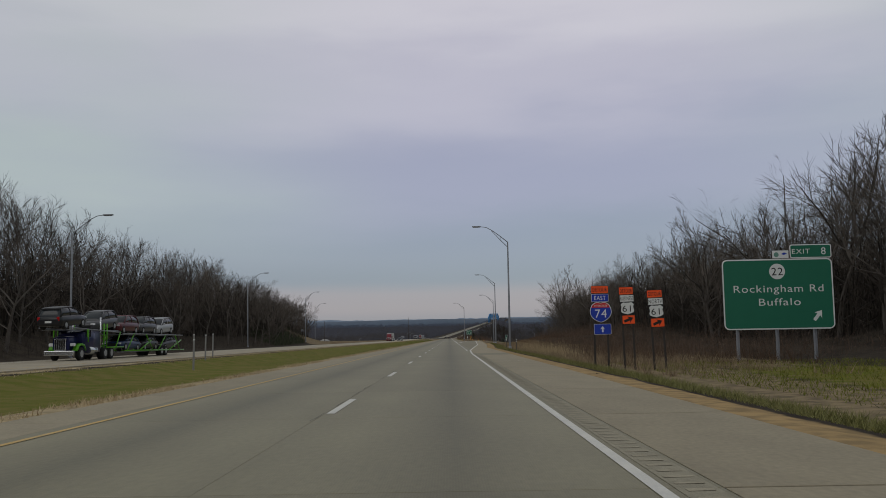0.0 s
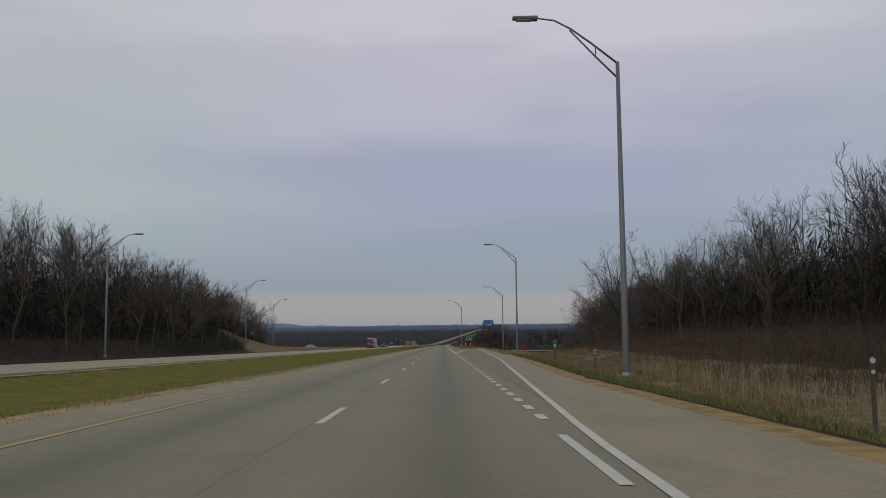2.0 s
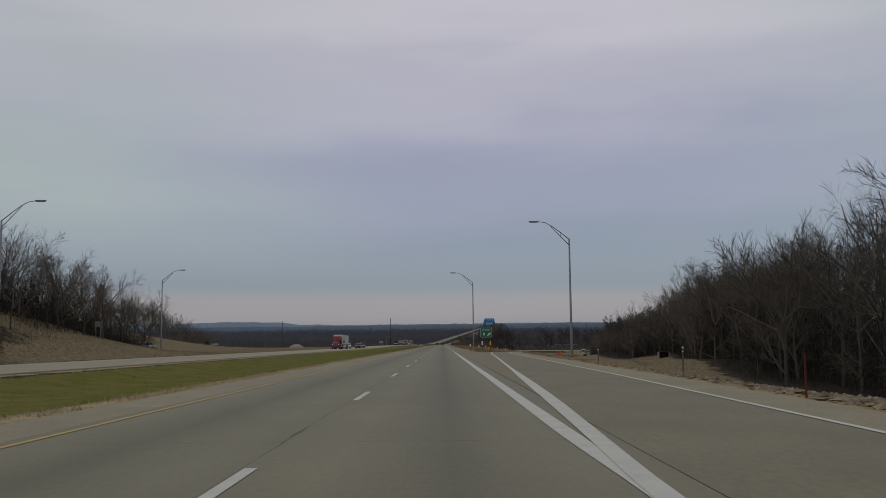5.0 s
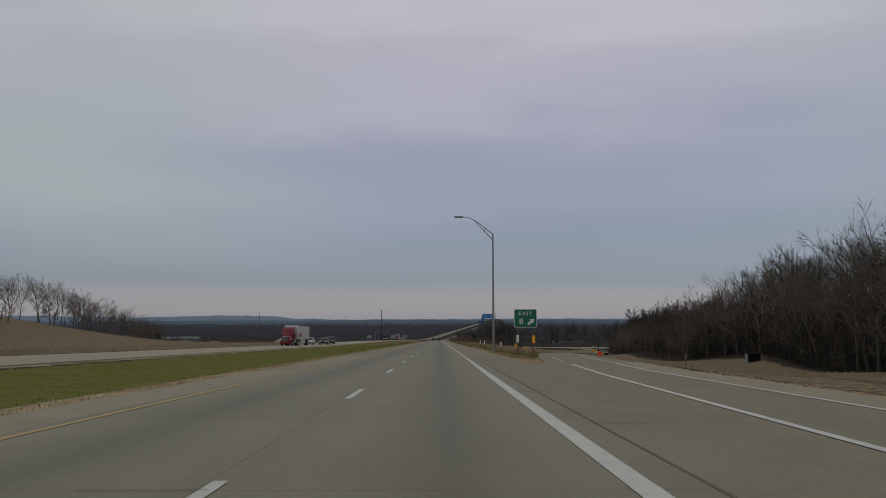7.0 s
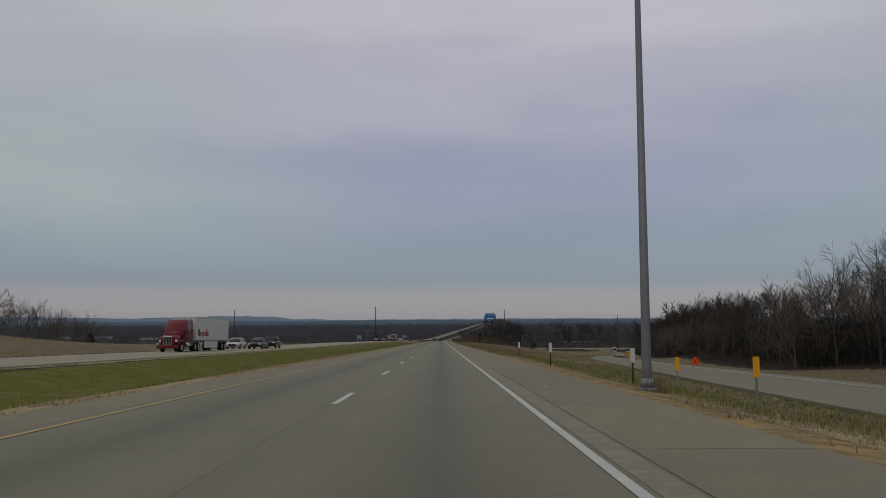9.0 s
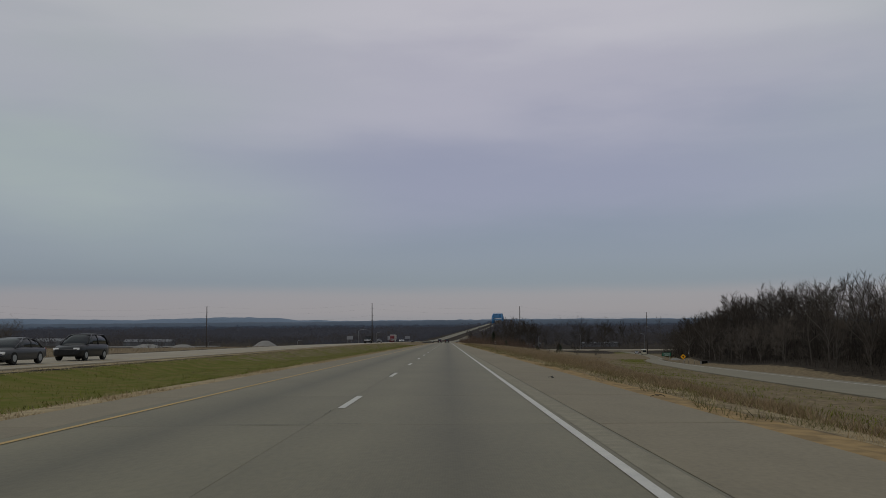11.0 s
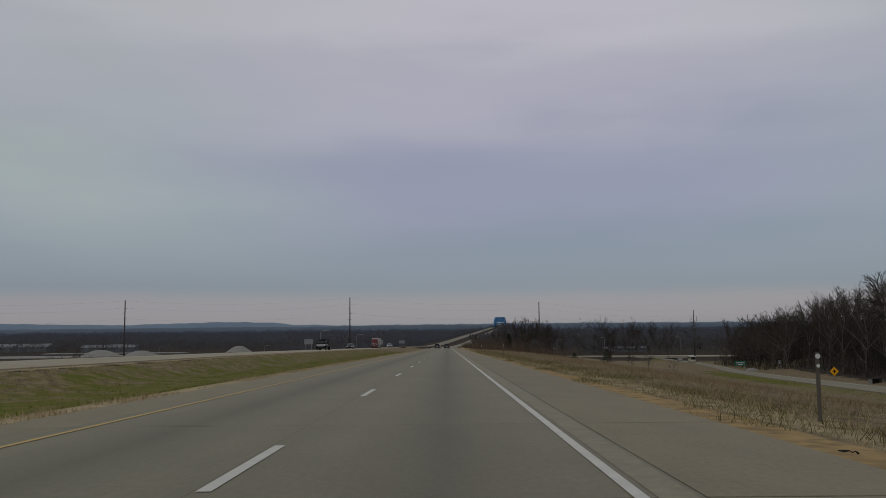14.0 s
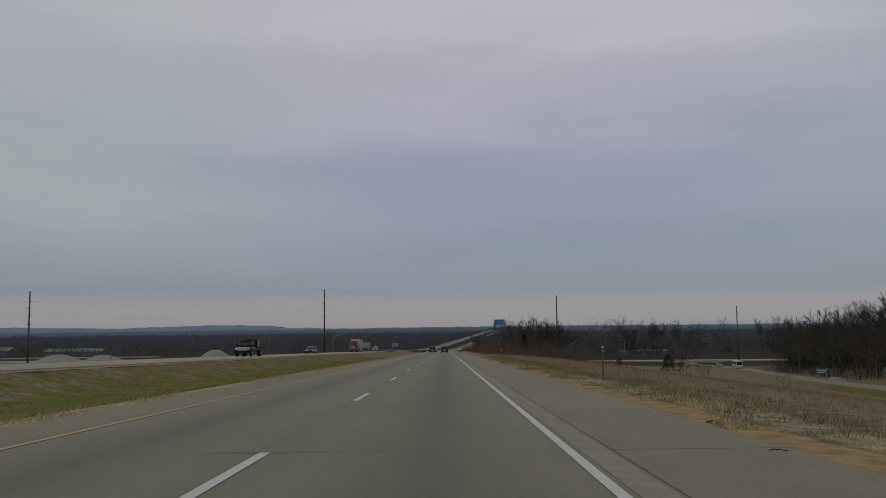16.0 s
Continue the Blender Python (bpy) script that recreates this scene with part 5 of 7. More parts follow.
def river_bridge():
    cx, u0 = 145.0, 2840.0
    z = float(road_z(u0))
    th = empty("river_bridge", pose(cx, u0, z, 0, 0, -5), "blue steel tied-arch bridge over the river, far off", "bridge")
    L, W, H = 220.0, 29.0, 30.0
    n = 10
    for sx in (-1, 1):
        bm = bmesh.new()
        top = [(sx * W / 2 * (1 - 0.12 * math.sin(math.pi * k / n)), k * L / n, 2 + (H - 2) * (math.sin(math.pi * (k + 1.5) / (n + 3))) ** 0.6) for k in range(n + 1)]
        tube(bm, [(sx * W / 2, 0, -1)] + top + [(sx * W / 2, L, -1)], [1.1] * (n + 3), 6)
        part("arch_rib", bm, M_BRIDGE, th)
        bm = bmesh.new()
        tube(bm, [(sx * W / 2, -4, 0), (sx * W / 2, L + 4, 0)], [1.2, 1.2], 6)
        part("tie_girder", bm, M_BRIDGE, th)
        for k in range(n + 1):
            bm = bmesh.new()
            tube(bm, [(sx * W / 2, k * L / n, 0), top[k]], [0.5, 0.5], 5)
            part("hanger", bm, M_BRIDGE, th)
    for k in range(n + 1):
        zt = 2 + (H - 2) * (math.sin(math.pi * (k + 1.5) / (n + 3))) ** 0.6
        for dz in (0.0, -5.0, -9.0):
            if zt + dz > 9:
                bm = bmesh.new()
                tube(bm, [(-W / 2, k * L / n, zt + dz), (W / 2, k * L / n, zt + dz)], [0.75, 0.75], 5)
                part("cross_brace", bm, M_BRIDGE, th)
    box_part("deck", (0, L / 2, -1.0), (W - 2.5, L + 40, 1.6), M_DECK, th)
    for y in (-10, L + 10):
        for sx in (-1, 1):
            box_part("pier", (sx * 9, y, -14), (4, 4, 24), M_DECK, th)


river_bridge()

M_WOODPOLE = material("power_pole_wood", (0.07, 0.06, 0.055), 0.9, vary=0.5, scale=2)
M_WIRE = material("power_wire", (0.05, 0.05, 0.055), 0.6)
POLES = [(-182.0, 702.0, 16.4), (-109.9, 747.6, 17.4), (-38.3, 793.3, 20.3), (40.0, 827.0, 19.5), (121.1, 876.0, 17.3), (205.0, 925.0, 16.5)]


def power_pole(x, u, top):
    zt = float(road_z(u)) + top
    zb = base_z(x, u)
    th = empty("power_pole", pose(x, u, zb, 0, 0, 28), "tall dark wooden power pole with short insulator arms", "power pole", "power line poles")
    h = zt - zb
    bm = bmesh.new()
    tube(bm, [(0, 0, -0.5), (0, 0, h)], [0.3, 0.17], 10)
    part("pole", bm, M_WOODPOLE, th)
    for k, (dz, sx) in enumerate(((2.6, 1), (4.4, -1), (6.2, 1), (8.6, -1), (8.6, 1))):
        bm = bmesh.new()
        tube(bm, [(0, 0, h - dz - 0.25), (sx * 0.75, 0, h - dz)], [0.09, 0.07], 6)
        part("insulator", bm, M_STEEL, th)


for p in POLES:
    power_pole(*p)
for (xa, ua, ta), (xb, ub, tb) in zip(POLES, POLES[1:]):
    for dz in (0.1, 2.6, 6.2):
        a = Vector((xa, ua, float(road_z(ua)) + ta - dz))
        b = Vector((xb, ub, float(road_z(ub)) + tb - dz))
        bm = bmesh.new()
        pts = [a.lerp(b, k / 14) - Vector((0, 0, 1.9 * 4 * (k / 14) * (1 - k / 14))) for k in range(15)]
        tube(bm, pts, [0.008] * 15, 4, False)
        w = part("power_wire", bm, M_WIRE)
        tagged(w, "thin dark power wire sagging between the poles", "wire", "power line wires")


def far_lamp(x, u, h, z, side):
    th = empty("light_pole", pose(x, u, z), "slim pale light pole with a short arm, far off", "light pole", "far light poles")
    bm = bmesh.new()
    tube(bm, [(0, 0, -0.4), (0, 0, h), (side * 0.6, 0, h + 0.5), (side * 2.2, 0, h + 0.7)], [0.15, 0.11, 0.09, 0.08], 7)
    part("pole", bm, M_STEEL, th)
    bm = bmesh.new()
    add_box(bm, side * 2.5, 0, h + 0.68, 0.8, 0.4, 0.18, 0.03)
    part("lamp_head", bm, M_POLE, th)


for x, u, h, s in ((-34.5, 691.0, 4.8, 1), (-36.5, 800.0, 5, 1), (62.0, 940.0, 10, 1), (100.0, 1000.0, 11, -1), (148.0, 1000.0, 11, -1), (-96.0, 905.0, 9, 1), (-160.0, 930.0, 9, 1)):
    far_lamp(x, u, h, base_z(x, u), s)


# distant bluffs, with aerial haze put into their blue colours
M_BLUFF = material("far_bluff_hazed", (0.175, 0.225, 0.295), 1.0, vary=0.5, scale=0.004, second=(0.14, 0.19, 0.255))


def bluff(name, u, tops, z0, seed, mat, rough):
    r = np.random.default_rng(seed)
    xs = np.arange(-4600, 4600, 12.0)
    t = np.interp(xs, [p[0] for p in tops], [p[1] for p in tops])
    n = sum(np.interp(xs, np.arange(-4700, 4800, w), r.normal(0, a, len(np.arange(-4700, 4800, w)))) for w, a in ((600, rough), (150, rough * 0.5), (40, rough * 0.4), (15, rough * 0.5)))
    t = t + n
    v, f = [], []
    for k, (du, fr) in enumerate(((0, -1), (40, 0.55), (110, 0.9), (200, 1.0), (500, 0.9))):
        v += [(x, u + du, z0 + (a - z0) * fr if fr >= 0 else z0 - 25) for x, a in zip(xs, t)]
    m = len(xs)
    for k in range(4):
        f += [(k * m + i, k * m + i + 1, (k + 1) * m + i + 1, (k + 1) * m + i) for i in range(m - 1)]
    tagged(new(name, mesh_from(name, v, f, mat, True)), "hazy blue wooded bluffs across the river valley", "hills", kind="structure")


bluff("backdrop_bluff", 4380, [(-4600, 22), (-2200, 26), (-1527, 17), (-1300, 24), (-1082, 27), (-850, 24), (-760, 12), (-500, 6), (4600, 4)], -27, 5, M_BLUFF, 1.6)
bluff("backdrop_ridge", 4200, [(-4600, -2), (-800, 0), (0, 4), (800, 5), (2000, 2), (4600, 0)], -27, 9, material("far_ridge_hazed", (0.105, 0.135, 0.18), 1.0, vary=0.5, scale=0.004), 1.2)


# woods of the flood plain
def far_woods(name, u0, u1, count, h0, h1, wid, span, mat, seed, skip=None, band=None):
    """Ragged stands of bare trees: tapering upright wands with short forks."""
    r = np.random.default_rng(seed)
    u = r.uniform(u0, u1, count)
    rx = road_x(u)
    x = rx + r.uniform(-span, span, count) * (u - 300)
    if band:
        x = rx + r.uniform(band[0], band[1], count)
    ok = ~((x - rx > -46) & (x - rx < 16))
    if skip:
        ok &= ~skip(x, u)
    u, x = u[ok], x[ok]
    n = len(u)
    # each tree: a stem and a loose crown of twigs
    h = r.uniform(h0, h1, n) * 0.92 * (0.8 + 0.25 * np.sin(x * 0.021 + seed) * np.sin(x * 0.007 + u * 0.013))
    z = land_z(x, u) - 0.5
    K = 18
    c = r.normal(0, 1, (n, K, 3)) * np.array([0.24, 0.2, 0.2]) * h[:, None, None]
    c[..., 2] += 0.58 * h[:, None]
    c[..., 2] = np.clip(c[..., 2], 0.3, None)
    a = np.stack([x[:, None] + c[..., 0], u[:, None] + c[..., 1], z[:, None] + c[..., 2]], -1)
    d = r.normal(0, 1, (n, K, 3)) + np.array([0, 0, 0.5])
    d[..., 1] *= 0.15
    d *= (r.uniform(0.08, 0.24, (n, K)) * h[:, None] / np.linalg.norm(d, axis=2))[..., None]
    w = wid * r.uniform(0.6, 1.5, (n, K))
    P = np.zeros((n, K, 3, 3))
    P[:, :, 0], P[:, :, 1], P[:, :, 2] = a, a, a + d
    P[:, :, 0, 0] -= w
    P[:, :, 1, 0] += w
    P[:, 0, 0] = np.stack([x - wid * 0.35, u, z], -1)
    P[:, 0, 1] = np.stack([x + wid * 0.35, u, z], -1)
    P[:, 0, 2] = np.stack([x + r.normal(0, 0.5, n), u, z + h], -1)
    v = P.reshape(-1, 3).tolist()
    f = np.arange(len(v)).reshape(-1, 3).tolist()
    tagged(new(name, mesh_from(name, v, f, mat)), "bare winter woods of the flood plain, massed in the distance", "woods", kind="stuff")


# bluer band by band: the haze of distance is put into the colour
M_FAR1 = material("woods_grey_brown_hazed", (0.074, 0.07, 0.074), 1.0, vary=0.6, scale=0.012, second=(0.11, 0.101, 0.1), island=0.14)
M_FAR2 = material("woods_grey_hazed", (0.087, 0.09, 0.11), 1.0, vary=0.6, scale=0.008, second=(0.118, 0.118, 0.135), island=0.1)
M_FAR3 = material("woods_blue_hazed", (0.1, 0.122, 0.168), 1.0, vary=0.6, scale=0.005, second=(0.13, 0.15, 0.195), island=0.08)
cross = lambda x, u: ((u < 1045) & (x > 0)) | ((x < -120) & (u < 1180))
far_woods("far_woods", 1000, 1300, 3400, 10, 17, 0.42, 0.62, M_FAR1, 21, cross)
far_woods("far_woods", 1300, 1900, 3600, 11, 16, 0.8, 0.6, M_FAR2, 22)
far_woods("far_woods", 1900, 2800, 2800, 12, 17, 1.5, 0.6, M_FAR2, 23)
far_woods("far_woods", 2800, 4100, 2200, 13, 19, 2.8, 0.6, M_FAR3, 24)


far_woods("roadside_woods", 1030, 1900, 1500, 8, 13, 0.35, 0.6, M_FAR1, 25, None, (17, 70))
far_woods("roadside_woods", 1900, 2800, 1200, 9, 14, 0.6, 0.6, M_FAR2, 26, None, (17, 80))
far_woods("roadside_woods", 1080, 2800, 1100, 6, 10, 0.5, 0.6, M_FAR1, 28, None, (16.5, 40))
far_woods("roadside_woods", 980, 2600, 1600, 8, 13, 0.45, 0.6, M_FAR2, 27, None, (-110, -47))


# the lane that drops off the grassy hill to the valley
lane_x = lambda u: np.interp(u, (466, 482, 520, 561, 600, 640), (-102, -104, -109, -112, -108, -100))
ribbon("side_lane", lambda u: lane_x(u) - 1.6, lambda u: lane_x(u) + 1.6, 466, 640, 3, 0.16, M_OPP, lambda us: land_z(lane_x(us), us), 0.3)
tagged(bpy.data.objects["side_lane"], "narrow pale lane running down the grassy hill", "lane", kind="structure")


# the crossing road, yards and sheds below the highway
def flat_patch(name, pts, lift, mat, label, category, kind="structure", level=None):
    bm = bmesh.new()
    z = [base_z(x, u) + lift for x, u in pts]
    zz = max(z) if level is None else level
    outline = [bm.verts.new((x, u, zz)) for x, u in pts]
    low = [bm.verts.new((x, u, zz - 1.2)) for x, u in pts]
    bm.faces.new(outline)
    n = len(pts)
    for i in range(n):
        bm.faces.new((outline[i], low[i], low[(i + 1) % n], outline[(i + 1) % n]))
    bmesh.ops.recalc_face_normals(bm, faces=bm.faces)
    tagged(part(name, bm, mat), label, category, kind=kind)


M_PALE = material("pale_gravel", (0.26, 0.25, 0.23), 0.9, vary=0.6, scale=0.2, second=(0.19, 0.18, 0.165))
flat_patch("cross_road", [(62, 982), (130, 972), (260, 962), (420, 955), (420, 967), (260, 975), (130, 986), (62, 996)], 0.9, M_OPP, "pale concrete road that crosses below the highway", "road", level=-27.0)
flat_patch("gravel_yard", [(-420, 1040), (-150, 1060), (-170, 1110), (-420, 1090)], 0.3, M_PALE, "pale gravel yard beside the river woods", "yard")
flat_patch("gravel_yard", [(-330, 1150), (-215, 1150), (-215, 1165), (-330, 1168)], 0.6, M_PALE, "pale gravel yard beside the river woods", "yard")


def heap(name, x, u, r, h, mat, label, seed=3, noisy=0.12):
    """A cone of loose material with a worn top."""
    rr = np.random.default_rng(seed)
    bm = bmesh.new()
    rings = []
    for f, k in ((1.15, -0.1), (1.0, 0.05), (0.75, 0.38), (0.5, 0.72), (0.28, 0.96), (0.1, 1.0)):
        rings.append([bm.verts.new((r * f * (1 + rr.normal(0, noisy * 0.4)) * math.cos(a * math.tau / 24), r * f * (1 + rr.normal(0, noisy * 0.4)) * math.sin(a * math.tau / 24), h * k + rr.normal(0, 0.04) * h * noisy)) for a in range(24)])
    for a, b in zip(rings, rings[1:]):
        for k in range(24):
            bm.faces.new((a[k], a[(k + 1) % 24], b[(k + 1) % 24], b[k]))
    bm.faces.new(rings[-1])
    ob = part(name, bm, mat)
    ob.matrix_basis = pose(x, u, base_z(x, u))
    tagged(ob, label, "pile")


heap("mound", -168, 1144, 11, 5.5, M_PALE, "pale heap of gravel in a yard beyond the road", 3)
heap("mound", -226, 1085, 13, 4.0, M_PALE, "pale heap of gravel in a yard beyond the road", 4)
heap("mound", -258, 1090, 15, 4.5, M_PALE, "pale heap of gravel in a yard beyond the road", 5)
heap("mound", float(ramp_x(753)) + 10.5, 754, 2.6, 1.1, M_PALE, "low heap of pale broken stone on the verge", 6, 0.4)


def shed(x, u, w, d, h, wall, roof, label, turn=0):
    th = empty("shed", pose(x, u, base_z(x, u), 0, 0, turn), label, "building", "far sheds")
    box_part("wall", (0, 0, h / 2 - 0.3), (w, d, h + 0.6), wall, th)
    bm = bmesh.new()
    rise = 0.14 * d
    v = [bm.verts.new(p) for p in ((-w / 2 - .5, -d / 2 - .5, h), (w / 2 + .5, -d / 2 - .5, h), (w / 2 + .5, d / 2 + .5, h), (-w / 2 - .5, d / 2 + .5, h), (-w / 2 - .5, 0, h + rise), (w / 2 + .5, 0, h + rise))]
    for q in ((0, 1, 5, 4), (2, 3, 4, 5), (0, 4, 3), (1, 2, 5), (0, 3, 2, 1)):
        bm.faces.new([v[i] for i in q])
    part("roof", bm, roof, th)
    for k in range(max(2, int(w / 9))):
        box_part("door", (-w / 2 + (k + 0.5) * w / max(2, int(w / 9)), -d / 2 - 0.04, 1.9), (3.4, 0.12, 3.8), M_ROOF, th)


M_ROOF = material("pale_metal_roof", (0.15, 0.155, 0.165), 0.6, vary=0.3, scale=0.3)
M_WALLP = material("pale_cladding", (0.13, 0.13, 0.135), 0.7, vary=0.3, scale=0.3)
shed(-300, 1215, 46, 18, 4, M_WALLP, M_ROOF, "long low metal shed with a pale roof among the woods", 4)
shed(-395, 1240, 60, 22, 4.5, M_WALLP, M_ROOF, "long low metal shed with a pale roof among the woods", 2)
shed(128, 1076, 30, 8, 2.8, M_WALLP, M_ROOF, "low white building behind the crossing road", -3)
shed(72, 1070, 10, 7, 2.8, M_WALLP, M_ROOF, "low white building behind the crossing road", 6)


def back_sign(x, u, w, h, z, mat, label, name="sign_back"):
    zb = base_z(x, u)
    th = empty(name, pose(x, u, zb), label, "road sign")
    for px in (-w * 0.32, w * 0.32):
        post(th, px, -0.3, z - zb + h / 2 - 0.1, M_STEEL, 0.12, 0.12, y=-0.08)
    bm = bmesh.new()
    outline_plate(bm, round_rect(w, h, 0.08, 0, z - zb), 0.0, 0.03)
    bmesh.ops.recalc_face_normals(bm, faces=bm.faces)
    part("panel", bm, mat, th)
    return th


back_sign(-38.1, 692.9, 2.4, 1.4, float(road_z(692.9)) + 2.45, M_STEEL, "bare metal back of a sign for the oncoming traffic")
back_sign(-36.0, 905.0, 4.6, 2.4, float(road_z(905)) + 3.0, M_STEEL, "bare metal back of a sign for the oncoming traffic")
back_sign(-36.0, 1130.0, 4.6, 2.4, float(road_z(1130)) + 4.0, M_STEEL, "bare metal back of a sign for the oncoming traffic")
gs = back_sign(101.0, 753.0, 4.0, 1.6, float(road_z(753)) - 6.0, M_GREEN, "small green guide sign with white bars beside the ramp", "guide_sign")
for k in range(2):
    plate("word_bar", gs, round_rect(2.8 - k, 0.26, 0.02, 0, float(road_z(753)) - 5.8 - 0.55 * k - base_z(101, 753)), M_SWHITE, -0.03, 0.004)
back_sign(93.0 + 9.5, 722.0, 0.9, 1.1, base_z(102.5, 722) + 1.9, M_SWHITE, "small white regulatory sign beside the ramp", "white_sign")
back_sign(-49.5, 286.0, 1.1, 0.8, base_z(-49.5, 286) + 1.9, M_STEEL, "bare metal back of a sign on the grassy bank")


def culvert_inlet(x, u, w, h):
    """A drain inlet: two concrete cheeks, a lintel and a grate before a black panel for the shaded mouth."""
    th = empty("drain_inlet", pose(x, u, base_z(x, u) - 0.15, 0, 0, 12), "low concrete drain inlet with a dark mouth below the ramp", "drain")
    for sx in (-1, 1):
        box_part("cheek", (sx * w / 2, 0.3, h / 2 - 0.2), (0.16, 0.9, h + 0.4), M_POSTGREY, th, bevel=0.02)
    box_part("lintel", (0, 0.3, h + 0.08), (w + 0.3, 0.9, 0.12), M_POSTDARK, th, bevel=0.02)
    # black panel in place of the shade inside the opening
    box_part("mouth", (0, 0.75, h / 2), (w, 0.1, h), M_BLACK, th)
    for k in range(4):
        bm = bmesh.new()
        tube(bm, [((k - 1.5) * w / 4.5, -0.1, -0.1), ((k - 1.5) * w / 4.5, -0.1, h)], [0.03, 0.03], 6)
        part("grate_bar", bm, M_POSTDARK, th)


def guard_rail(x, u0, u1, label):
    """A steel beam on short posts along the road's edge."""
    th = empty("guard_rail", pose(x, u0, base_z(x, u0)), label, "guard rail", "guard rails of the overpass")
    n = int((u1 - u0) / 3.8)
    fall = base_z(x, u1) - base_z(x, u0)
    bm = bmesh.new()
    tube(bm, [(0, 0, 0.3), (0, 3.8, 0.62), (0, u1 - u0 - 3.8, 0.62 + fall), (0, u1 - u0, 0.3 + fall)], [0.16] * 4, 6)
    part("beam", bm, M_STEEL, th)
    for k in range(n + 1):
        y = (u1 - u0) * k / n
        post(th, 0.12, fall * k / n - 0.3, fall * k / n + 0.7, M_POSTDARK, 0.16, 0.16, y=y)


GR = "weathered steel guard rail on brown posts before the overpass"
guard_rail(5.0, 792, 842, GR)
guard_rail(-7.6, 786, 842, GR)
guard_rail(-18.8, 800, 842, GR)

culvert_inlet(57.5, 384.0, 3.0, 1.6)
culvert_inlet(74.5, 607.0, 2.2, 0.9)


def rubble(name, n, u0, u1, x0, x1, s0, s1, mat, label, seed):
    """Broken stones, half sunk in the soil."""
    r = np.random.default_rng(seed)
    oc = np.array([(1, 0, 0), (0, 1, 0), (-1, 0, 0), (0, -1, 0), (0, 0, 1), (0, 0, -1)], float)
    tri = [(0, 1, 4), (1, 2, 4), (2, 3, 4), (3, 0, 4), (1, 0, 5), (2, 1, 5), (3, 2, 5), (0, 3, 5)]
    v, f = [], []
    for k in range(n):
        u, x = r.uniform(u0, u1), r.uniform(x0, x1)
        x += float(pave_right(u)) - 8.0
        s = r.uniform(s0, s1)
        p = (oc + r.normal(0, 0.3, oc.shape)) * np.array([1.2, 1.0, 0.6]) * s
        i = len(v)
        v += (p + np.array([x, u, base_z(x, u) + 0.15 * s])).tolist()
        f += [tuple(i + q for q in t) for t in tri]
    tagged(new(name, mesh_from(name, v, f, mat)), label, "stones", kind="stuff")


M_STONE = material("pale_broken_stone", (0.25, 0.2, 0.14), 0.95, vary=0.6, scale=2, island=0.35)
rubble("rubble", 1500, 168, 196, 8.4, 12.5, 0.03, 0.14, M_STONE, "pale broken stone strewn on bare soil beside the ramp", 3)
rubble("rubble", 700, 196, 262, 8.3, 11.0, 0.03, 0.09, M_STONE, "pale broken stone strewn on bare soil beside the ramp", 4)
rubble("rubble", 500, 255, 330, 13.2, 16.5, 0.03, 0.1, M_STONE, "pale broken stone strewn on bare soil beside the ramp", 5)


# ---- vehicles ----
M_TYRE = material("tyre_rubber", (0.018, 0.018, 0.018), 0.85, vary=0.3, scale=6)
M_RIM = material("wheel_rim", (0.4, 0.41, 0.42), 0.35, 0.7)
M_GLASSD = material("dark_window", (0.02, 0.024, 0.028), 0.12)
M_CHROME = material("chrome", (0.55, 0.56, 0.57), 0.2, 0.9)
M_HEADL = material("headlamp_lens", (0.75, 0.76, 0.76), 0.15)
M_TAILL = material("tail_lamp_lens", (0.35, 0.012, 0.012), 0.25)
PAINT = {}


def paint(name, col):
    if name not in PAINT:
        PAINT[name] = material("paint_" + name, col, 0.28, 0.0, vary=0.25, scale=1.5)
    return PAINT[name]


def loft(bm, rings):
    rr = [[bm.verts.new(p) for p in ring] for ring in rings]
    n = len(rings[0])
    for a, b in zip(rr, rr[1:]):
        for k in range(n):
            f = bm.faces.new((a[k], a[(k + 1) % n], b[(k + 1) % n], b[k]))
            f.smooth = True
    bm.faces.new(rr[0][::-1])
    bm.faces.new(rr[-1])


def wheel(parent, x, y, r, w):
    bm = bmesh.new()
    s = 1 if x > 0 else -1
    tube(bm, [(x - w / 2, y, r), (x - w / 2 + 0.03, y, r), (x + w / 2 - 0.03, y, r), (x + w / 2, y, r)], [r * 0.92, r, r, r * 0.92], 18)
    t = part("wheel", bm, M_TYRE, parent)
    bm = bmesh.new()
    tube(bm, [(x + s * (w / 2 - 0.04), y, r), (x + s * (w / 2 + 0.012), y, r)], [r * 0.6, r * 0.55], 14)
    part("rim", bm, M_RIM, t)


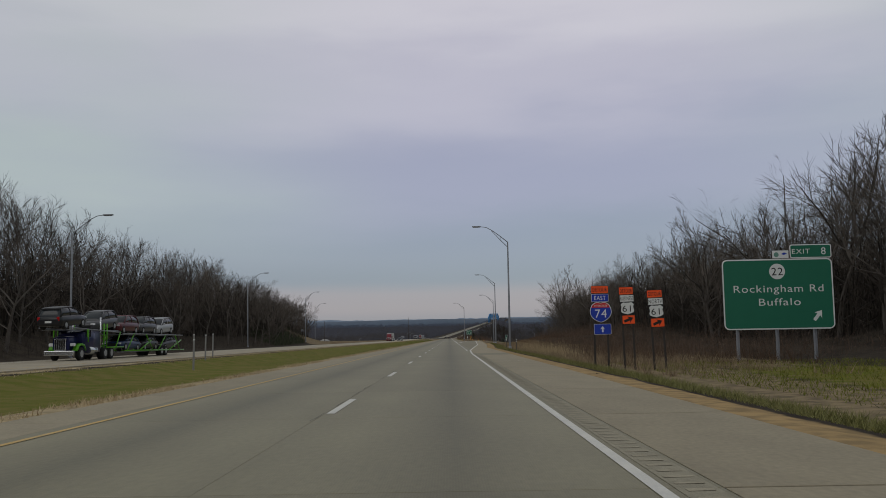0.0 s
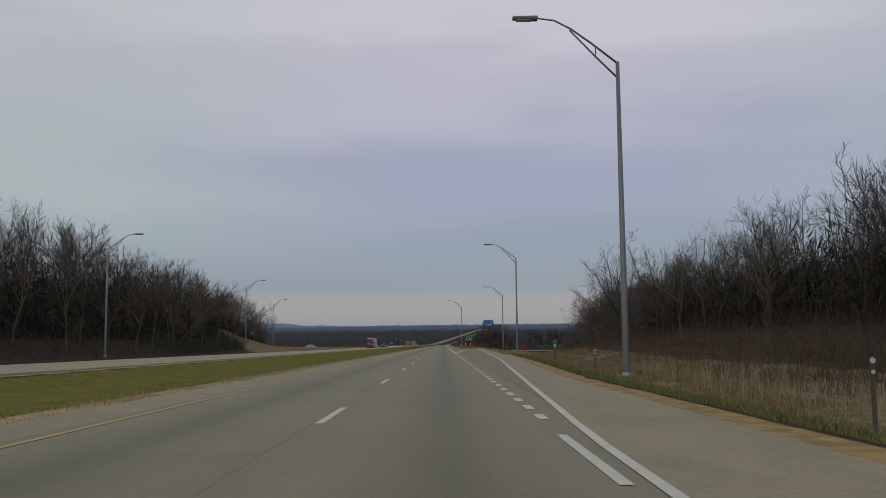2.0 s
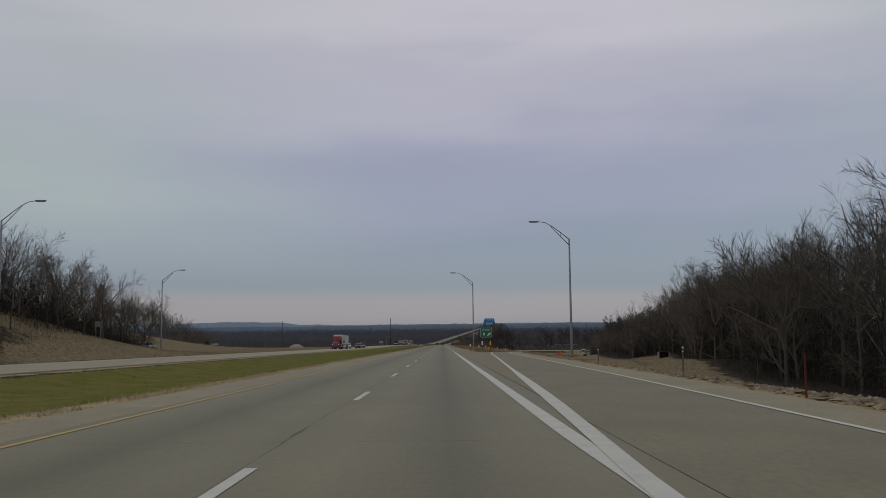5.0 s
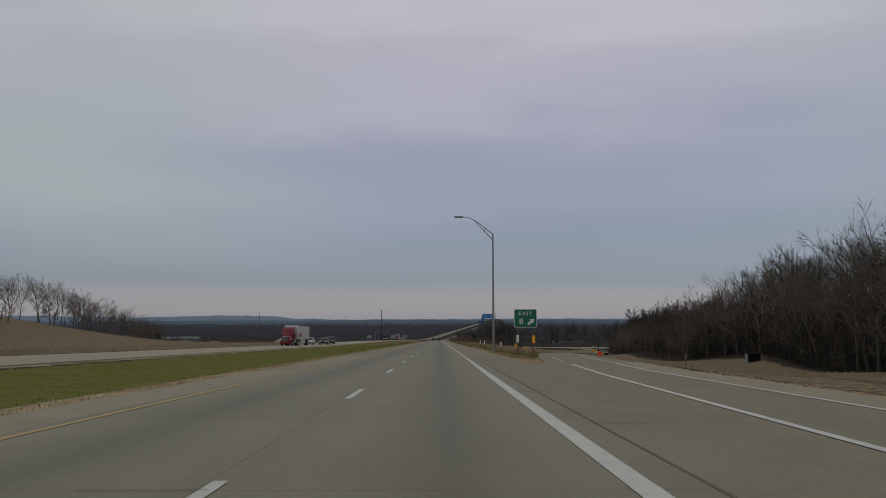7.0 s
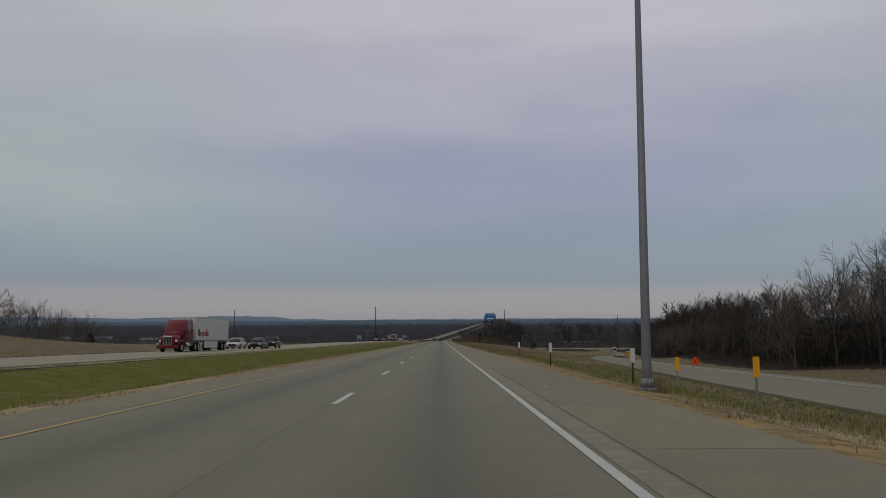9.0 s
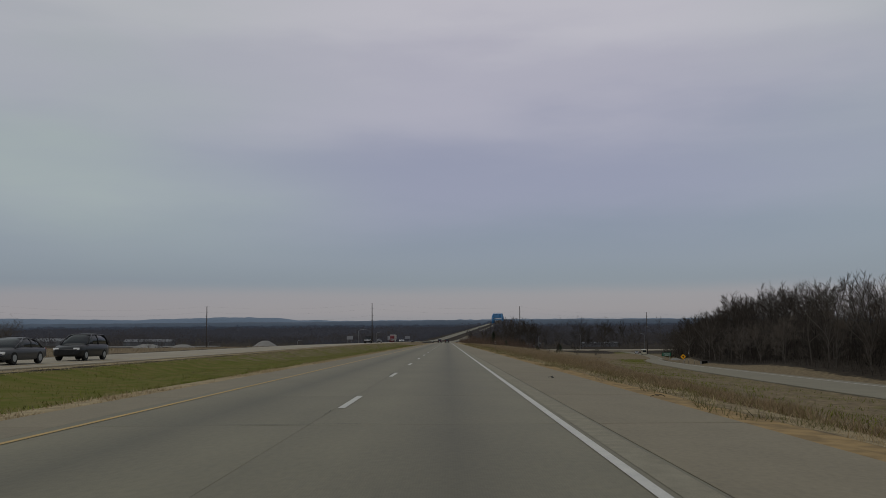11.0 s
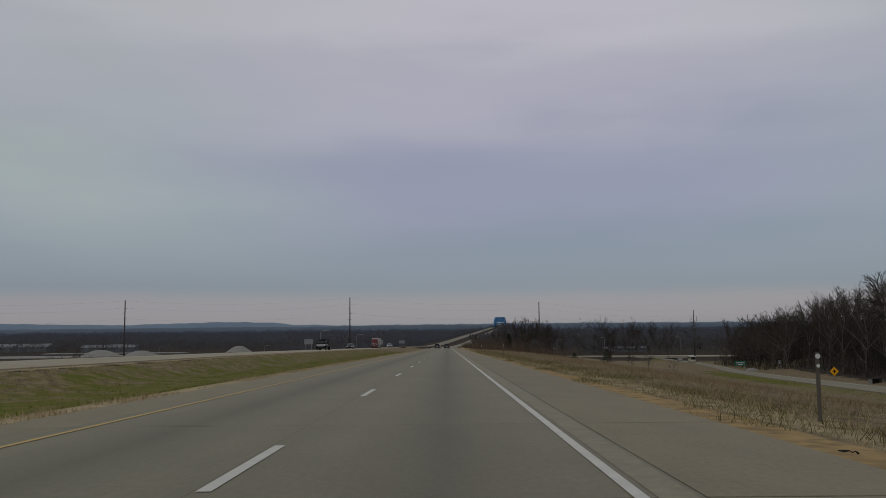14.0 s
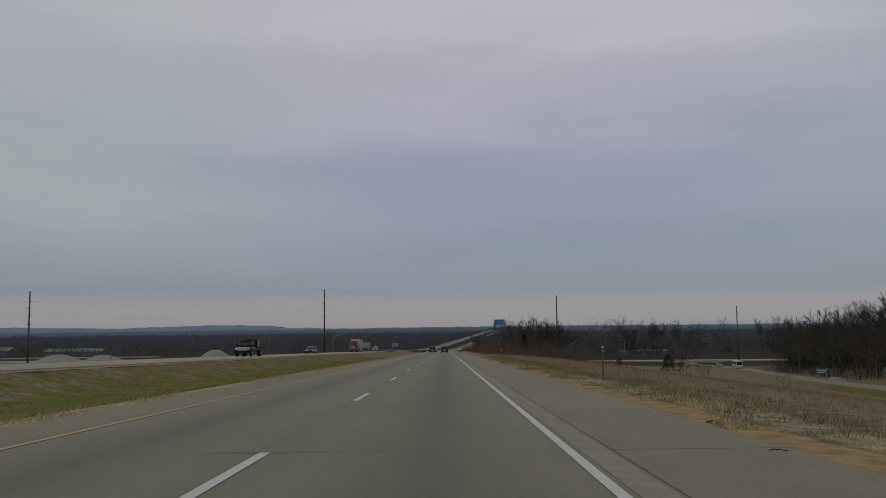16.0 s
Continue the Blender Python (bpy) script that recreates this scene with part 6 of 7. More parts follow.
def car(m, colour, label, suv=True, category="car", length=4.7):
    """A car that faces +y: body, window band, roof, wheels, lamps, bumpers."""
    th = empty("car", m, label, category, "cars on the highway")
    k = length / 4.7
    H = 1.72 if suv else 1.46
    belt = 1.05 if suv else 0.93
    st = [(-2.35, .74, .50, .80), (-2.28, .86, .34, belt - .06), (-1.9, .91, .27, belt), (-0.6, .93, .24, belt), (0.7, .93, .24, belt - .01), (1.15, .92, .25, belt - .04), (1.8, .90, .26, belt - .12), (2.2, .84, .30, belt - .22), (2.35, .70, .42, belt - .36)]
    bm = bmesh.new()
    loft(bm, [[(-w, y * k, zl + .08), (-w * .92, y * k, zl), (w * .92, y * k, zl), (w, y * k, zl + .08), (w, y * k, zt - .12), (w * .93, y * k, zt), (-w * .93, y * k, zt), (-w, y * k, zt - .12)] for y, w, zl, zt in st])
    part("body", bm, colour, th)
    y0, y1, r0, r1 = (-2.2, 1.25, -1.75, 0.2) if suv else (-1.9, 1.25, -0.95, 0.15)
    dh = H - belt
    prof = [(y0, 0.0), (y0 + 0.22 * (r0 - y0), 0.42), (y0 + 0.7 * (r0 - y0), 0.82), (r0, 0.95), ((r0 + r1) / 2, 1.0), (r1, 0.95), (r1 + 0.35 * (y1 - r1), 0.72), (r1 + 0.7 * (y1 - r1), 0.38), (y1, 0.0)]

    def arch(y, f, grow=0.0):
        t = belt - .05 + (dh + .05) * f + grow
        m = belt - .05 + (t - belt + .05) * 0.55
        return [(-.86 - grow, y * k, belt - .06), (-.80 - grow, y * k, m), (-.66 - grow, y * k, t - .05 * f), (-.4, y * k, t), (.4, y * k, t), (.66 + grow, y * k, t - .05 * f), (.80 + grow, y * k, m), (.86 + grow, y * k, belt - .06)]

    bm = bmesh.new()
    loft(bm, [arch(y, f) for y, f in prof])
    part("window_band", bm, M_GLASSD, th)
    bm = bmesh.new()
    loft(bm, [[(-.69, y * k, z - .07), (-.67, y * k, z), (-.4, y * k, z + .02), (.4, y * k, z + .02), (.67, y * k, z), (.69, y * k, z - .07)] for y, z in ((r0 - .25, H - .14), (r0, H - .045), ((r0 + r1) / 2, H - .01), (r1, H - .045), (r1 + .12, H - .1))])
    part("roof", bm, colour, th)
    for sx in (-1, 1):
        for ya, yb in ((y0, r0), (y1, r1), (-0.55, -0.5)):
            bm = bmesh.new()
            tube(bm, [(sx * .85, ya * k, belt - .05), (sx * .80, (ya * .45 + yb * .55) * k, belt + dh * .5), (sx * .68, yb * k, H - .07)], [.05, .045, .04], 5)
            part("pillar", bm, colour, th)
        bm = bmesh.new()
        add_box(bm, sx * .64, 2.24 * k, belt - .30, .36, .14, .14, .03)
        part("headlight", bm, M_HEADL, th)
        bm = bmesh.new()
        add_box(bm, sx * .72, -2.28 * k, belt - .2, .2, .12, .3, .03)
        part("tail_lamp", bm, M_TAILL, th)
        bm = bmesh.new()
        add_box(bm, sx * 1.0, .8 * k, belt + .06, .16, .1, .14, .03)
        part("mirror", bm, colour, th)
        for y in (-1.42, 1.42):
            wheel(th, sx * .82, y * k, .35, .23)
    bm = bmesh.new()
    add_box(bm, 0, 2.3 * k, .5, 1.0, .12, .26, .03)
    part("grille", bm, M_TYRE, th)
    bm = bmesh.new()
    add_box(bm, 0, -2.33 * k, .62, .5, .05, .16, .01)
    part("number_plate", bm, M_SWHITE, th)
    return th


def on_road(x, u, back=True, e=None):
    z = float(road_z(u)) + (float(opp_e(u)) if x < -15 else 0.0) + 0.01
    return pose(x, u, z, -PITCH if back else PITCH, 0, 180 if back else 0)


def tractor(th, body, trim, sleeper=2.0, classic=False, low_roof=False):
    """The parts of a long-nosed lorry tractor, front axle at the origin."""
    bm = bmesh.new()
    hood = [(-0.2, .95, .75, 1.95), (.55, .92, .75, 1.85), (1.15, .82, .78, 1.68), (1.38, .74, .85, 1.5)]
    if classic:
        hood = [(-0.3, .72, .85, 1.9), (.6, .68, .85, 1.85), (1.15, .62, .85, 1.8), (1.2, .6, .85, 1.78)]
    loft(bm, [[(-w, y, zl), (w, y, zl), (w, y, zt - .15), (w * .85, y, zt), (-w * .85, y, zt), (-w, y, zt - .15)] for y, w, zl, zt in hood])
    part("hood", bm, body, th)
    top = 2.55 if (classic or low_roof) else 3.55
    bm = bmesh.new()
    cab = [(-0.25, 1.0, .7, 2.0), (-.75, 1.05, .6, 2.6 if not classic else 2.25), (-1.3, 1.1, .55, top - .45 if not classic else 2.3), (-1.9, 1.15, .55, top if not classic else 2.35), (-1.9 - sleeper, 1.18, .6, top + .1 if not classic else 2.35)]
    loft(bm, [[(-w, y, zl), (w, y, zl), (w, y, zt - .2), (w * .86, y, zt), (-w * .86, y, zt), (-w, y, zt - .2)] for y, w, zl, zt in cab])
    part("cab", bm, body, th)
    bm = bmesh.new()
    for sx in (-1, 1):
        v = [bm.verts.new(p) for p in ((sx * .04, -.24, 1.98), (sx * .94, -.36, 1.98), (sx * .9, -.86, 2.56 if not classic else 2.24), (sx * .04, -.76, 2.6 if not classic else 2.27))]
        bm.faces.new(v if sx < 0 else v[::-1])
    part("windscreen", bm, M_GLASSD, th)
    for sx in (-1, 1):
        bm = bmesh.new()
        add_box(bm, sx * 1.105, -1.25, 2.12, .04, .75, .6, .01)
        part("side_window", bm, M_GLASSD, th)
        bm = bmesh.new()
        add_box(bm, sx * 1.33, -.55, 2.1, .1, .22, .62, .03)
        part("mirror", bm, trim, th)
        bm = bmesh.new()
        add_box(bm, sx * .82, 1.18 if not classic else .95, 1.22, .36, .22, .24, .05)
        part("headlight", bm, M_HEADL, th)
        bm = bmesh.new()
        loft(bm, [[(sx * (.72 + .42 * q), y, z - .12) for q in (0, 1)] + [(sx * (.72 + .42 * q), y, z) for q in (1, 0)] for y, z in ((-.75, .85), (-.5, 1.2), (0, 1.32), (.5, 1.2), (.75, .85))])
        part("fender", bm, trim if classic else body, th)
        bm = bmesh.new()
        tube(bm, [(sx * .95, -1.3, .75), (sx * .95, -2.7, .75)], [.33, .33], 14)
        part("fuel_tank", bm, M_CHROME, th)
        bm = bmesh.new()
        tube(bm, [(sx * 1.12, -2.0 - sleeper, .9), (sx * 1.12, -2.0 - sleeper, 3.4 if classic else 3.7)], [.07, .07], 10)
        part("exhaust_stack", bm, M_CHROME, th)
        for y, dual in ((0, 0), (-3.0 - sleeper, 1), (-4.3 - sleeper, 1)):
            wheel(th, sx * (.98 if not dual else .9), y, .5, .3 if not dual else .58)
    bm = bmesh.new()
    add_box(bm, 0, 1.42 if not classic else 1.28, 1.25, .95 if not classic else .92, .08, .9, .03)
    g = part("grille", bm, M_CHROME, th)
    for k in range(5):
        bm = bmesh.new()
        add_box(bm, -.32 + .16 * k, 1.47 if not classic else 1.33, 1.25, .09, .03, .78, .005)
        part("grille_slot", bm, M_TYRE, g)
    bm = bmesh.new()
    add_box(bm, 0, 1.42, .58, 2.3, .22, .38, .06)
    part("bumper", bm, M_CHROME if classic else body, th)
    bm = bmesh.new()
    add_box(bm, 0, -2.8 - sleeper / 2, .85, .9, 4.6 + sleeper, .28, .02)
    part("chassis", bm, M_TYRE, th)


def box_trailer(th, y0, length, wall):
    """A van trailer behind the tractor, from y0 backwards."""
    bm = bmesh.new()
    add_box(bm, 0, y0 - length / 2, 2.6, 2.55, length, 2.75, .03)
    t = part("trailer_box", bm, wall, th, "white van trailer")
    n = 12
    for sx in (-1, 1):
        for z, hh in ((1.27, .12), (3.93, .1)):
            bm = bmesh.new()
            add_box(bm, sx * 1.285, y0 - length / 2, z, .03, length, hh, .005)
            part("side_rail", bm, M_CHROME, t)
        for k in range(n):
            bm = bmesh.new()
            add_box(bm, sx * 1.28, y0 - length * (k + .5) / n, 2.6, .012, .05, 2.5)
            part("side_rib", bm, wall, t)
        bm = bmesh.new()
        add_box(bm, sx * 1.22, y0 - length * .45, .8, .03, length * .4, .85, .005)
        part("side_skirt", bm, wall, t)
        for y in (y0 - length + 1.6, y0 - length + 2.9):
            wheel(t, sx * .95, y, .5, .55)
        # plain shapes where the carrier's name stands
        for k, (wd, hh) in enumerate(((.55, .85), (.35, .5), (.35, .5), (.4, .5), (.35, .5), (.55, .85), (.45, .5))):
            bm = bmesh.new()
            add_box(bm, sx * 1.292, y0 - 1.3 - .62 * k, 1.75 + hh / 2, .008, wd, hh)
            part("name_shape", bm, M_RED if k % 2 else M_BLACK, t)
    return t


red = paint("dark_red", (0.15, 0.012, 0.02))
th = empty("lorry", on_road(-27.2, 381.5), "dark red long-nosed lorry with a white van trailer", "lorry")
th.scale = (0.93, 0.93, 0.93)
tractor(th, red, red, 1.9)
box_trailer(th, -4.6, 15.0, paint("trailer_white", (0.6, 0.6, 0.58)))

white = paint("white", (0.6, 0.6, 0.6))
th = empty("lorry", on_road(-26.8, 772.0), "dark red lorry with a pale box trailer, oncoming far off", "lorry")
th.scale = (0.93, 0.93, 0.93)
tractor(th, paint("deep_red", (0.11, 0.012, 0.016)), white, 1.6)
box_trailer(th, -4.4, 14.0, paint("trailer_cream", (0.5, 0.48, 0.44)))

dk, gr, si, wh, bu, ma = paint("near_black", (0.02, 0.02, 0.022)), paint("graphite", (0.06, 0.06, 0.065)), paint("silver", (0.36, 0.37, 0.38)), paint("off_white", (0.6, 0.59, 0.56)), paint("dark_blue", (0.02, 0.04, 0.10)), paint("maroon", (0.09, 0.018, 0.022))
car(on_road(-0.1, 752, False), dk, "near-black estate car on the concrete highway")
car(on_road(-3.6, 768, False), dk, "near-black sport utility car on the concrete highway")
car(on_road(-3.6, 800, False), wh, "off-white sedan on the concrete highway", False)
car(on_road(-0.1, 815, False), gr, "dark grey car on the concrete highway")
car(on_road(-23.9, 407), gr, "dark grey sedan oncoming behind the lorry", False)
car(on_road(-23.9, 416), dk, "black sport utility car oncoming behind the lorry")
car(on_road(-27.5, 410), wh, "off-white sedan oncoming behind the lorry", False)
car(on_road(-26.8, 695), gr, "dark sedan oncoming behind a pickup", False)
car(on_road(-24.3, 820), si, "silver sedan oncoming far off", False)
car(on_road(-26.8, 850), wh, "white sport utility car oncoming far off")


def pickup(m, label):
    th = empty("pickup_truck", m, label, "pickup truck")
    bm = bmesh.new()
    st = [(-3.0, .98, .75, 1.2), (0.2, .98, .6, 1.25), (1.5, .98, .6, 1.28), (2.4, .95, .65, 1.2), (2.6, .85, .7, 1.1)]
    loft(bm, [[(-w, y, zl), (w, y, zl), (w, y, zt - .1), (w * .92, y, zt), (-w * .92, y, zt), (-w, y, zt - .1)] for y, w, zl, zt in st])
    part("body", bm, dk, th)
    bm = bmesh.new()
    loft(bm, [[(-.92, -1.3, 1.2), (.92, -1.3, 1.2), (.92, 1.5, 1.2), (-.92, 1.5, 1.2)], [(-.76, -1.15, 1.95), (.76, -1.15, 1.95), (.76, .75, 1.95), (-.76, .75, 1.95)]])
    part("window_band", bm, M_GLASSD, th)
    bm = bmesh.new()
    add_box(bm, 0, -.2, 1.98, 1.56, 2.0, .1, .03)
    part("roof", bm, dk, th)
    bm = bmesh.new()
    add_box(bm, 0, -3.0, 1.15, 2.3, 3.0, .16, .02)
    part("flat_bed", bm, M_TYRE, th)
    bm = bmesh.new()
    add_box(bm, 0, 2.62, .95, 1.3, .08, .5, .03)
    part("grille", bm, M_CHROME, th)
    bm = bmesh.new()
    add_box(bm, 0, 2.72, .62, 2.05, .2, .3, .04)
    part("bumper", bm, M_TYRE, th)
    bm = bmesh.new()
    tube(bm, [(-.9, 2.85, .6), (-.9, 2.85, 1.25), (.9, 2.85, 1.25), (.9, 2.85, .6)], [.05] * 4, 6)
    part("push_bar", bm, M_TYRE, th)
    for sx in (-1, 1):
        bm = bmesh.new()
        add_box(bm, sx * .78, 2.58, 1.0, .3, .12, .26, .03)
        part("headlight", bm, M_HEADL, th)
        bm = bmesh.new()
        add_box(bm, sx * 1.15, 1.0, 1.4, .2, .14, .34, .03)
        part("mirror", bm, M_TYRE, th)
        for y in (-2.6, 1.7):
            wheel(th, sx * (.9 if y > 0 else .98), y, .42, .3 if y > 0 else .5)
    bm = bmesh.new()
    add_box(bm, 0, -1.6, 1.7, 1.9, .08, 1.0, .01)
    part("headache_rack", bm, M_TYRE, th)


pickup(on_road(-25.6, 634.5), "black flat-bed pickup truck with a push bar, oncoming")


def bus(m, label):
    th = empty("bus", m, label, "bus")
    bm = bmesh.new()
    add_box(bm, 0, 0, 1.75, 2.45, 9.0, 2.6, .15)
    part("body", bm, paint("bus_cream", (0.5, 0.47, 0.38)), th)
    bm = bmesh.new()
    add_box(bm, 0, 0, 2.15, 2.5, 8.4, .75, .05)
    part("window_band", bm, M_GLASSD, th)
    bm = bmesh.new()
    add_box(bm, 0, 4.5, 2.05, 2.1, .08, 1.2, .03)
    part("windscreen", bm, M_GLASSD, th)
    for sx in (-1, 1):
        for y in (-2.8, 3.0):
            wheel(th, sx * 1.05, y, .48, .3)


def on_ramp(off, u, turn):
    x = float(ramp_x(u)) + off
    return pose(x, u, float(road_z(u) + ramp_e(u)) + 0.03, 0, 0, turn)


bus(on_ramp(1.4, 862, 172), "cream-coloured bus with dark windows on the ramp road")
car(on_ramp(1.0, 892, -8), si, "silver sedan on the ramp road", False)
car(on_ramp(2.6, 905, 172), gr, "dark sedan on the ramp road", False)
car(pose(44, 1020, base_z(44, 1020) + .02, 0, 0, 80), wh, "white van parked beside the crossing road")
car(pose(-53.5, 316, base_z(-53.5, 316) + .02, 0, 0, 150), si, "silver car on the lane below the bank", False)


# car transporter
M_LIME = paint("lime_green", (0.10, 0.36, 0.02))
th = empty("car_transporter", on_road(-27.2, 60.6), "dark and lime-green car transporter lorry loaded with cars", "lorry")
th.scale = (0.92, 0.92, 0.92)
tractor(th, paint("deep_blue", (0.012, 0.016, 0.07)), M_LIME, 1.4, True)
for sx in (-1, 1):
    for y0, y1, z0, z1, nm in ((2.2, -7.5, 2.5, 2.2, "upper_rail"), (-8.0, -24.5, 2.1, 2.0, "upper_rail"), (-8.5, -25.0, .62, .5, "lower_rail"), (-4.4, -8.2, .95, .95, "lower_rail")):
        bm = bmesh.new()
        tube(bm, [(sx * 1.2, y0, z0), (sx * 1.2, y1, z1)], [.06, .06], 6)
        part(nm, bm, M_LIME if z0 < 2 else M_POLE, th)
    for ya, za, yb, zb in ((-3.9, .9, -3.9, 2.9), (-4.5, .9, -4.5, 2.9), (-7.4, 2.25, -6.4, .9), (-9.0, .6, -10.6, 2.1), (-15.6, .55, -13.6, 2.05), (-17.0, .55, -19.2, 2.05), (-23.6, .5, -22.0, 2.0), (-12.0, .6, -15.0, 1.5), (-20.0, .5, -24.0, 1.5), (-.9, 1.4, -.9, 2.45)):
        bm = bmesh.new()
        tube(bm, [(sx * 1.22, ya, za), (sx * 1.22, yb, zb)], [.055, .055], 6)
        part("brace", bm, M_LIME if ya > -8 or za < .87 else M_POLE, th)
for k in range(7):
    bm = bmesh.new()
    add_box(bm, 0, -4.2, 1.1 + .28 * k, .0 + 2.5, .06, .05)
    part("ladder_rung", bm, M_LIME, th)
for y0, y1, z in ((2.2, -7.5, 2.36), (-8.0, -24.5, 2.02), (-8.5, -25.0, .5)):
    for sx in (-1, 1):
        bm = bmesh.new()
        add_box(bm, sx * .75, (y0 + y1) / 2, z, .5, abs(y1 - y0), .06)
        part("wheel_track", bm, M_STEEL, th)
for sx in (-1, 1):
    for y in (-18.2, -19.4):
        wheel(th, sx * .95, y, .48, .5)
base = on_road(-27.2, 60.6)
for y, z, colour, label, tilt, rev in ((0.9, 2.46, dk, "black sport utility car on the front deck of a transporter", 4, 180), (-5.4, 2.3, gr, "dark grey car on the upper deck of a transporter", -5, 0), (-10.4, 2.08, ma, "maroon sport utility car on the upper deck of a transporter", 0, 0),
                                   (-15.2, 2.08, gr, "dark grey sport utility car on the upper deck of a transporter", 0, 0), (-20.2, 2.06, si, "silver car on the upper deck of a transporter", -3, 0),
                                   (-10.9, .56, bu, "dark blue pickup-sized car on the lower deck of a transporter", 2, 0), (-15.7, .54, dk, "black car on the lower deck of a transporter", 0, 0), (-21.4, .54, gr, "dark car on the lower deck of a transporter", -3, 0)):
    m = base @ Matrix.Scale(0.92, 4) @ pose(0, y, z, tilt, 0, rev)
    car(m, colour, label, z > 2, "car", 4.8)


# ---- small litter on the shoulder ----
def scrap(x, u, size, seed, label, mat, name="tyre_scrap"):
    r = np.random.default_rng(seed)
    bm = bmesh.new()
    pts, rad = [], []
    a = r.random() * math.tau
    for k in range(6):
        pts.append((.5 * size * (k / 5 - .5) * math.cos(a) + r.normal(0, .04 * size), .5 * size * (k / 5 - .5) * math.sin(a) + r.normal(0, .04 * size), .03 + .05 * size * abs(r.normal(0, 1))))
        rad.append(.016 * size * (.6 + r.random()))
    tube(bm, pts, rad, 5)
    ob = part(name, bm, mat)
    z = float(road_z(u)) + .005 if x < 4.2 else base_z(x, u) + .02
    ob.matrix_basis = pose(x, u, z, PITCH)
    tagged(ob, label, "litter", "road litter")


SC = "curled strip of black tyre rubber lying on the shoulder"
for i, (x, u, s) in enumerate(((4.6, 26, .5), (4.9, 43, .7), (5.0, 34, .6), (5.1, 52, .7), (-6.9, 49, .4), (3.2, 386, .9), (4.4, 378, .8), (3.6, 425, .5), (4.5, 468, .9), (4.9, 505, .7), (3.9, 533, .6), (4.4, 537, .8), (5.1, 545, .6), (3.4, 565, .5), (-5.9, 556, .7), (4.7, 418, .9), (4.9, 410, .8), (3.0, 600, .6), (4.3, 585, .7), (-6.5, 440, .5))):
    scrap(x, u, 0.65 * s, i, SC, M_TYRE)


# ---- white paint strokes sprayed on the shoulder ----
def stroke(parent, pts, w=0.035):
    us = [p[1] for p in pts]
    n = len(pts)
    L, R = [], []
    for i, (x, u) in enumerate(pts):
        dx, du = pts[min(i + 1, n - 1)][0] - pts[max(i - 1, 0)][0], us[min(i + 1, n - 1)] - us[max(i - 1, 0)]
        k = w / max(math.hypot(dx, du), 1e-6)
        L.append((x - du * k, u + dx * k, float(road_z(u + dx * k)) + 0.006))
        R.append((x + du * k, u - dx * k, float(road_z(u - dx * k)) + 0.006))
    part_mesh("stroke", mesh_from("stroke", L + R, [(i, n + i, n + i + 1, i + 1) for i in range(n - 1)], M_WHITE), parent)


survey = tagged(new("paint_scrawl"), "white survey scrawl sprayed on the concrete shoulder", "paint mark")
arc = lambda cx, cu, rx, ru, a0, a1: [(cx + rx * math.cos(radians(a0 + (a1 - a0) * k / 10)), cu + ru * math.sin(radians(a0 + (a1 - a0) * k / 10))) for k in range(11)]
for pts in (arc(2.72, 41.3, 0.16, 0.4, 200, -120), [(2.82, 41.0), (3.0, 40.7)], [(3.02, 41.4), (3.2, 40.85), (3.38, 40.8)], [(3.2, 40.85), (3.12, 40.5), (3.3, 40.3)], arc(3.55, 40.9, 0.16, 0.35, 60, 290), [(3.22, 40.2), (3.55, 40.1), (3.7, 39.9)], [(3.62, 39.85), (3.95, 39.7)]):
    stroke(survey, pts, 0.01)
mark = tagged(new("paint_scrawl"), "faded white survey scrawl sprayed on the concrete shoulder", "paint mark")
for pts in ([(2.5, 316.4), (2.9, 316.2), (3.4, 316.5)], arc(2.95, 316.3, 0.2, 0.4, 0, 270)):
    stroke(mark, pts, 0.012)


# ---- the slabs of the highway ----
def slab_mesh(name, w, length, gap_x, gap_y, mat, h=0.25):
    x, y0, y1, c = w / 2 - gap_x / 2, gap_y / 2, length - gap_y / 2, 0.003
    v = [(-x, y0, -h), (x, y0, -h), (x, y1, -h), (-x, y1, -h), (-x, y0, -c), (x, y0, -c), (x, y1, -c), (-x, y1, -c), (-x + c, y0 + c, 0), (x - c, y0 + c, 0), (x - c, y1 - c, 0), (-x + c, y1 - c, 0)]
    f = [(8, 9, 10, 11)]
    for a in (0, 4):
        f += [(a + k, a + (k + 1) % 4, a + 4 + (k + 1) % 4, a + 4 + k) for k in range(4)]
    return mesh_from(name, v, f, mat)


XS = XD - 0.1
W1, W2 = X_JOINT - XS, XS - X_LANE_L
# brightened lane and shoulder copies first, dimmer copies farther on
for lane, side, u0, u1 in ((M_LANE_BRIGHT, M_SHOULDER_BRIGHT, -99, U_DIM), (M_LANE, M_SHOULDER, U_DIM, 9999)):
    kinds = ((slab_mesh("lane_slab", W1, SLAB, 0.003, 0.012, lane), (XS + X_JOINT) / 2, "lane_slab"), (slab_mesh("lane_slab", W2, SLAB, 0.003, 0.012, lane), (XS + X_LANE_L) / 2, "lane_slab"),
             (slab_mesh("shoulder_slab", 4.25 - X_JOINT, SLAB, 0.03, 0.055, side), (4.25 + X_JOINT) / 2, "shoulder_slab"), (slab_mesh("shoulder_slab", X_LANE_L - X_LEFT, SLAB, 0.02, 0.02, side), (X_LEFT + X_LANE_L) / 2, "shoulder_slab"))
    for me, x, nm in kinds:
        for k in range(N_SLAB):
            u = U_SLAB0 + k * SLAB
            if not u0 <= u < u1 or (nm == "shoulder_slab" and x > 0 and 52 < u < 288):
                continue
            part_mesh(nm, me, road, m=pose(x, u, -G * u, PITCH))
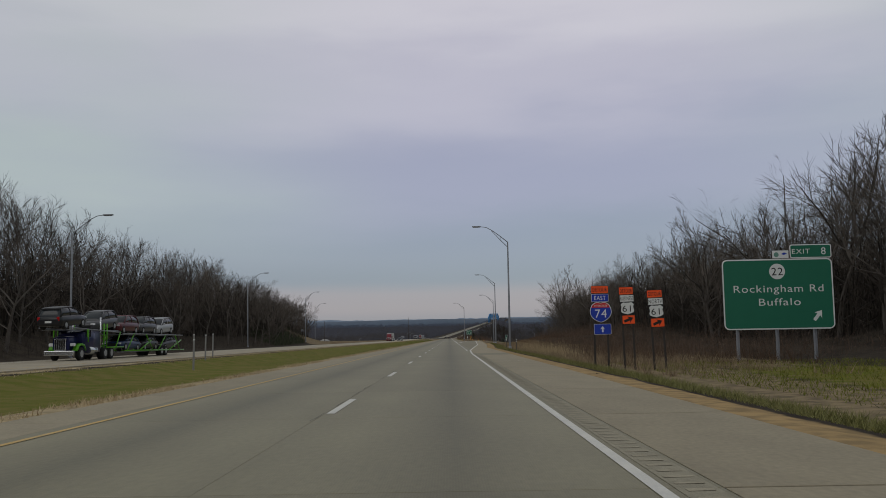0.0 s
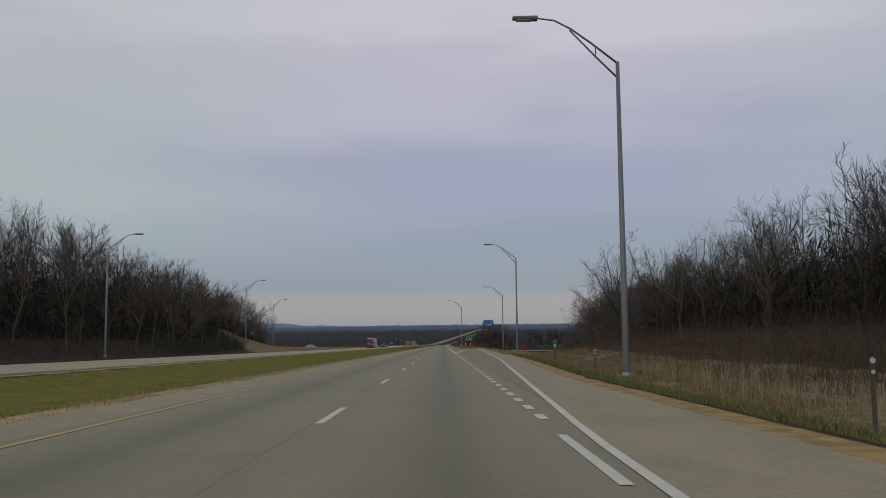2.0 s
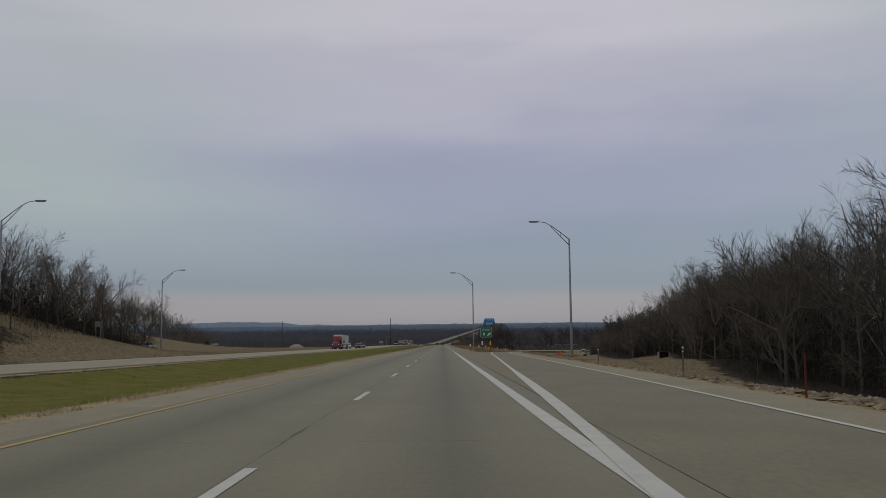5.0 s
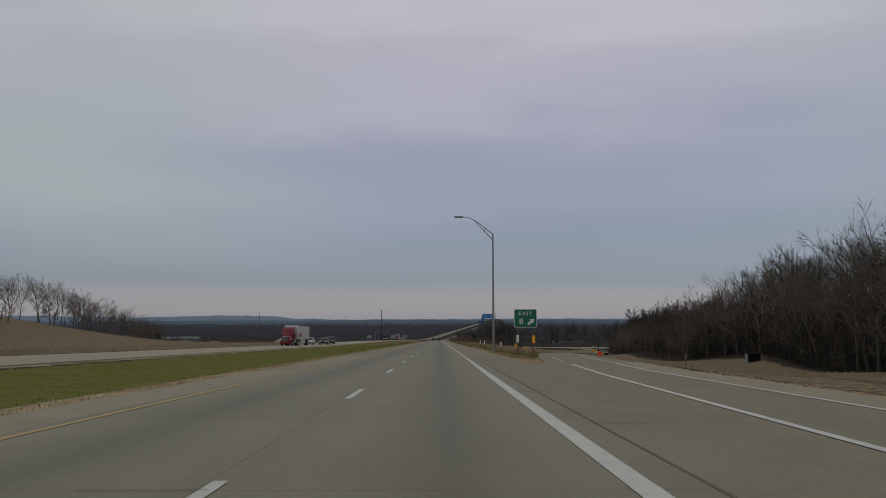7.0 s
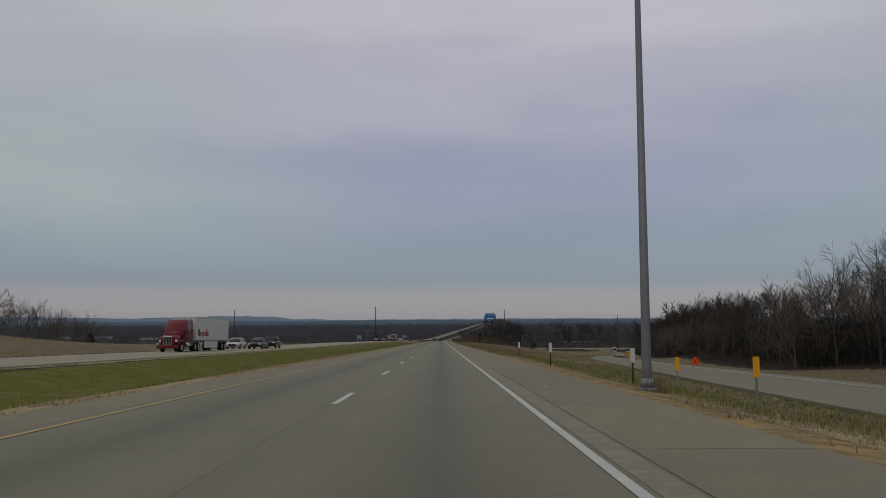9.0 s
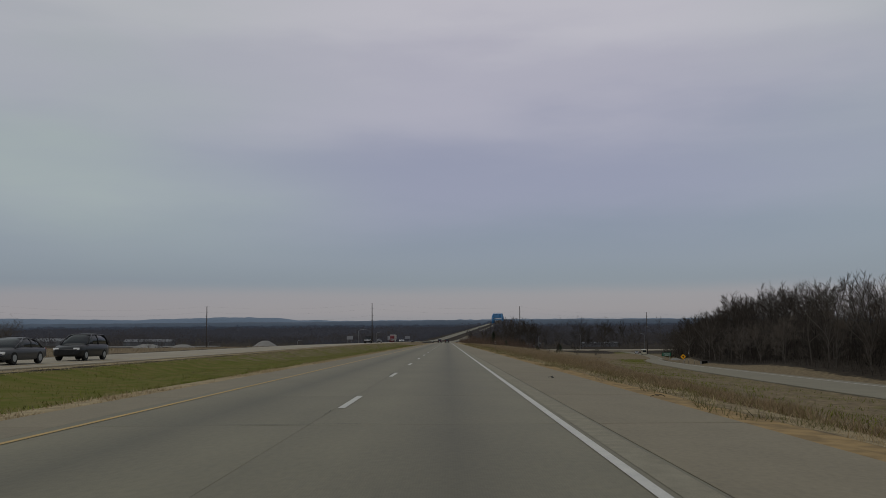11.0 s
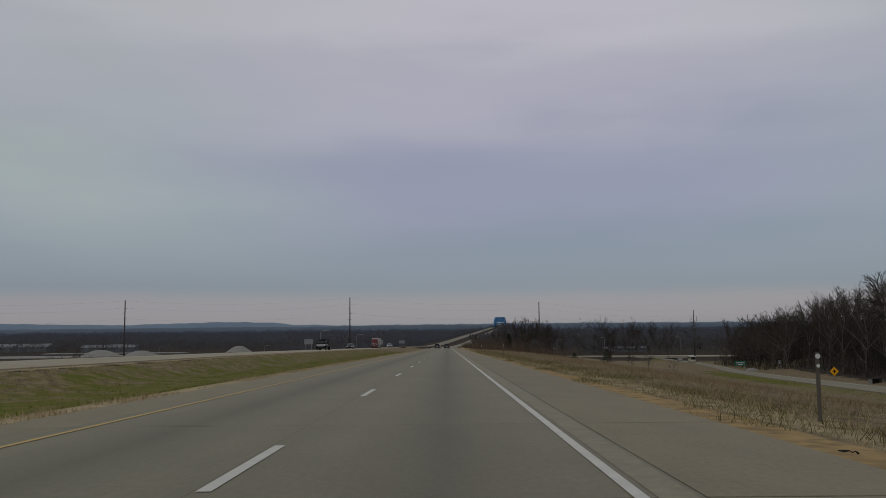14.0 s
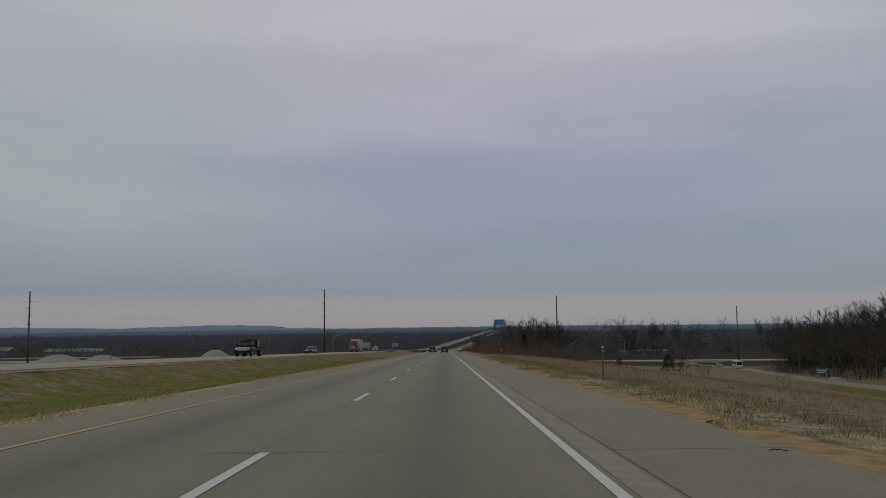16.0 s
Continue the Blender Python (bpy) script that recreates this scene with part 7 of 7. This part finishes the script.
M_MILLED = material("milled_strip", (0.31, 0.28, 0.205), 0.95, vary=1.0, scale=4.0, bump=0.35, second=(0.21, 0.19, 0.14))
ribbon("rumble_strip", lambda u: XW + 0.13, lambda u: X_JOINT - 0.05, -12, 60, 3, 0.004, M_MILLED, parent=road)
ribbon("rumble_strip", lambda u: XW + 0.13, lambda u: X_JOINT - 0.05, 292, 640, 3, 0.004, M_MILLED, parent=road)
M_GROOVE = material("milled_groove", (0.36, 0.318, 0.23), 0.95, vary=1.0, scale=6.0, second=(0.24, 0.212, 0.155))
for u0, u1 in ((-10, 60),):
    gv, gf = [], []
    worn = np.random.default_rng(int(u0 + 90))
    for k in range(int((u1 - u0) / 0.31)):
        u, i = u0 + 0.31 * k, len(gv)
        l, r, w = XW + 0.16 + float(worn.uniform(0, 0.03)), X_JOINT - 0.08 - float(worn.uniform(0, 0.04)), float(worn.uniform(0.07, 0.11))
        gv += [(l, u, -G * u + 0.008), (r, u + 0.01, -G * u + 0.008), (r, u + w, -G * (u + w) + 0.008), (l, u + w, -G * (u + w) + 0.008)]
        gf.append((i, i + 1, i + 2, i + 3))
    part_mesh("rumble_groove", mesh_from("rumble_groove", gv, gf, M_GROOVE), road)


# ---- tar in the joints ----
def tar_line(parent, x0, u0, x1, u1, w, seed):
    """A thin uneven band of crack sealing between two points of the pavement."""
    r = np.random.default_rng(seed)
    n = max(3, int(math.hypot(x1 - x0, u1 - u0) / 0.5))
    along = abs(u1 - u0) > abs(x1 - x0)
    L, R = [], []
    for i in range(n + 1):
        x, u = x0 + (x1 - x0) * i / n + float(r.normal(0, 0.012)), u0 + (u1 - u0) * i / n + float(r.normal(0, 0.02))
        h = w * float(r.uniform(0.25, 1.0)) / 2
        dx, du = (h, 0) if along else (0, -h)
        L.append((x - dx, u - du, -G * (u - du) + 0.0135))
        R.append((x + dx, u + du, -G * (u + du) + 0.0135))
    part_mesh("tar_band", mesh_from("tar_band", L + R, [(i, n + 1 + i, n + 2 + i, i + 1) for i in range(n)], M_JOINT), parent)


tar = tagged(new("crack_sealing"), "dark tar sealing in the joints of the concrete paving", "road repair")
seal = np.random.default_rng(71)
for k in range(40):
    u = float(seal.uniform(-8, 640))
    tar_line(tar, XS, u, XS, u + float(seal.uniform(0.6, 2.2)), float(seal.uniform(0.008, 0.02)), 100 + k)
for k, (u, x0, x1) in enumerate(((252.7, 1.1, 5.0), (258.2, 2.1, 5.3), (263.8, 2.1, 5.6), (246.9, 2.1, 4.7), (241.2, 2.1, 4.4))):
    tar_line(tar, x0, u, x1, u - 0.12, 0.03, 300 + k)
for k in range(34):
    u = U_SLAB0 + SLAB * int(seal.integers(0, N_SLAB))
    x = float(seal.uniform(-5.3, -0.5))
    tar_line(tar, x, u, x + float(seal.uniform(1.0, 2.4)), u, 0.03, 400 + k)
